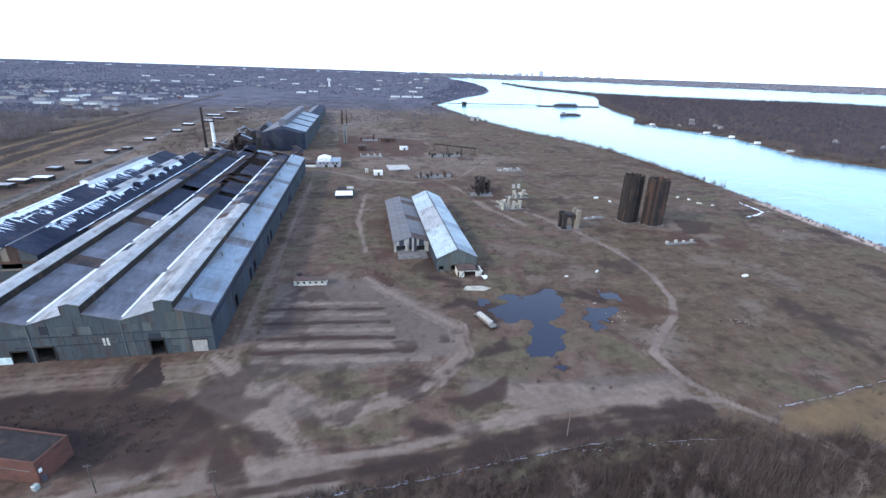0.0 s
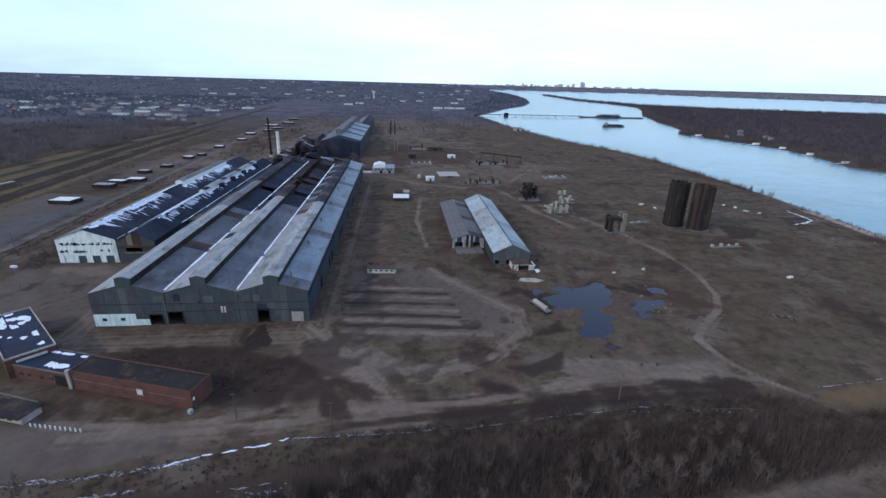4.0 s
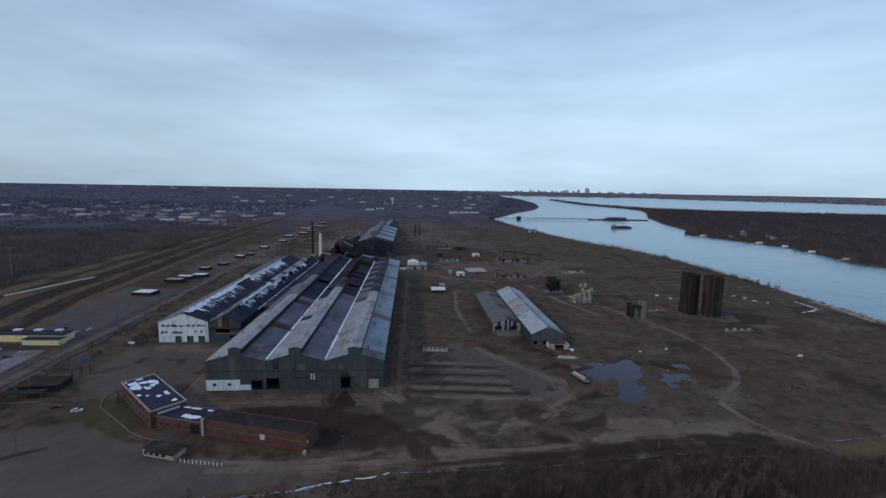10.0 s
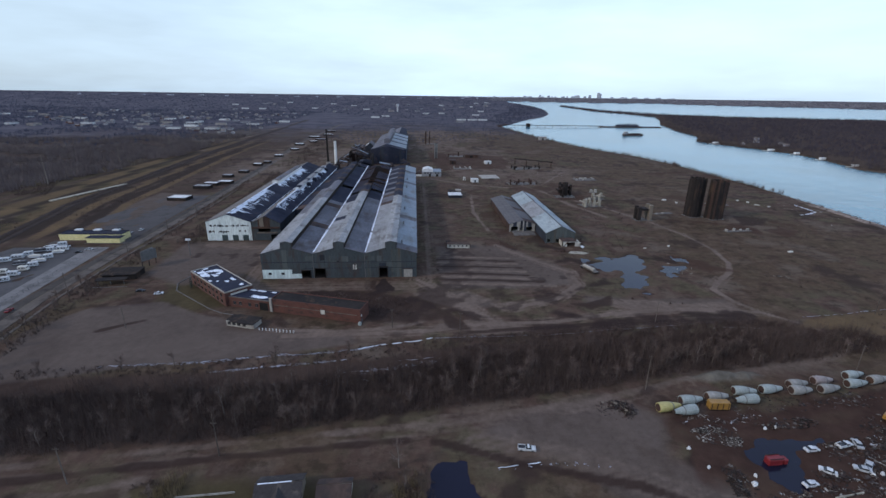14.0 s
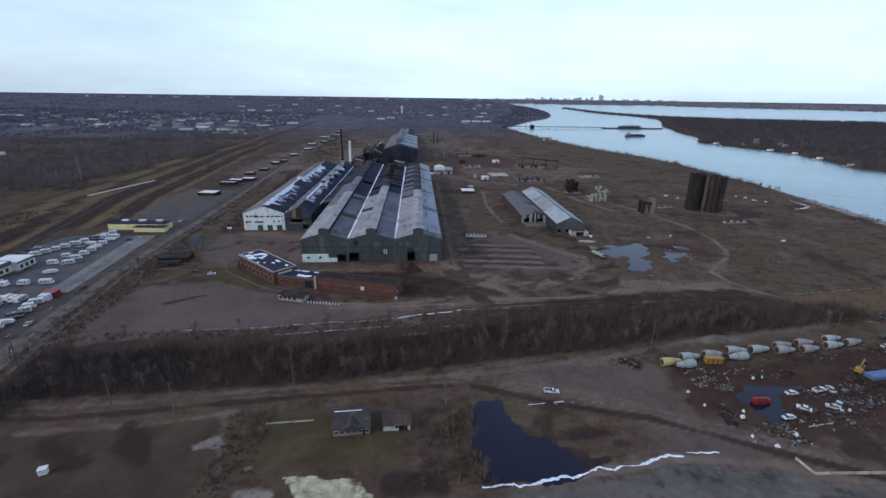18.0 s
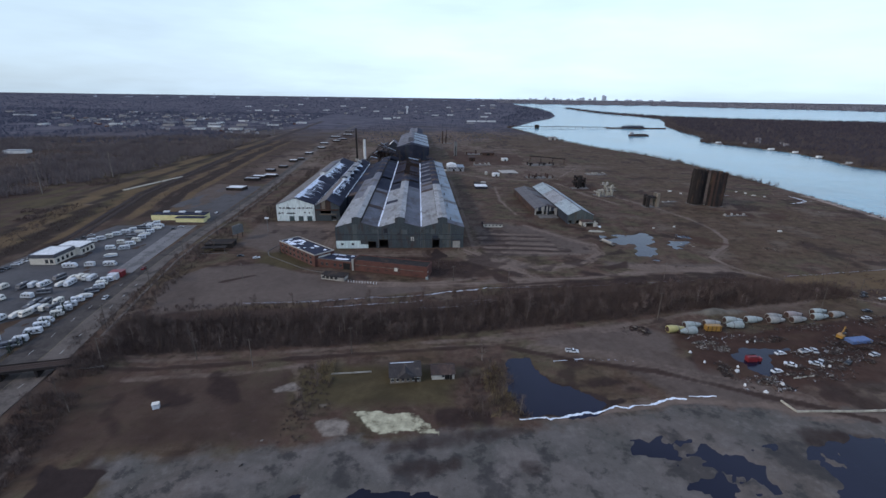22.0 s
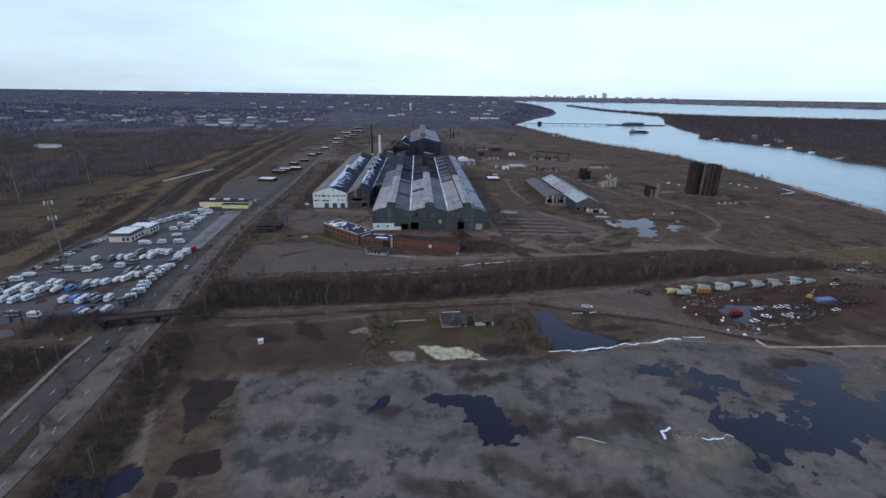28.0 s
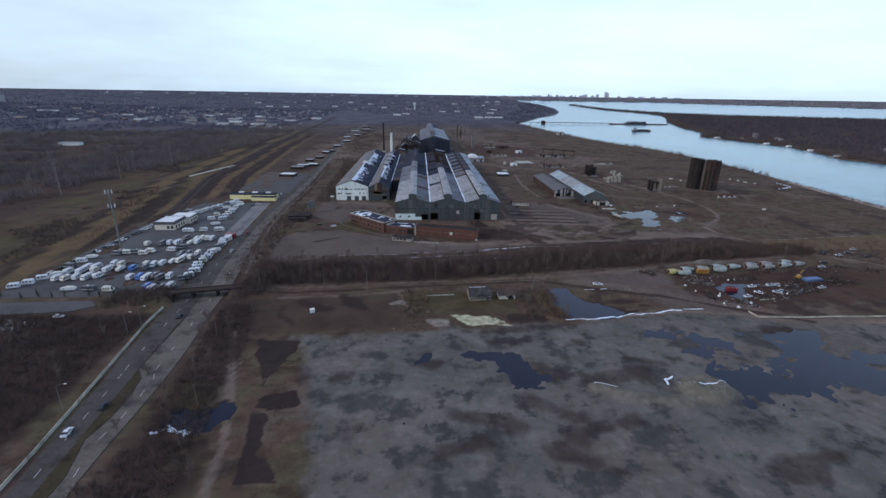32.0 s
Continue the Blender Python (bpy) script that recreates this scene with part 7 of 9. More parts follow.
for x, y, h, rz in ((-101, -152, 13, 0), (-62, -143, 13, 0), (88, -116, 15, 0), (242, -58, 18, 0), (-186, -70, 14, 80), (-180, -118, 13, 80), (-190, -22, 14, 80), (-194, 40, 13, 80), (-196, 96, 13, 80), (-198, 150, 13, 80), (-126, -146, 13, 0), (-160, -152, 12, 0),
                    (-138, -60, 11, 0), (20, -72, 12, 0), (-12, -64, 10, 0), (180, -110, 14, 0), (120, -62, 11, 0), (-198, 210, 13, 80), (-204, 280, 13, 80), (-164, -200, 10, 80), (-150, -250, 10, 80), (-160, -230, 9, 80), (-210, 360, 13, 80), (210, -100, 15, 0)):
    pole("tall wooden utility pole with crossarm", x, y, h, 1, rz=rz)
for x, y in ((-203, -190), (-206, -196), (-196, -250)):
    ob = thing("street_lamp", "grey street lamp with a bent arm", "street lamp", (x, y, gz(x, y)), 10, "street lamps")
    part("post", Sheet().tube([(0, 0, 0), (0, 0, 10)], [0.14, 0.1], 7), M["steel"], ob)
    part("arm", Sheet().tube([(0, 0, 10), (1.2, 0, 10.6), (2.6, 0, 10.7)], [0.08, 0.07, 0.06], 5), M["steel"], ob)
    part("lamp_head", Sheet().bevel_box(2.4, -0.2, 10.55, 3.4, 0.2, 10.75, 0.05), M["rv_cream"], ob)
mast = thing("lighting_mast", "tall steel mast with antenna heads in the sales yard", "mast", (-279, -79, 0))
part("shaft", Sheet().tube([(0, 0, 0), (0, 0, 20), (0, 0, 42)], [0.7, 0.55, 0.4], 10), M["steel"], mast)
for z in (31.5, 41):
    part("ring", Sheet().tube([(1.9 * math.cos(a), 1.9 * math.sin(a), z) for a in (i * 0.5236 for i in range(13))], [0.12] * 13, 4, False), M["steel"], mast)
    for i in range(6):
        a = i * 1.047
        part("antenna", Sheet().turned(-0.2, -0.15, -1.1, 0.2, 0.15, 1.1, pose(2.1 * math.cos(a), 2.1 * math.sin(a), z, 0, 0, math.degrees(a))), M["rv_white"], mast)
part("base", Sheet().bevel_box(-1.6, -1.6, 0, 1.6, 1.6, 0.8, 0.15), M["concrete"], mast)
for x, y in ((-441, 190), (-433, 297), (-432, 436), (-421, 560), (-440, 90), (-425, 690), (-428, 830), (-430, 990)):
    ob = thing("power_pole", "tall pale double power pole by the railway", "power pole", (x, y, gz(x, y)), 4, "power poles")
    part("post", Sheet().tube([(0, 0, -0.5), (0, 0, 34)], [0.5, 0.3], 7), M["trunk_pale"], ob)
    for z in (26, 29.5, 33):
        part("crossarm", Sheet().box(-2.6, -0.12, z - 0.12, 2.6, 0.12, z + 0.12), M["trunk_pale"], ob)

# railway beside the open fields
rails = thing("railway", "brown ballasted railway line running beside the fields", "railway", kind="structure")
track_line = [(-296, 10), (-340, 191), (-378, 588), (-431, 1658)]
for off in (0.0, 7.0):
    s, q = Sheet(), Sheet()
    for (ax, ay), (bx, by) in zip(track_line, track_line[1:]):
        n = max(2, int((by - ay) / 40))
        for i in range(n):
            x0, y0 = ax + (bx - ax) * i / n + off, ay + (by - ay) * i / n
            x1, y1 = ax + (bx - ax) * (i + 1) / n + off, ay + (by - ay) * (i + 1) / n
            z0, z1 = gz(x0, y0), gz(x1, y1)
            s.v += [(x0 - 2.6, y0, z0 - 0.2), (x0 + 2.6, y0, z0 - 0.2), (x0 + 1.6, y0, z0 + 0.5), (x0 - 1.6, y0, z0 + 0.5), (x1 - 2.6, y1, z1 - 0.2), (x1 + 2.6, y1, z1 - 0.2), (x1 + 1.6, y1, z1 + 0.5), (x1 - 1.6, y1, z1 + 0.5)]
            m0 = len(s.v) - 8
            s.f += [(m0 + 3, m0 + 2, m0 + 6, m0 + 7), (m0 + 1, m0 + 5, m0 + 6, m0 + 2), (m0, m0 + 3, m0 + 7, m0 + 4)]
            for r_off in (-0.75, 0.75):
                q.tube([(x0 + r_off, y0, z0 + 0.6), (x1 + r_off, y1, z1 + 0.6)], [0.09, 0.09], 4, False)
    part("ballast", s, M["ballast"], rails)
    part("rail", q, M["rust"], rails)
single("concrete_channel", Sheet().turned(-2.2, 0, 0, 2.2, 92, 0.9, pose(-366, 208, 0, 0, 0, -13)), M["pier"], "long pale concrete channel in a field", "channel")


# ---- scrap yard, mixers and works yard ----
def mixer(paint, label, l=8.0):
    ob = thing("mixer_drum", label, "mixer drum", group="stored mixer drums")
    zs = [(-l / 2, 1.55), (-l / 2 + 0.12, 1.75), (-l * 0.22, 1.85), (0, 1.66), (l * 0.28, 1.15), (l / 2, 0.68)]
    part("drum", Sheet().tube([(x, 0, 1.75) for x, _ in zs], [r for _, r in zs], 14), paint, ob)
    part("ring", Sheet().tube([(l * 0.08, 0, 1.75), (l * 0.12, 0, 1.75)], [1.62, 1.55], 14), M["steel"], ob)
    part("end_plate", Sheet().tube([(-l / 2 - 0.12, 0, 1.75), (-l / 2 + 0.02, 0, 1.75)], [1.3, 1.42], 12), M["rust"], ob, "rusty flat end plate")
    part("mouth", Sheet().tube([(l / 2 - 0.02, 0, 1.75), (l / 2 + 0.3, 0, 1.75)], [0.66, 0.8], 10), M["rust_dark"], ob)
    for x in (-l * 0.3, l * 0.22):
        part("cradle", Sheet().bevel_box(x - 0.3, -1.2, 0, x + 0.3, 1.2, 0.75, 0.08), M["rust"], ob)
    return ob


DRUMS = [mixer(M["mixer_teal"], "pale teal concrete mixer drum lying on its cradle", 8.6), mixer(M["mixer_yellow"], "faded yellow concrete mixer drum lying on its cradle", 8.8), mixer(M["mixer_pink"], "faded pink-grey concrete mixer drum lying on its cradle", 8.2), mixer(M["dust_drum"], "grey-white dusty concrete mixer drum lying on its cradle", 8.2)]
DRUM_ROW = ((0, 121.5, -125.6, 184), (0, 100.7, -125, 4), (3, 111.6, -123.6, 2), (0, 124.5, -120.6, -4), (0, 136, -119.6, 3), (3, 148.6, -117.2, 6), (3, 146.7, -121.2, 0), (3, 159, -120.4, 5), (0, 177.1, -112, 8), (0, 172.8, -117.6, 3))
DRUM_FIRST = ((95.1, -130.7, 188), (90.6, -128.2, 6), (160.7, -115.2, 2), (184, -115.5, 8))
for k, x, y, rz in DRUM_ROW:
    copy_thing(DRUMS[k], pose(x, y, gz(x, y) - 0.02, 0, 0, rz))
for ob, (x, y, rz) in zip(DRUMS, DRUM_FIRST):
    ob.matrix_world = pose(x, y, gz(x, y) - 0.02, 0, 0, rz)
skip_box = thing("orange_hopper", "rust-streaked orange steel hopper between the stored drums", "hopper", (109, -128.3, gz(109, -128.3)), -4)
part("body", Sheet().bevel_box(-3.6, -1.3, 0.5, 3.6, 1.3, 3.2, 0.1), M["mixer_orange"], skip_box)
for x in (-3.0, -1.0, 1.0, 3.0):
    part("rib", Sheet().box(x - 0.12, -1.4, 0.6, x + 0.12, -1.3, 3.1), M["rust"], skip_box)
part("skid", Sheet().box(-3.4, -1.1, 0, 3.4, -0.7, 0.5).box(-3.4, 0.7, 0, 3.4, 1.1, 0.5), M["rust_dark"], skip_box)
rr = random.Random(77)


def junk_heap(name, label, cx, cy, rx, ry, n, h, mats, seed, kind="stuff"):
    """Bent sheets, bars and blocks thrown into a few uneven low piles, small pieces strewn round them."""
    r = random.Random(seed)
    out = {}
    piles = [(r.uniform(-0.75, 0.75) * rx, r.uniform(-0.7, 0.7) * ry, r.uniform(0.14, 0.42) * rx, r.uniform(0.16, 0.5) * ry, r.uniform(0.4, 1.3) * h, r.uniform(-0.5, 0.5)) for _ in range(3 + int(rx * ry / 25))]
    for _ in range(n):
        if r.random() < 0.72:
            px, py, wx, wy, ph, turn = r.choice(piles)
            u, v = r.gauss(0, 0.5), r.gauss(0, 0.5)
            x, y = cx + px + wx * u * math.cos(turn) - wy * v * math.sin(turn), cy + py + wx * u * math.sin(turn) + wy * v * math.cos(turn)
            z = gz(x, y) - 0.05 + ph * max(0, 1 - 0.8 * math.hypot(u, v)) * r.random()
        else:
            a, q = r.uniform(0, 6.28), r.random() ** 0.5
            x, y = cx + rx * q * math.cos(a), cy + ry * q * math.sin(a)
            z = gz(x, y) - 0.03
        m, kind_of = r.choice(mats), r.random()
        if kind_of < 0.62:
            sx, sy, sz = r.uniform(0.08, 0.3), r.uniform(0.06, 0.22), r.uniform(0.05, 0.3)
        elif kind_of < 0.84:
            sx, sy, sz = r.uniform(0.4, 1.5), r.uniform(0.04, 0.1), r.uniform(0.06, 0.16)
        else:
            sx, sy, sz = r.uniform(0.3, 0.85), r.uniform(0.25, 0.5), r.uniform(0.04, 0.12)
        out.setdefault(m, Sheet()).turned(-sx, -sy, 0, sx, sy, sz, pose(x, y, z, r.uniform(-28, 28), r.uniform(-20, 20), r.uniform(0, 360)))
    ob = thing(name, label, "scrap", kind=kind)
    for m, s in out.items():
        p = part("scrap_pieces", s, M[m], ob)
        p["kind"] = "stuff"


MIX = ["scrap", "scrap", "scrap", "rust", "rust_dark", "rust_dark", "steel", "rust", "scrap", "rust", "rust_dark", "rust_dark", "scrap", "rust", "rust", "rust", "scrap"]
RED = ["rust", "rust", "rust_dark", "rust_dark", "scrap", "rust", "rust_dark", "rubble"]
GREYS = ["scrap", "rubble", "rust_dark", "concrete", "scrap", "rust_dark", "rubble", "scrap"]
SPECKS = ["scrap", "rust", "rust_dark", "rubble", "rust", "concrete", "rust_dark", "house_grey", "scrap", "rust", "rust", "scrap", "rust_dark", "rust", "scrap", "rust_dark"]
junk_heap("scrap_heap", "heap of small grey scrap metal and rubble", 100, -141.5, 8, 4.5, 700, 1.2, GREYS, 1)
junk_heap("scrap_heap", "strewn heap of pale and grey scrap metal", 106, -168, 8, 4, 520, 1.2, GREYS + SPECKS, 2)
junk_heap("scrap_heap", "long brown bank of scrap beside the pool", 95, -161, 4.5, 7, 420, 1.2, RED, 19)
junk_heap("scrap_heap", "rusty brown heap of scrap metal with pale pieces", 150, -152, 20, 8, 1100, 1.2, RED + RED + SPECKS, 3)
junk_heap("scrap_heap", "rusty brown bank of scrap metal", 128, -137, 12, 2.5, 480, 1.5, RED, 4)
junk_heap("scrap_heap", "heap of mixed scrap and pale wreckage", 132, -164, 17, 6, 700, 1.0, RED + MIX + SPECKS, 5)
junk_heap("scrap_heap", "low strewn scrap along the scrap yard's edge", 103, -172, 12, 4, 160, 0.3, SPECKS, 26)
junk_heap("scrap_heap", "loose scrap strewn between stored drums and pool", 110, -135, 18, 4, 160, 0.3, SPECKS, 27)
for x, y, q, rz in ((98.5, -161.5, 1.2, 20), (95.2, -171, 0.7, 50), (100.3, -175.6, 0.9, -30), (88.6, -155, 0.6, 10), (87, -147, 0.7, -20), (110.7, -170.9, 1.0, 35), (101, -158.5, 0.7, 60), (118.5, -139.5, 0.7, 5), (122.5, -139, 0.6, 50), (136.5, -160.5, 1.0, 70), (140, -160, 0.8, 30)):
    slab_piece = Sheet().slab([(-q, -0.5 * q), (0.1 * q, -0.7 * q), (q, -0.2 * q), (0.7 * q, 0.5 * q), (-0.3 * q, 0.6 * q)], 0, 0.5)
    slab_piece.slab([(-0.5 * q, -0.3 * q), (0.3 * q, -0.4 * q), (0.4 * q, 0.3 * q), (-0.2 * q, 0.35 * q)], 0.5, 0.9)
    single("white_wreckage", slab_piece, M["house_white"], "crumpled white bodywork lying in the scrap yard", "wreckage", (x, y, gz(x, y) - 0.03), rz, group="white wreckage")
single("loose_beam", Sheet().bevel_box(-5, -0.2, 0, 5, 0.2, 0.4, 0.05), M["pier"], "long pale beam lying in the scrap yard", "beam", (123.2, -166.7, gz(123.2, -166.7)), 8)
junk_heap("scrap_heap", "rusty red heap of scrap beside the track", 72, -127, 7, 6, 384, 2.2, ["rust", "rust_dark", "rust", "scrap", "wood_grey", "scrap"], 6)
junk_heap("scrap_heap", "rusty red heap of scrap metal", 176, -142, 26, 9, 1280, 2.0, RED, 7)
junk_heap("scrap_heap", "scattered scrap and wreckage", 212, -122, 24, 9, 768, 1.4, RED + MIX, 8)
junk_heap("scrap_heap", "scattered scrap and old machines by the woods", 240, -92, 24, 10, 480, 1.2, MIX, 9)
junk_heap("scrap_heap", "low scatter of scrap among the stored drums", 135, -126, 46, 5, 480, 0.5, RED, 20)
junk_heap("rubble", "loose rubble strewn over dead grass", 120, 120, 90, 110, 60, 0.1, ["rubble", "rust", "rust_dark"], 11)
junk_heap("rubble", "pale scraps lying beside shallow pools", 176, 12, 14, 14, 26, 0.2, ["concrete", "rubble", "rust", "pier"], 23)
junk_heap("rubble", "rusty wreckage round a demolished furnace", 166, 228, 18, 12, 180, 1.6, ["rust", "rust_dark", "rust_dark", "rubble"], 24)
junk_heap("rubble", "rusty wreckage of a steel frame", 138, 304, 24, 10, 180, 1.2, ["rust", "rust_dark", "scrap"], 25)
junk_heap("rubble", "loose rubble strewn round old foundations", 120, 360, 110, 130, 260, 0.3, ["concrete", "rubble", "rust", "rust_dark", "scrap"], 12)
junk_heap("rubble", "pale broken concrete along the river bank", 392, 150, 16, 60, 40, 0.1, ["concrete", "rubble", "concrete_pale"], 13)
junk_heap("rubble", "old machinery parts and rubble by the track", 226, -6, 10, 3, 46, 0.8, ["rust_dark", "rust", "concrete", "rust_dark"], 15)
junk_heap("rubble", "rubble and planks at the shed's door", 104, 46, 9, 4, 110, 1.0, ["rust", "rust_dark", "rust", "rust"], 16)
for x, y, q, rz in ((354, 209, 2.2, 20), (359, 200, 2.8, 60), (360, 187, 2.4, -40), (368, 180, 1.8, 10), (272, 212, 3.6, 30), (279, 200, 2.4, 70), (276, 40, 2.6, 15), (191, 55, 1.6, 40), (170, 50, 1.2, 0)):
    single("concrete_fragment", Sheet().slab([(-q, -0.4 * q), (0.3 * q, -0.5 * q), (q, 0), (0.4 * q, 0.45 * q), (-0.8 * q, 0.35 * q)], 0, 0.8), M["concrete_pale"], "pale broken concrete fragment on waste ground", "concrete fragment", (x, y, gz(x, y) - 0.05), rz, group="concrete fragments")
single("broken_slab", Sheet().slab([(-7, -2.4), (4, -3), (8, 0), (3, 2.6), (-5, 2)], 0, 0.3), M["pier"], "pale broken concrete slab before the shed", "slab", (116, 42, 0), -8)
junk_heap("debris", "pale rubbish and broken boards beside a side road", -262, -188, 10, 6, 220, 0.6, ["house_white", "concrete_pale", "rubble", "house_grey", "wood_grey", "concrete"], 28)
junk_heap("rubble", "broken stones along the lot's edge", -70, -232, 60, 40, 30, 0.1, ["rubble", "rust_dark"], 17)
junk_heap("rubble", "collapsed roof beams inside the mill", -46, 262, 14, 60, 300, 0.4, ["rust", "rust_dark", "wood_grey"], 18)
for k, x, y, rz in ((0, 126.5, -149.6, 5), (4, 138.7, -148.4, 12), (1, 143.4, -148.2, 70), (0, 123.9, -158.5, 140), (0, 115, -162.5, 8), (1, 135, -158.5, 150), (1, 138.5, -157, 40), (2, 150, -158, 33), (1, 168, -152, 12), (1, 198, -118, 5), (2, 206, -110, 170), (2, 222, -92, 12), (1, 230, -96, 170), (2, 226, -88, 20), (2, 240, -92, 170), (1, 252, -84, 8), (2, 246, -100, 12)):
    copy_thing(CARS[k], pose(x, y, gz(x, y) + 0.1, 0, 0, rz))
red_tank = thing("red_wreck", "burnt red truck body in shallow water", "truck", (111.5, -153.4, -0.7), 3)
part("box", Sheet().bevel_box(-3.4, -1.2, 0.4, 1.6, 1.2, 2.5, 0.3).bevel_box(1.7, -1.1, 0.4, 3.4, 1.1, 2.0, 0.3), M["car_red"], red_tank)
part("rail_top", Sheet().box(-3.2, -1.1, 2.5, 1.4, -0.9, 2.7).box(-3.2, 0.9, 2.5, 1.4, 1.1, 2.7), M["rust_dark"], red_tank)
# concrete block line and snow along the pond
blocks = thing("block_barrier", "row of pale concrete barrier blocks along the lot", "barrier")
bpts = [(102, -181), (103, -187.2), (122, -187.6), (150, -187.8), (200, -188), (250, -189)]
for (ax, ay), (bx, by) in zip(bpts, bpts[1:]):
    l = math.hypot(bx - ax, by - ay)
    n = max(2, round(l / 3.2))
    for i in range(n):
        if rr.random() < 0.97:
            x, y = ax + (bx - ax) * i / n, ay + (by - ay) * i / n
            p = part("barrier_block", Sheet().wall([(-0.3, 0), (0.3, 0), (0.2, 0.25), (0.13, 0.75), (-0.13, 0.75), (-0.2, 0.25)], 0.02, l / n - 0.03), M["pier"], blocks)
            p.matrix_basis = pose(x, y, gz(x, y) - 0.05, 0, 0, math.degrees(math.atan2(by - ay, bx - ax)) - 90)


def snow_line(pts, w, seed, gap=0.25, label="broken line of old snow on the ground"):
    """A ragged ribbon of snow along a line, its width and course wandering, melted through in places."""
    r = random.Random(seed)
    s = Sheet()
    off, wide, open_run, last = 0.0, 0.5, 0, None
    for (ax, ay), (bx, by) in zip(pts, pts[1:]):
        l = math.hypot(bx - ax, by - ay)
        tx, ty = (bx - ax) / l, (by - ay) / l
        u = 0.0
        while u < l:
            off = 0.85 * off + r.gauss(0, 0.14) * w
            wide = min(max(wide + r.gauss(0, 0.2), 0.06), 1.0)
            if open_run <= 0 and r.random() < 0.03 + gap * 0.25:
                open_run = r.randint(2, 7)
            open_run -= 1
            x, y = ax + tx * u - ty * off, ay + ty * u + tx * off
            half = 0.3 * w * wide if open_run <= 0 else 0.0
            ring = [(x - ty * q * half, y + tx * q * half) for q in (-1, -0.35 + r.uniform(-0.2, 0.2), 0.4 + r.uniform(-0.2, 0.2), 1)]
            row = [(px, py, max(gz(px, py), -0.36 if seed == 1 else -9.0) + lift) for (px, py), lift in zip(ring, (0.08, 0.26, 0.24, 0.08))]
            if last and (half > 0 or last[1] > 0):
                for k in range(3):
                    s.face(last[0][k], row[k], row[k + 1], last[0][k + 1])
            last = (row, half)
            u += r.uniform(0.5, 1.1)
    single("snow_line", s, M["dirty_snow" if gap > 0.3 else "snow"], label, "snow", kind="stuff")


snow_line([(2, -188), (20, -186), (40, -183), (55.6, -180), (60, -178.4), (67.3, -177)], 2.0, 1, -0.12, "bright ridge of snow along the pond's edge")
snow_line([(69, -177.4), (79.5, -176.8)], 1.2, 2, 0.0)
snow_line([(-92, -91), (-72, -88), (-41, -85)], 2.0, 3, 1.2, "broken band of old snow under brush")
snow_line([(-26, -83), (-8, -78), (8, -74)], 1.3, 13, 0.1, "bright line of snow in a ditch")
snow_line([(-78, -97), (-54, -94)], 1.6, 4, 1.2)
snow_line([(8, -74), (37, -74), (59, -73), (75, -72), (92, -70), (111, -68), (137, -66)], 0.6, 5, 0.7, "thin line of snow in a ditch")
snow_line([(150, -69), (175, -71)], 0.9, 6, 0.5)
snow_line([(-130, -92), (-92, -90)], 1.0, 7, 0.65)
snow_line([(-26, -100), (-10, -98)], 1.4, 8, 1.2)
snow_line([(-8, -92.5), (8, -90)], 1.2, 19, 1.0)
snow_line([(24, -152), (40, -150)], 0.8, 9, 0.3)
snow_line([(-160, -261.5), (-145, -262)], 6.5, 10, -0.12, "rim of snow on a small ditch pool")
snow_line([(-154, -255), (-156, -262)], 5.0, 11, -0.12, "rim of snow on a small ditch pool")
snow_line([(25.5, -242), (27, -239), (31, -237.4)], 1.7, 12, -0.12, "snow on a spoil heap")
snow_line([(35, -246.5), (41, -246), (47, -245)], 1.6, 14, 0.0, "snow on a spoil heap")
snow_line([(-4, -242), (0, -243), (5, -244)], 1.0, 15, 0.0, "snow on a spoil heap")
snow_line([(372, 146), (399, 156), (400, 170), (403, 190)], 3.4, 16, 0.3, "snow and ice along the river bank")
snow_line([(200, -60), (222, -58), (237, -55), (290, -48)], 0.7, 18, 1.2, "broken line of snow along a field's edge")
snow_line([(300, 200), (330, 188)], 2.5, 17, 0.5)


def snow_flecks(plan_line, width, n, seed, label="flecks of melting snow among dead stalks"):
    """Small flat shreds of snow strewn along a line."""
    r = random.Random(seed)
    s = Sheet()
    for _ in range(n):
        k = r.randrange(len(plan_line) - 1)
        (ax, ay), (bx, by) = plan_line[k], plan_line[k + 1]
        u, v = r.random(), r.gauss(0, 0.4) * width
        x, y = ax + (bx - ax) * u, ay + (by - ay) * u + v
        q, w = r.uniform(0.15, 0.6), r.uniform(0.06, 0.2)
        a = math.atan2(by - ay, bx - ax) + r.uniform(-0.5, 0.5)
        c, sn, z = math.cos(a), math.sin(a), gz(x, y) + 0.1
        s.face(*[(x + c * p - sn * o, y + sn * p + c * o, z) for p, o in ((-q, 0), (-q * 0.4, -w), (q * 0.5, -w * 0.8), (q, 0.1 * w), (q * 0.3, w), (-q * 0.5, w * 0.7))])
    single("snow_flecks", s, M["dirty_snow"], label, "snow", kind="stuff")


snow_flecks([(-130, -92), (-92, -91), (-72, -88), (-41, -85), (-20, -82)], 1.0, 240, 1)
snow_flecks([(-84, -98), (-54, -94), (-30, -91)], 0.9, 150, 2)
snow_flecks([(-34, -101), (-10, -98), (10, -93)], 2.2, 120, 3)
snow_flecks([(-40, -108), (-12, -104), (8, -98)], 2.0, 80, 4)
snow_flecks([(8, -74), (59, -73), (111, -68), (175, -71)], 1.2, 130, 5)
snow_flecks([(24, -152), (44, -151), (60, -153)], 1.0, 26, 6)
snow_flecks([(310, 196), (360, 186), (410, 160)], 8.0, 70, 7, "flecks of snow and ice on the river bank")
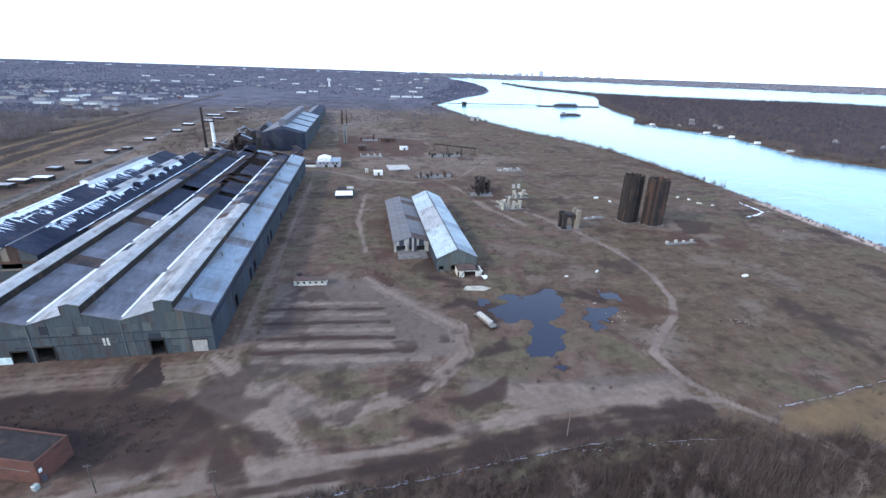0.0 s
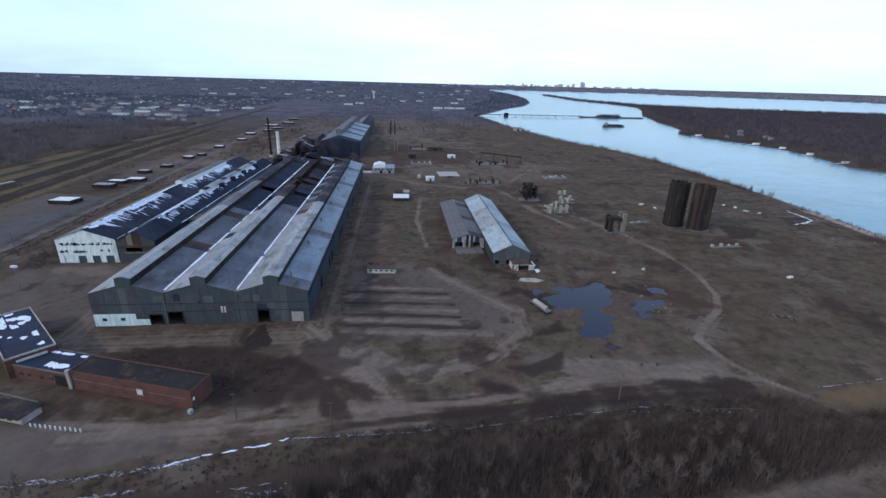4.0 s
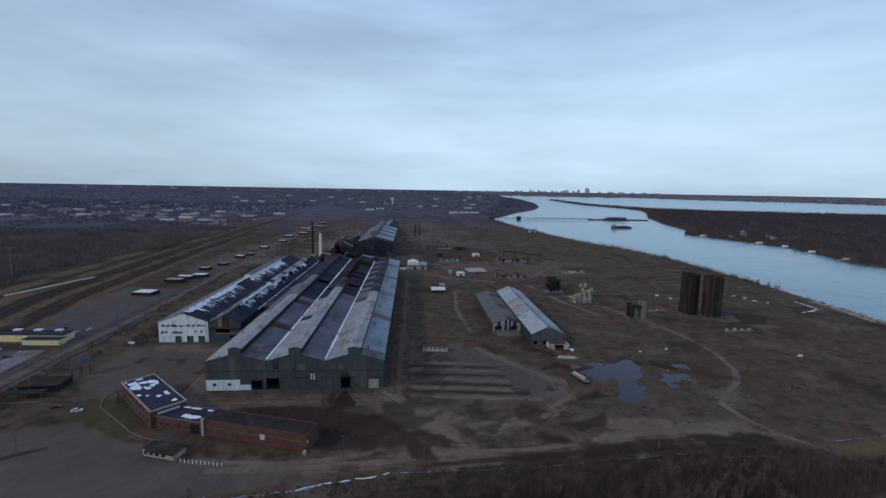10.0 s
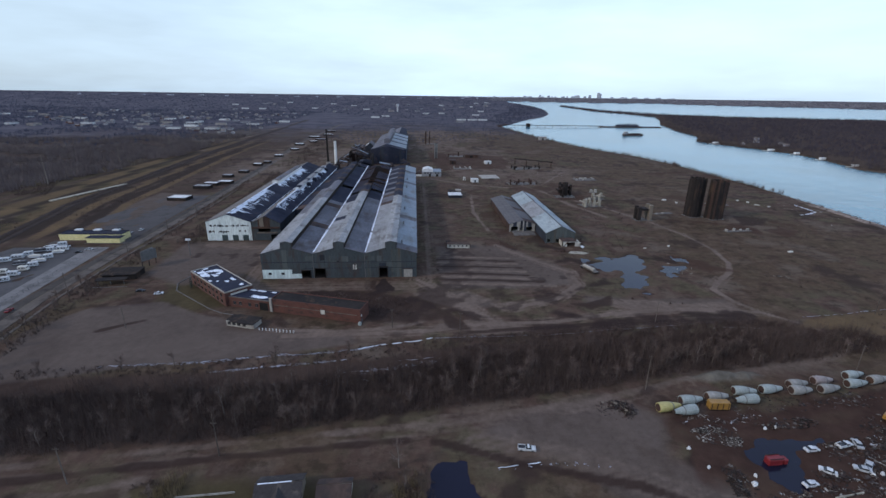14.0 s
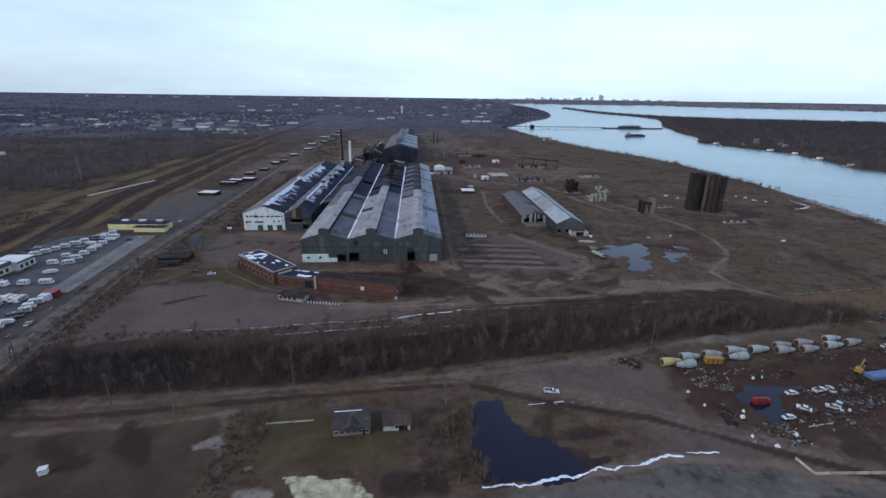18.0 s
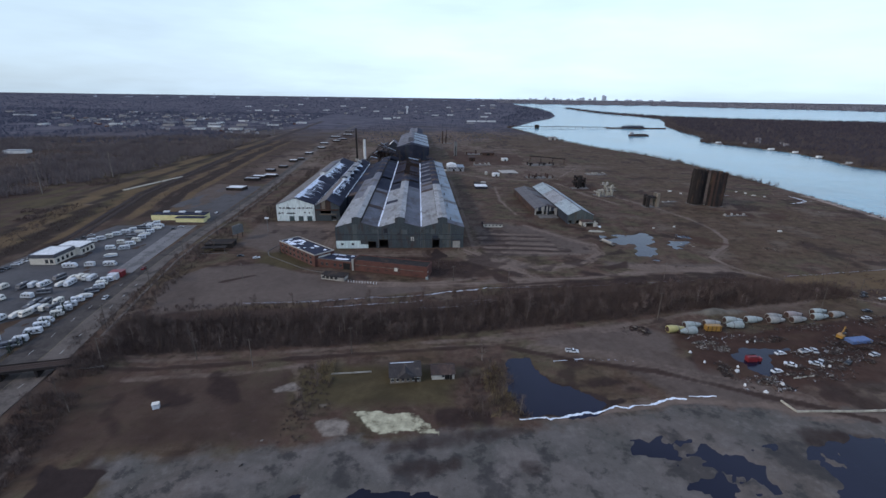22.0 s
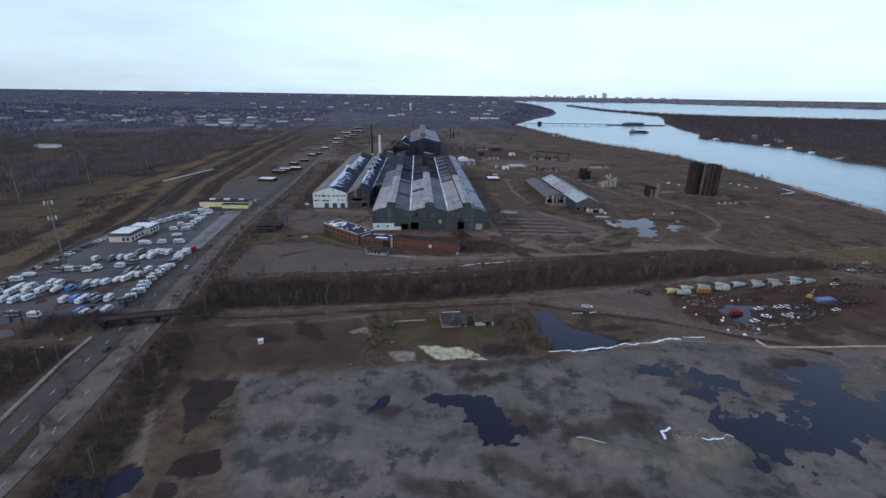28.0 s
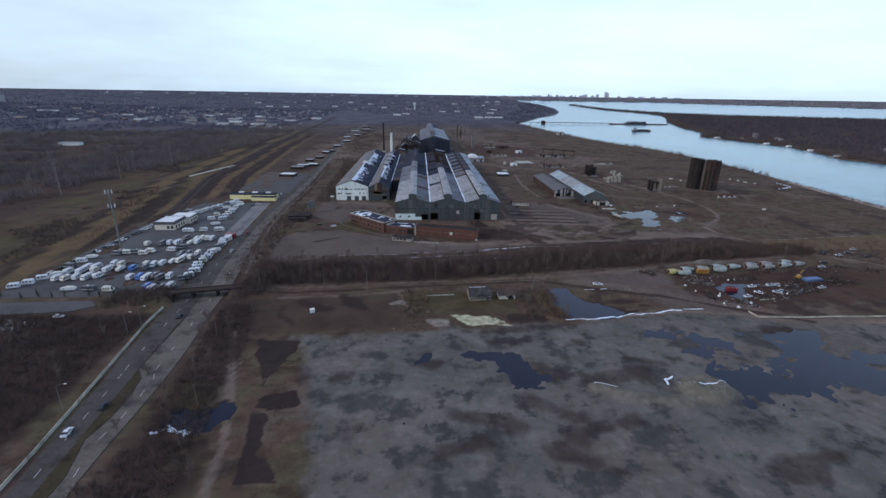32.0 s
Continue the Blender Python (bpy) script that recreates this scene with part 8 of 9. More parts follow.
snow_flecks([(28, -240), (34, -246), (46, -248)], 3.0, 40, 8, "flecks of snow on a spoil heap")


# ruined houses and pieces round them
def cottage(name, label, x, y, rz, w, d, h, ridge, m_wall, m_roof, windows=3):
    ob = thing(name, label, "house", (x, y, gz(x, y) - 0.05), rz)
    part("wall", Sheet().wall([(-d / 2, 0), (d / 2, 0), (d / 2, h), (0, ridge), (-d / 2, h)], -w / 2, w / 2), m_wall, ob).matrix_basis = pose(0, 0, 0, 0, 0, 90)
    part("roof_front", Sheet().turned(-w / 2 - 0.4, 0, 0, w / 2 + 0.4, math.hypot(d / 2 + 0.5, ridge - h), 0.18, pose(0, -d / 2 - 0.5, h - 0.15, math.degrees(math.atan2(ridge - h, d / 2)), 0, 0)), m_roof, ob)
    part("roof_back", Sheet().turned(-w / 2 - 0.4, -math.hypot(d / 2 + 0.5, ridge - h), 0, w / 2 + 0.4, 0, 0.18, pose(0, d / 2 + 0.5, h - 0.15, -math.degrees(math.atan2(ridge - h, d / 2)), 0, 0)), m_roof, ob)
    for i in range(windows):
        wx = -w / 2 + w * (i + 0.5) / windows
        win = part("window", Sheet().box(wx - 0.45, -d / 2 - 0.05, 1.0, wx + 0.45, -d / 2, 2.1), M["glass"], ob)
        part("frame", Sheet().box(wx - 0.6, -d / 2 - 0.08, 0.9, wx + 0.6, -d / 2 - 0.03, 1.0).box(wx - 0.6, -d / 2 - 0.08, 2.1, wx + 0.6, -d / 2 - 0.03, 2.2), M["house_white"], win)
    part("door", Sheet().box(w * 0.3, -d / 2 - 0.06, 0, w * 0.3 + 0.9, -d / 2, 2.0), M["rust_dark"], ob)
    return ob


h1 = cottage("ruined_house", "derelict house with sagging dark roof and broken windows", -38.5, -160, 4, 12, 10, 3.0, 5.8, M["wood_grey"], M["old_roof"], 6)
part("dormer", Sheet().wall([(-3.2, 2.9), (3.2, 2.9), (0, 5.6)], -6.4, 0), M["old_roof"], h1)
part("ridge_snow", Sheet().box(-5.6, -0.2, 5.85, 3.4, 0.2, 6.02), M["snow"], h1)
h2 = cottage("ruined_house", "small derelict house with dark roof and pale wall", -23.5, -160, 2, 9, 7, 2.5, 4.4, M["concrete_pale"], M["roof_rust"], 1)
part("garage_opening", Sheet().box(0.6, -3.58, 0.1, 2.6, -3.5, 2.1), M["dark_void"], h2)
single("garden_wall", Sheet().turned(-8, -0.1, 0, 8, 0.1, 0.6, pose(-60, -158, 0, 0, 0, 4)), M["concrete"], "low pale garden wall in dead grass", "wall")
box = thing("white_cabin", "small white storage cabin on open ground", "cabin", (-126, -177, gz(-126, -177)), 20)
part("body", Sheet().bevel_box(-1.1, -0.9, 0, 1.1, 0.9, 1.8, 0.1), M["rv_white"], box)
part("roof", Sheet().box(-1.2, -1.0, 1.8, 1.2, 1.0, 1.9), M["rv_cream"], box)
junk_heap("debris", "red and grey debris in a mud patch", -128, -222, 8, 6, 40, 0.6, ["rust", "rust_dark", "rust_dark"], 21)

digger = thing("yellow_digger", "worn orange excavator in the scrap yard", "excavator", (166, -137, 0.1), 30)
part("tracks", Sheet().bevel_box(-2.0, -1.5, 0, 2.0, -0.9, 0.9, 0.2).bevel_box(-2.0, 0.9, 0, 2.0, 1.5, 0.9, 0.2), M["tyre"], digger)
part("house", Sheet().bevel_box(-2.0, -1.3, 0.9, 1.4, 1.3, 2.4, 0.15), M["mixer_orange"], digger)
part("cab", Sheet().bevel_box(0.2, -1.3, 2.3, 1.5, -0.1, 3.4, 0.1), M["glass"], digger)
part("boom", Sheet().tube([(1.2, 0.2, 2.0), (4.0, 0.2, 5.0), (6.5, 0.2, 3.4)], [0.3, 0.28, 0.2], 5), M["mixer_orange"], digger)
part("bucket", Sheet().bevel_box(6.0, -0.5, 1.8, 7.0, 0.9, 3.0, 0.2), M["rust_dark"], digger)
tarp = thing("blue_container", "faded blue steel container in the scrap yard", "container", (172, -140, gz(172, -140)), 6)
part("body", Sheet().bevel_box(-5.5, -2.2, 0, 5.5, 2.2, 1.5, 0.08), M["faded_blue"], tarp)
for x in range(-5, 6):
    part("rib", Sheet().box(x - 0.12, -2.26, 0.1, x + 0.12, -2.2, 1.4), M["faded_blue"], tarp)
part("lid", Sheet().box(-5.3, -2.0, 1.5, 5.3, 2.0, 1.62), M["faded_blue"], tarp)


# ---- trees and brush ----
def tree_meshes(seed, h, spread_r, twigs, pale=False):
    """Bare tree: bent tapering trunk with limbs, and a crown of fine twigs."""
    r = random.Random(seed)
    wood, s = Sheet(), Sheet()
    lean = Vector((r.uniform(-0.08, 0.08), r.uniform(-0.08, 0.08), 1))
    trunk = [Vector((0, 0, -0.3))] + [lean * h * u + Vector((r.uniform(-0.2, 0.2), r.uniform(-0.2, 0.2), 0)) for u in (0.15, 0.35, 0.55, 0.75, 0.95)]
    rad = [0.24, 0.2, 0.17, 0.13, 0.08, 0.03]
    wood.tube(trunk, [q * h / 12 for q in rad], 5, False)
    tips = []
    for i in range(9):
        u = r.uniform(0.28, 0.85)
        k = min(4, int(u * 5))
        base = trunk[k].lerp(trunk[k + 1], (u * 5) % 1)
        a, l = r.uniform(0, 6.28), spread_r * (1.15 - u) * r.uniform(0.7, 1.25) + 0.6
        mid_p = base + Vector((math.cos(a) * l * 0.5, math.sin(a) * l * 0.5, l * r.uniform(0.35, 0.6)))
        end = base + Vector((math.cos(a) * l, math.sin(a) * l, l * r.uniform(0.8, 1.3)))
        end.z = min(end.z, h)
        wood.tube([base, mid_p, end], [0.09 * h / 12, 0.06 * h / 12, 0.02], 4, False)
        tips += [(base, mid_p), (mid_p, end), (mid_p, end)]
    tips += [(trunk[3], trunk[4]), (trunk[4], trunk[5])]
    for _ in range(twigs):
        p, q = r.choice(tips)
        b = p.lerp(q, r.random())
        d = Vector((r.gauss(0, 1), r.gauss(0, 1), r.gauss(0.7, 0.8))).normalized() * r.uniform(0.6, 1.9) * h / 11
        side = d.cross(Vector((r.gauss(0, 1), r.gauss(0, 1), r.gauss(0, 1)))).normalized() * r.uniform(0.02, 0.045)
        s.face(b - side, b + side, b + d)
        e = b + d * r.uniform(0.3, 0.7)
        d2 = (d * 0.5 + Vector((r.gauss(0, 0.5), r.gauss(0, 0.5), r.gauss(0.2, 0.4))))
        s.face(e - side * 0.7, e + side * 0.7, e + d2)
    return wood.mesh("trunk", M["trunk_pale" if pale else "trunk"]), s.mesh("crown", M["twig"])


TREES = []
for k, (h, sp, tw, pale) in enumerate(((12, 3.2, 420, False), (13, 3.4, 440, False), (10, 3.0, 380, False), (12, 2.8, 380, True), (8, 2.8, 360, False), (14, 3.4, 440, True), (9, 2.4, 340, False))):
    a, b = tree_meshes(100 + k, h, sp, tw, pale)
    TREES.append((a, b, "bare leafless tree with pale bark" if pale else "bare leafless tree with dark twigs"))


def plant(k, x, y, size=1.0, rz=0.0):
    wood, crown, label = TREES[k]
    ob = thing("bare_tree", label, "tree", (x, y, gz(x, y) - 0.1), rz, "bare trees")
    ob.scale = (size, size, size)
    part("trunk", wood, M["trunk"], ob)
    part("crown", crown, M["twig"], ob)


r = random.Random(9)


def in_plan(x, y, plan):
    return bool(inside(np.array([x]), np.array([y]), plan)[0])


placed = 0
WOODS = [(-172, -112), (-86, -112), (-20, -104), (20, -92), (120, -84), (215, -80), (220, -92), (105, -106), (46, -117), (-6, -125), (-63, -134), (-170, -142)]
while placed < 240:
    x, y = r.uniform(-172, 222), r.uniform(-142, -78)
    if in_plan(x, y, WOODS):
        plant(r.choice((0, 0, 0, 1, 1, 2, 2, 2, 3, 4, 4, 6, 6, 5)), x, y, r.uniform(0.6, 0.95) * (0.92 + 0.3 * float(fbm(np.array([x]), np.array([y]), 45, 77)[0])), r.uniform(0, 360))
        placed += 1
for x, y, k, q in ((-150, -96, 4, 0.8), (-120, -94, 4, 0.8), (-100, -92, 2, 0.7), (-60, -90, 4, 0.9), (-30, -84, 4, 0.8), (10, -80, 4, 0.7), (-172, -90, 2, 0.9), (-178, -60, 4, 0.9), (-184, -40, 0, 0.8), (-188, -8, 4, 0.9), (-190, 60, 2, 0.8), (-180, -96, 1, 0.9),
                   (-4, -158, 6, 0.9), (-9, -166, 6, 0.8), (-2, -176, 0, 0.8), (-10, -182, 6, 0.8), (3, -184, 3, 0.7), (-74, -160, 6, 0.7), (-72, -166, 4, 0.8), (-6, -150, 3, 0.9), (-14, -172, 4, 0.8), (1, -170, 4, 0.9), (-130, -12, 2, 0.5), (-60, -30, 4, 0.7), (-40, -36, 4, 0.8),
                   (-20, -42, 2, 0.7), (-50, -40, 4, 0.6), (-175, -248, 4, 0.8), (-170, -262, 4, 0.8), (-178, -230, 4, 0.7), (-182, -215, 2, 0.6), (-164, -243, 6, 0.8), (-158, -222, 4, 0.9), (-168, -205, 0, 0.8), (-172, -190, 1, 0.8), (-160, -195, 4, 1.0), (-152, -210, 4, 0.8),
                   (-166, -180, 0, 0.9), (-155, -178, 1, 0.8), (-146, -270, 4, 0.8), (-138, -282, 2, 0.7), (-166, -168, 2, 0.9), (-108, -10, 4, 0.6), (-95, -20, 4, 0.6), (-160, 70, 1, 0.8), (-168, 90, 0, 0.8), (-172, 110, 1, 0.7), (-165, 130, 1, 0.9), (-170, 160, 0, 0.8), (-168, 190, 1, 0.8),
                   (-172, 220, 0, 0.9), (-170, 250, 1, 0.8), (-176, 280, 0, 0.9), (-172, 310, 1, 0.9), (-178, 340, 1, 0.9), (-160, 360, 0, 0.9), (-150, 380, 1, 0.9)):
    plant(k, x, y, q, r.uniform(0, 360))
for i in range(24):
    x, y = r.uniform(-192, -176), r.uniform(-136, 60)
    plant(r.choice((0, 2, 4, 4, 6)), x - 0.1 * (y + 40), y, r.uniform(0.5, 0.9), r.uniform(0, 360))
for i in range(75):
    x, y = r.uniform(-330, -206), r.uniform(-300, -178)
    plant(r.choice((2, 4, 4, 6)), x, y, r.uniform(0.5, 0.9), r.uniform(0, 360))


def conifer(x, y, h):
    ob = thing("conifer", "small dark green conifer by the fence", "tree", (x, y, 0), r.uniform(0, 360), "conifers")
    part("trunk", Sheet().tube([(0, 0, -0.2), (0, 0, h * 0.9)], [0.16, 0.04], 5), M["trunk"], ob)
    s = Sheet()
    for i in range(90):
        u = r.random() ** 0.8
        a, z = r.uniform(0, 6.28), h * (0.1 + 0.88 * u)
        l = (1 - u) * h * 0.28 + 0.15
        c, sn = math.cos(a), math.sin(a)
        s.face((-sn * 0.22, c * 0.22, z), (sn * 0.22, -c * 0.22, z), (c * l, sn * l, z - l * 0.35))
    part("crown", s, M["conifer"], ob)


for i in range(16):
    u = i / 15
    conifer(-206.5 - 6 * u, -140 + 45 * u + r.uniform(-1, 1), r.uniform(3, 5.5))
for x, y, h in ((-129, -13, 6.5), (-238, -154, 7), (-250, -155, 5), (-222, -154, 5), (-262, -156, 5), (-276, -156, 5.5), (-284, -157, 4.5), (-296, -155, 6), (-268, -157, 4), (-230, -155, 6), (-244, -156, 4.5)):
    conifer(x, y, h)


def slivers(name, label, xs, ys, zs, heights, widths, per, m, seed, lean=0.35):
    """Many thin upright blades: brush, reeds and distant bare woods."""
    g = np.random.default_rng(seed)
    n = len(xs)
    xs, ys, zs, heights, widths = (np.repeat(np.asarray(a, float), per) for a in (xs, ys, zs, heights, widths))
    k = n * per
    a = g.uniform(0, 6.283, k)
    rad = heights * g.uniform(0, 0.45, k)
    bx, by = xs + rad * np.cos(a), ys + rad * np.sin(a)
    hh = heights * g.uniform(0.35, 1.0, k)
    tx, ty = bx + hh * g.normal(0, lean, k), by + hh * g.normal(0, lean, k)
    q = g.uniform(0, 6.283, k)
    w = widths * g.uniform(0.5, 1.4, k)
    b0 = hh * g.uniform(0.0, 0.35, k)
    v = np.stack([np.stack([bx - w * np.cos(q), by - w * np.sin(q), zs + b0 * 0.6 - 0.1], -1), np.stack([bx + w * np.cos(q), by + w * np.sin(q), zs + b0 * 0.6 - 0.1], -1), np.stack([tx, ty, zs + hh], -1)], 1).reshape(-1, 3)
    me = quick(name, v, np.arange(3 * k).reshape(-1, 3), m)
    return tagged(new(name, me), label, "vegetation", kind="stuff")


def scatter(plan, n, seed, keep=None):
    g = np.random.default_rng(seed)
    px, py = np.array([p[0] for p in plan]), np.array([p[1] for p in plan])
    out_x, out_y = np.empty(0), np.empty(0)
    while len(out_x) < n:
        x, y = g.uniform(px.min(), px.max(), n), g.uniform(py.min(), py.max(), n)
        ok = inside(x, y, plan)
        if keep is not None:
            ok &= keep(x, y)
        out_x, out_y = np.append(out_x, x[ok]), np.append(out_y, y[ok])
    return out_x[:n], out_y[:n]


g6 = np.random.default_rng(61)
BELT_FULL = [(-176, -112), (-86, -110), (-20, -103), (20, -92), (70, -82), (120, -76), (215, -74), (222, -92), (105, -108), (46, -119), (-6, -127), (-63, -136), (-172, -144)]
x, y = scatter(BELT_FULL, 4600, 1)
slivers("brush", "dense leafless brush in a belt of woodland", x, y, ground_z(x, y), g6.uniform(1.2, 5.0, 4600) * (1 + 0.6 * fbm(x, y, 22, 7)), np.full(4600, 0.042), 26, M["bush"], 1, 0.22)
x, y = scatter(WOODS, 1500, 2)
slivers("saplings", "thin bare saplings in a belt of woodland", x, y, ground_z(x, y), g6.uniform(6, 11, 1500), np.full(1500, 0.045), 12, M["twig"], 2, 0.13)
plots = (([(-168, -94), (-86, -90), (-20, -80), (14, -76), (20, -84), (-20, -92), (-86, -99), (-172, -100)], 520, (0.5, 2.4)), ([(36, -72), (120, -66), (180, -62), (190, -74), (120, -78), (40, -80)], 800, (0.4, 3.4)), ([(-200, 66), (-190, 66), (-204, 330), (-214, 330)], 420, (0.8, 3.0)), ([(-330, -60), (-306, -60), (-330, 130), (-350, 130)], 420, (0.6, 2.2)), ([(-172, -300), (-140, -300), (-146, -240), (-150, -205), (-156, -168), (-174, -168), (-168, -215), (-162, -262)], 1500, (1.2, 4.6)), ([(-330, -320), (-200, -320), (-206, -180), (-330, -176)], 6400, (1.0, 5.2)),
         ([(-79, -158), (-72, -158), (-72, -196), (-79, -196)], 90, (0.5, 1.4)), ([(-84, -152), (-68, -152), (-64, -180), (-76, -192)], 140, (0.8, 2.5)), ([(-14, -152), (4, -150), (6, -188), (-18, -186)], 260, (1.0, 4.0)), ([(-70, -24), (-4, -30), (0, -50), (-20, -54), (-68, -36)], 260, (0.6, 2.2)),
         ([(14, -74), (190, -62), (196, -76), (20, -86)], 900, (0.8, 4.2)), ([(230, -60), (330, -50), (330, -130), (250, -140), (226, -90)], 420, (0.8, 3.0)), ([(-178, 66), (-160, 66), (-166, 360), (-190, 360)], 700, (1.5, 6)), ([(-190, -136), (-172, -136), (-180, 60), (-197, 60)], 900, (0.6, 2.6)))
for k, (plan, n, hs) in enumerate(plots):
    x, y = scatter(plan, n, 10 + k)
    slivers("brush", "low leafless brush and dead weeds", x, y, ground_z(x, y), g6.uniform(*hs, n), np.full(n, 0.06), 14, M["bush"], 10 + k)
for k, (plan, n, hs) in enumerate((([(-8, -158), (0, -152), (4, -186), (-8, -186)], 150, (1.5, 3.5)), ([(-73, -150), (-68, -150), (-67, -164), (-74, -164)], 60, (2, 4)), ([(196, -86), (300, -80), (300, -104), (226, -110)], 300, (0.4, 1.0)))):
    x, y = scatter(plan, n, 40 + k)
    slivers("reeds", "dry ochre reeds and tall dead grass", x, y, ground_z(x, y), g6.uniform(*hs, n), np.full(n, 0.06), 14, M["reed"], 40 + k, 0.15)
x, y = scatter([(-465, -120), (-335, -120), (-330, -20), (-372, 200), (-440, 330), (-460, 100)], 1500, 48, lambda x, y: fbm(x, y * 0.7, 34, 94) > 0.08)
slivers("brush", "dark brush in patches on a fallow field", x, y, ground_z(x, y), g6.uniform(1.0, 3.6, 1500), np.full(1500, 0.07), 14, M["bush"], 48)
x, y = scatter([(-8, -60), (60, -50), (180, -40), (330, -50), (420, 60), (436, 300), (430, 560), (300, 900), (60, 1200), (20, 500), (16, 70)], 260, 49)
slivers("shrubs", "leafless shrubs dotted over the open site", x, y, ground_z(x, y), g6.uniform(0.8, 2.8, 260), np.full(260, 0.07), 22, M["bush"], 49, 0.4)
x, y = scatter([(-10, 40), (60, 60), (240, -20), (400, -60), (420, 60), (436, 300), (430, 560), (300, 900), (60, 1200), (0, 500)], 2600, 50)
slivers("dead_weeds", "dead weeds and scrub on the open site", x, y, ground_z(x, y), g6.uniform(0.3, 1.3, 2600), np.full(2600, 0.07), 9, M["bush"], 50, 0.5)
# scrub gathers in patches over the open site
x, y = scatter([(52, -30), (60, 60), (240, -40), (400, -80), (414, 60), (426, 300), (420, 560), (300, 900), (60, 1200), (20, 700), (52, 300)], 4200, 53, lambda x, y: (fbm(x, y, 24, 54) > 0.22) & ~((x > 76) & (x < 146) & (y > 40) & (y < 150)))
slivers("scrub", "dark leafless scrub in patches on the open site", x, y, ground_z(x, y), g6.uniform(0.4, 1.9, 4200), np.full(4200, 0.08), 9, M["bush"], 53, 0.45)
# brush either side of the road beyond the mill
for k, (plan, n, hs) in enumerate((([(-205, 330), (-150, 330), (-165, 900), (-235, 900)], 1000, (1.5, 6)), ([(-345, 90), (-280, 90), (-275, 330), (-290, 900), (-380, 900), (-362, 400)], 900, (0.8, 3.6)), ([(-196, 90), (-140, 80), (-140, 240), (-200, 330)], 260, (0.5, 2.2)), ([(-120, 520), (280, 520), (300, 1000), (-150, 1000)], 700, (0.6, 3.0)))):
    x, y = scatter(plan, n, 60 + k, lambda x, y: fbm(x, y, 20, 61) > -0.1)
    slivers("brush", "leafless brush strewn over waste ground beyond the mill", x, y, ground_z(x, y), g6.uniform(*hs, len(x)), np.full(len(x), 0.09), 13, M["bush"], 60 + k, 0.35)
# shrubs along the river bank
yy = np.linspace(-120, 1500, 900)
xx = np.interp(yy, [p[1] for p in SHORE], [p[0] for p in SHORE]) - g6.uniform(1, 14, 900)
slivers("bank_shrubs", "leafless shrubs along the river bank", xx, yy, ground_z(xx, yy), g6.uniform(0.8, 4.5, 900) * (1 + (yy > 300)), np.full(900, 0.12), 12, M["bush"], 51)
yy = np.sort(g6.uniform(150, 1380, 46))
xx = np.interp(yy, [p[1] for p in SHORE], [p[0] for p in SHORE]) - g6.uniform(3, 16, 46)
slivers("bank_trees", "small bare trees along the river bank", xx, yy, ground_z(xx, yy), g6.uniform(5, 11, 46), np.full(46, 0.16), 40, M["bush"], 55, 0.15)

# brush crowding the rail bank beside the bridge
for k, (plan, n) in enumerate((([(-236, -172), (-206, -168), (-206, -146), (-236, -150)], 260), ([(-172, -162), (-156, -158), (-156, -142), (-172, -144)], 140))):
    x, y = scatter(plan, n, 70 + k)
    slivers("brush", "bare brush crowding the rail bank", x, y, ground_z(x, y), g6.uniform(2.0, 6.5, n), np.full(n, 0.07), 16, M["bush"], 70 + k)

# taller saplings break the back edge of the belt
x, y = scatter([(-172, -106), (-86, -104), (-20, -96), (20, -86), (120, -78), (215, -74), (220, -88), (105, -100), (20, -106), (-86, -120), (-172, -126)], 620, 81, lambda x, y: fbm(x, y, 18, 82) > -0.05)
slivers("saplings", "clumps of taller bare saplings in a belt of woodland", x, y, ground_z(x, y), g6.uniform(5, 12.5, 620), np.full(620, 0.045), 18, M["bush"], 81, 0.14)


# ---- far country: woods, suburb, island, skyline ----
def far_ok(x, y):
    return (np.abs(x + 262 + (y > 900) * 40) > 40) & (near_line(x, y, [(-296, 10), (-340, 191), (-378, 588), (-431, 1658)]) > 26)


g7 = np.random.default_rng(71)


def far_woods(label, plan, n, hs, w, per, seed, keep=far_ok, m="hazed_wood"):
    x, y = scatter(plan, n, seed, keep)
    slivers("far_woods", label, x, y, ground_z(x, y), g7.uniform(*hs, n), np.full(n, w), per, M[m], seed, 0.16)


far_woods("bare grey-brown woodland beyond the railway", [(-470, -420), (-468, 60), (-452, 200), (-428, 320), (-412, 440), (-396, 640), (-402, 920), (-560, 960), (-700, 820), (-1000, 800), (-1300, 300), (-1200, -420)], 26000, (6, 14), 0.3, 9, 101, lambda x, y: (fbm(x, y, 60, 5) < 0.15) & ((x < -460) | (far_ok(x, y))), "mid_wood")
far_woods("pale trunks standing among bare woodland", [(-474, -420), (-472, 60), (-456, 200), (-432, 320), (-416, 440), (-400, 640), (-406, 900), (-560, 940), (-700, 800), (-1000, 760), (-1200, 300), (-1100, -420)], 5000, (7, 13), 0.14, 5, 109, far_ok, "trunk_pale")
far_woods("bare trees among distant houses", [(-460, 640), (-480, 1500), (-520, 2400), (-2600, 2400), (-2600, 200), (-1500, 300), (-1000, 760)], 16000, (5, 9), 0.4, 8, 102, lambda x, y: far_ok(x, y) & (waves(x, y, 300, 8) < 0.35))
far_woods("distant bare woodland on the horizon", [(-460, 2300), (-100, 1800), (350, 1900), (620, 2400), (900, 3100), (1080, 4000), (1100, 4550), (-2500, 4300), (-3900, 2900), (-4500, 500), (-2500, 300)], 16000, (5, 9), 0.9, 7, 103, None)
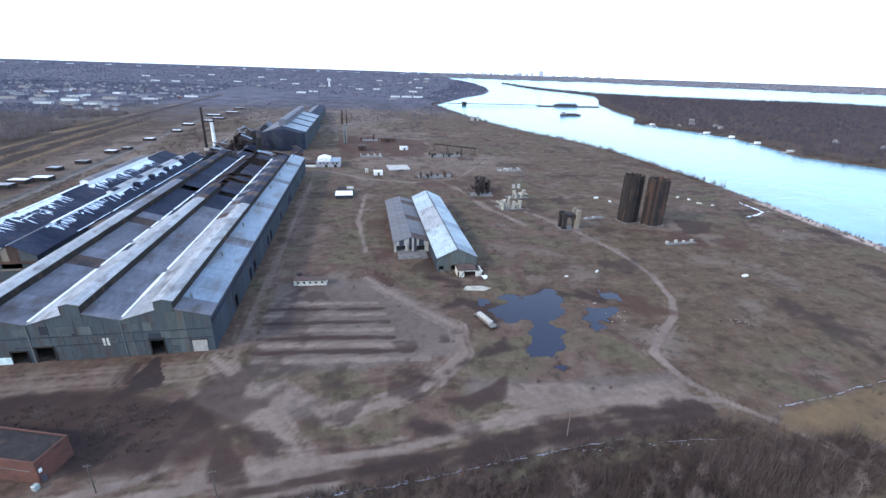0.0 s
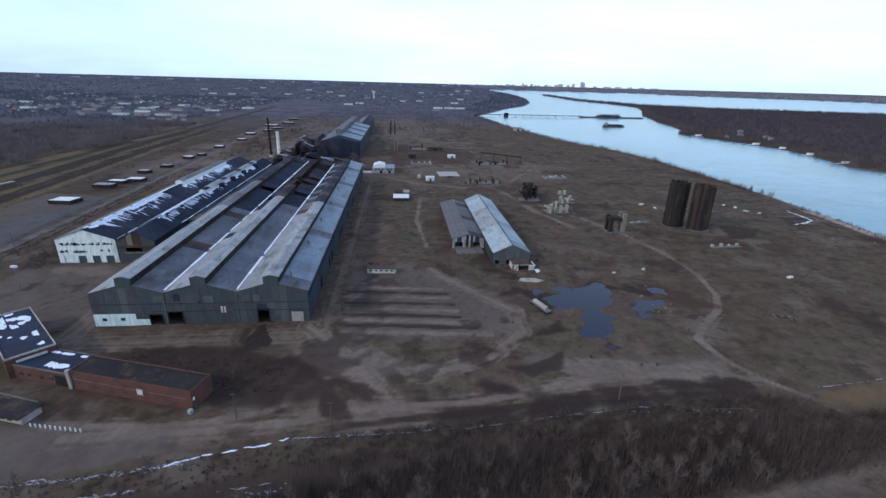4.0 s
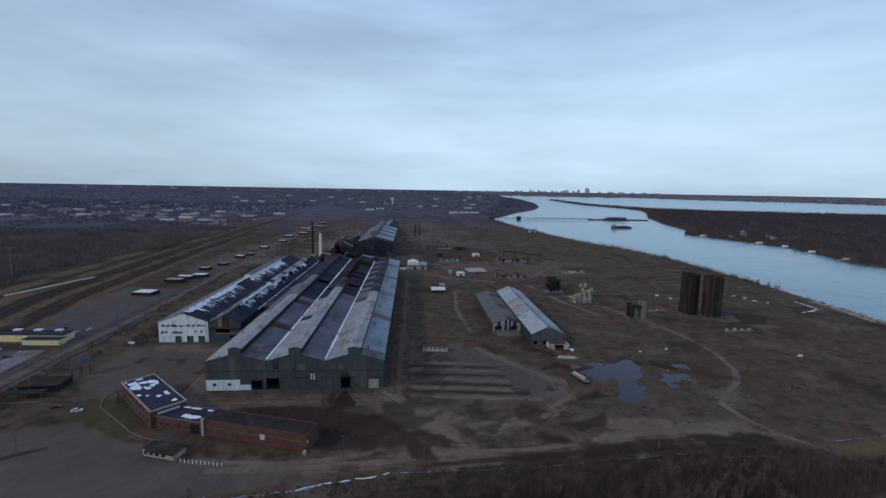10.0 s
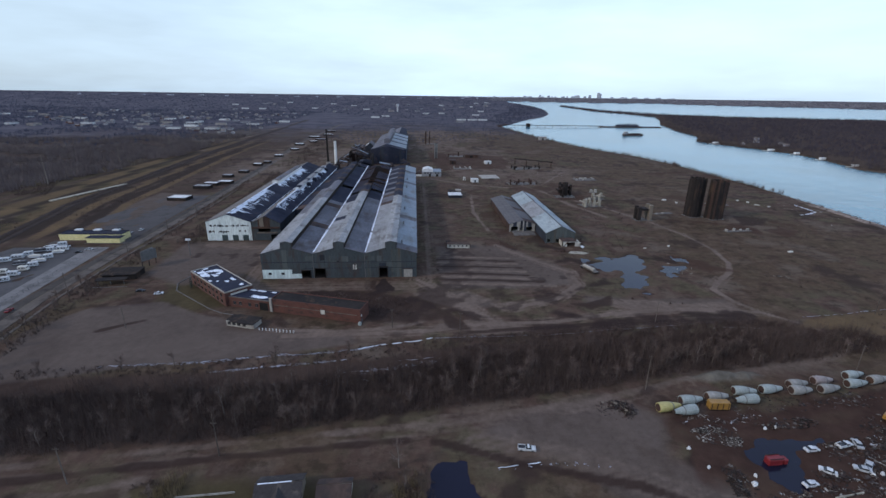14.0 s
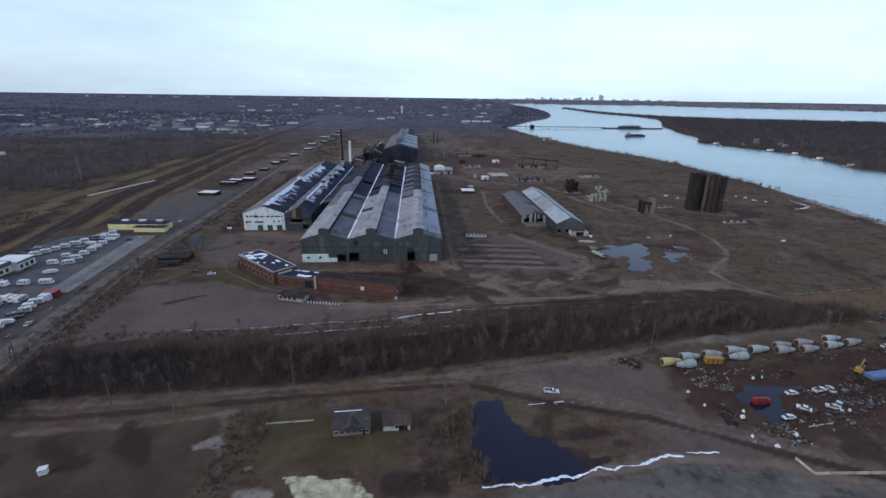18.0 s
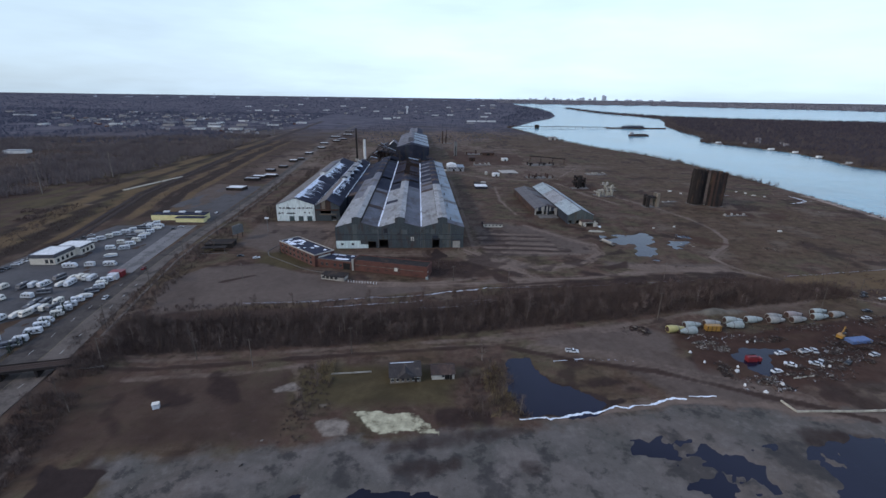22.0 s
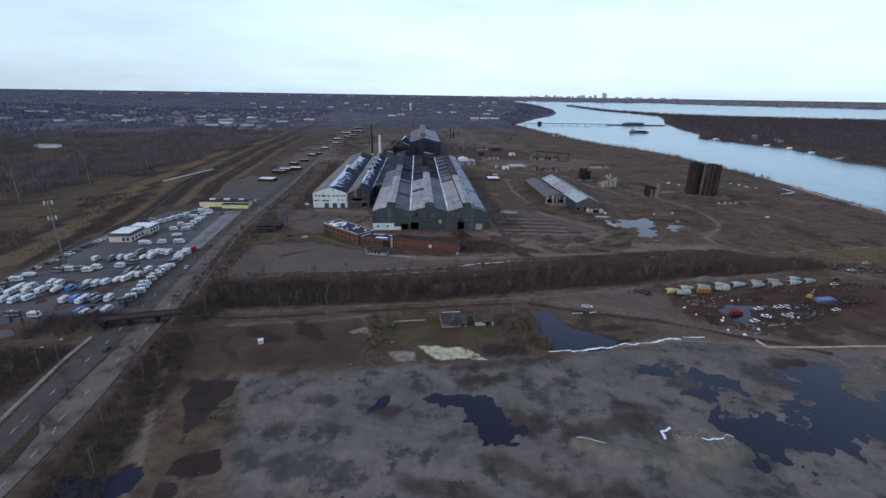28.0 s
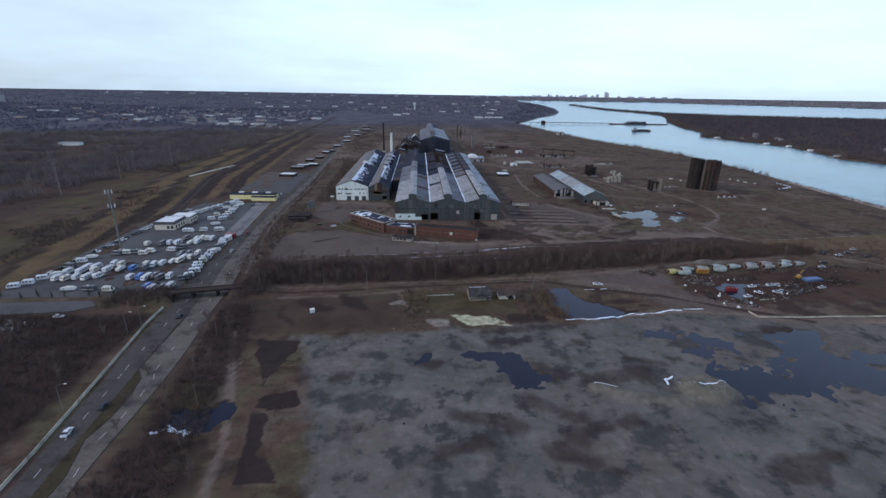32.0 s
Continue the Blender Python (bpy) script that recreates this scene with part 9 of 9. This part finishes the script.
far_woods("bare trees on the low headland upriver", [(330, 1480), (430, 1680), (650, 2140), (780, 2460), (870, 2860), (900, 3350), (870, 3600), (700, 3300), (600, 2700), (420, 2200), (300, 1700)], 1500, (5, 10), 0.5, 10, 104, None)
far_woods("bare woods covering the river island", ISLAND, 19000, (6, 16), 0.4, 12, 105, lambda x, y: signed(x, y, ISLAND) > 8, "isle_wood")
far_woods("dense bare trees along the island's shore", ISLAND, 3600, (6, 12), 0.28, 12, 106, lambda x, y: (signed(x, y, ISLAND) > 2) & (signed(x, y, ISLAND) < 45) & (y < 2300) & (x < 1350), "shore_wood")
far_woods("hazy wooded line on the far bank", FAR_BANK, 6000, (7, 13), 1.2, 8, 107, lambda x, y: (signed(x, y, FAR_BANK) > 5) & (signed(x, y, FAR_BANK) < 900) & (y > 300) & (np.hypot(x, y + 250) < 4750), "hazed_bank_wood")
far_woods("scrub on the far end of the works site", [(-20, 760), (240, 900), (290, 1350), (340, 1700), (200, 1900), (-200, 1700), (-220, 900), (-130, 760)], 2600, (0.8, 4.5), 0.3, 9, 108, None)


def far_house(label, m_wall, m_roof, w, d, h, ridge):
    ob = thing("far_house", label, "house", group="far houses")
    part("wall", Sheet().wall([(-d / 2, 0), (d / 2, 0), (d / 2, h), (0, ridge), (-d / 2, h)], -w / 2, w / 2), m_wall, ob)
    for sgn in (-1, 1):
        s = Sheet()
        s.v = [(sgn * (d / 2 + 0.4), -w / 2 - 0.4, h - 0.1), (0, -w / 2 - 0.4, ridge + 0.1), (0, w / 2 + 0.4, ridge + 0.1), (sgn * (d / 2 + 0.4), w / 2 + 0.4, h - 0.1)]
        s.v += [(a, b, c + 0.2) for a, b, c in s.v]
        s.f = [(0, 1, 2, 3), (4, 5, 6, 7), (0, 1, 5, 4), (2, 3, 7, 6), (0, 3, 7, 4)]
        part("roof", s, m_roof, ob)
    return ob


def far_block(label, m_wall, m_roof, w, d, h):
    ob = thing("far_warehouse", label, "warehouse", group="far warehouses")
    part("wall", Sheet().box(-w / 2, -d / 2, 0, w / 2, d / 2, h), m_wall, ob)
    part("roof", Sheet().box(-w / 2 - 0.4, -d / 2 - 0.4, h, w / 2 + 0.4, d / 2 + 0.4, h + 0.8), m_roof, ob)
    return ob


HOUSES = [far_house("pale grey house with grey roof among bare trees", M["house_grey"], M["tan_roof"], 11, 8, 4, 6.4), far_house("tan house with dark roof among bare trees", M["house_tan"], M["slate_roof"], 11, 8, 4, 6.2),
          far_house("white house with slate roof among bare trees", M["house_grey"], M["slate_roof"], 10, 8, 4.2, 6.6), far_house("brick house with brown roof among bare trees", M["brick"], M["tan_roof"], 11, 9, 4, 6.4)]
BLOCKS = [far_block("long white warehouse in the distance", M["house_white"], M["roof_pale"], 36, 16, 5), far_block("grey flat-roofed warehouse in the distance", M["house_grey"], M["roof_grey"], 30, 16, 5), far_block("tan apartment block in the distance", M["house_tan"], M["tan_roof"], 34, 12, 6)]
r = random.Random(33)
hx, hy = scatter([(-440, 960), (-490, 1600), (-540, 2200), (-1500, 2200), (-1400, 1450), (-1100, 1250), (-900, 1100)], 120, 201, far_ok)
for i, (x, y) in enumerate(zip(hx, hy)):
    copy_thing(HOUSES[r.choice((0, 0, 1, 2, 2, 3))], pose(x, y, gz(x, y) - 0.05, 0, 0, r.choice((0, 90)) + r.uniform(-6, 6)))
bx, by = scatter([(-480, 1040), (-500, 1700), (-2000, 2100), (-1900, 1400)], 26, 202, far_ok)
for x, y in zip(bx, by):
    copy_thing(BLOCKS[r.choice((0, 1, 2))], pose(x, y, gz(x, y) - 0.05, 0, 0, r.choice((0, 90)) + r.uniform(-6, 6)))
for x, y, k, rz in ((-640, 1130, 2, 5), (-590, 1150, 2, 4), (-540, 1120, 1, 3), (-700, 1250, 0, 0), (-640, 1330, 2, 2), (-760, 1390, 0, 4), (-540, 1340, 0, 0), (-600, 1440, 1, 0), (-840, 1380, 2, 5), (-920, 1430, 1, 3), (-480, 1500, 0, 0), (-180, 1900, 0, 0), (-140, 2000, 0, 0), (60, 2300, 0, 0), (150, 2350, 0, 0),
                    (200, 1750, 0, 6), (246, 1750, 0, 6), (292, 1756, 0, 6), (180, 1600, 1, 0), (320, 2200, 0, 0), (400, 2600, 0, 0), (-300, 2700, 0, 0), (-900, 2600, 0, 0), (-1000, 2600, 0, 0), (-1500, 2200, 0, 0), (-1700, 1800, 0, 0), (-1750, 1800, 0, 0), (-1200, 3000, 0, 0), (-600, 3300, 0, 0), (200, 3300, 0, 0), (500, 3600, 0, 0), (600, 3700, 0, 0), (-746, 540, 0, 6)):
    copy_thing(BLOCKS[k], pose(x, y, gz(x, y) - 0.05, 0, 0, rz))
fx, fy = scatter([(-420, 1900), (300, 1900), (620, 2500), (900, 3300), (1000, 3900), (-900, 3800), (-1500, 2600)], 26, 204)
for x, y in zip(fx, fy):
    copy_thing(BLOCKS[r.choice((0, 1, 1, 2))], pose(x, y, gz(x, y) - 0.05, 0, 0, r.choice((0, 90)) + r.uniform(-6, 6)))
hx, hy = scatter([(940, 300), (860, 330), (790, 420), (720, 560), (716, 760), (760, 900), (900, 1000), (1300, 800), (1500, 400)], 20, 203)
for x, y in zip(hx, hy):
    copy_thing(HOUSES[r.choice((0, 0, 2, 1))], pose(x, y, gz(x, y) - 0.05, 0, 0, r.uniform(0, 180)))
for k, ob in enumerate(HOUSES + BLOCKS):
    x, y = ((-480, 1000), (-520, 1010), (-560, 1020), (-600, 1060), (-700, 1140), (-780, 1260), (-860, 1280))[k]
    ob.matrix_world = pose(x, y, gz(x, y) - 0.05, 0, 0, 4)
# docks on the island
for x, y, l in ((770, 700, 26), (780, 640, 18), (764, 560, 20), (742, 470, 22), (742, 850, 24)):
    ob = thing("boat_dock", "pale boat dock on the island shore", "dock", (x, y, -1.9), 0, "boat docks")
    part("deck", Sheet().box(-l / 2, -3, 0.8, l / 2, 3, 1.1), M["concrete_pale"], ob)
    part("shelter", Sheet().box(0, -3, 1.1, l / 2, 3, 4.5), M["house_white"], ob)
    for i in (-1, 0, 1):
        part("pile", Sheet().tube([(i * l / 2.2, 0, -2.5), (i * l / 2.2, 0, 1)], [0.3, 0.3], 6), M["trunk"], ob)

# river bridge, mooring cell, barge
rb = thing("river_bridge", "long low bridge crossing the river", "bridge", (300, 1400, 0))
part("deck", Sheet().box(-4, -3, 3.0, 380, 3, 3.9), M["rust_dark"], rb)
part("parapet", Sheet().box(-4, -3.1, 3.9, 380, -2.9, 4.5).box(-4, 2.9, 3.9, 380, 3.1, 4.5), M["rust_dark"], rb)
for i in range(14):
    part("pier", Sheet().box(i * 28, -2, -6, i * 28 + 1.4, 2, 3.0), M["steel"], rb)
cell = thing("swing_pier", "dark swing-bridge control pier in the river", "pier", (406, 1398, -2))
part("body", Sheet().bevel_box(-7, -7, -4, 7, 7, 12, 1.5), M["rust_dark"], cell)
isle = thing("causeway", "low dark wooded causeway in the river", "causeway", (800, 1424, -2))
part("bank", Sheet().slab([(-120, -7), (-60, -10), (30, -12), (110, -6), (110, 8), (20, 12), (-70, 9), (-120, 5)], -3, 3.4), M["bush"], isle)
x, y = scatter([(742, 1416), (820, 1414), (826, 1432), (742, 1434)], 160, 210)
slivers("causeway_trees", "bare trees on the river causeway", x, y, np.full(160, 1.2), g7.uniform(6, 15, 160), np.full(160, 0.4), 10, M["hazed_wood"], 211, 0.12)
barge = thing("river_barge", "dark cargo barge anchored in the river", "barge", (640, 1072, -1.9), 4)
part("hull", Sheet().slab([(-30, -6), (26, -6), (33, 0), (26, 6), (-30, 6)], -1.5, 4.0), M["barge"], barge)
part("deckhouse", Sheet().bevel_box(-28, -4.5, 4, -18, 4.5, 11, 0.4), M["house_grey"], barge)
part("cargo", Sheet().bevel_box(-14, -4.8, 4, 22, 4.8, 6.2, 0.6), M["rust_dark"], barge)
part("mast", Sheet().tube([(-20, 0, 11), (-20, 0, 17)], [0.3, 0.15], 6), M["steel"], barge)
# water tower
wt = thing("water_tower", "white water tower on a narrow stem", "water tower", (-100, 2500, float(gz(-100, 2500))))
part("stem", Sheet().tube([(0, 0, 0), (0, 0, 30)], [5, 4.4], 12), M["rv_white"], wt)
part("tank", Sheet().tube([(0, 0, 29), (0, 0, 33), (0, 0, 40), (0, 0, 43)], [5, 9, 9, 4], 14), M["rv_white"], wt)
# city skyline
r = random.Random(55)
for i in range(54):
    u = i / 53
    x = 500 + 2100 * u
    y = 4480 - 120 * u
    h = r.uniform(5, 15)
    if 0.25 < u < 0.66:
        h = r.uniform(8, 26)
    if i in (32, 33, 34):
        h = (30, 52, 44)[i - 32]
    if u > 0.7:
        h = r.uniform(5, 14)
    ob = thing("city_tower", "hazy pale tower block on the city skyline", "tower block", (x + r.uniform(-14, 14), y + (i % 3) * 60 - 60, gz(x, y) - 1), r.uniform(-10, 10), "city skyline")
    w = r.uniform(12, 38)
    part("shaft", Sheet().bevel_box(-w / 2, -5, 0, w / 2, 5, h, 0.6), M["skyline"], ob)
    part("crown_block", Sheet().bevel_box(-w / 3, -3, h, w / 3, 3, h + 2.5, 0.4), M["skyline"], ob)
for i in range(18):
    x = -2600 + 190 * i + r.uniform(-30, 30)
    y = math.sqrt(max(4650.0 ** 2 - x * x, 1)) - 250 - r.uniform(0, 120)
    ob = thing("far_works", "hazy pale works building on the horizon", "building", (x, y, gz(x, y) - 1), 0, "horizon buildings")
    w = r.uniform(14, 60)
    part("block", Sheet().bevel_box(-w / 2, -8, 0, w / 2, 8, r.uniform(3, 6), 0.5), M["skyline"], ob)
    if i % 4 == 0:
        part("chimney", Sheet().tube([(w * 0.3, 0, 0), (w * 0.3, 0, r.uniform(22, 40))], [1.6, 1.1], 8), M["skyline"], ob)
for x, y, w, d, h in ((-2450, 2300, 46, 30, 62), (-2380, 2360, 24, 24, 40)):
    ob = thing("far_tower_block", "dark tower block above the distant suburb", "tower block", (x, y, gz(x, y) - 1), 10)
    part("shaft", Sheet().bevel_box(-w / 2, -d / 2, 0, w / 2, d / 2, h, 0.5), M["house_grey"], ob)
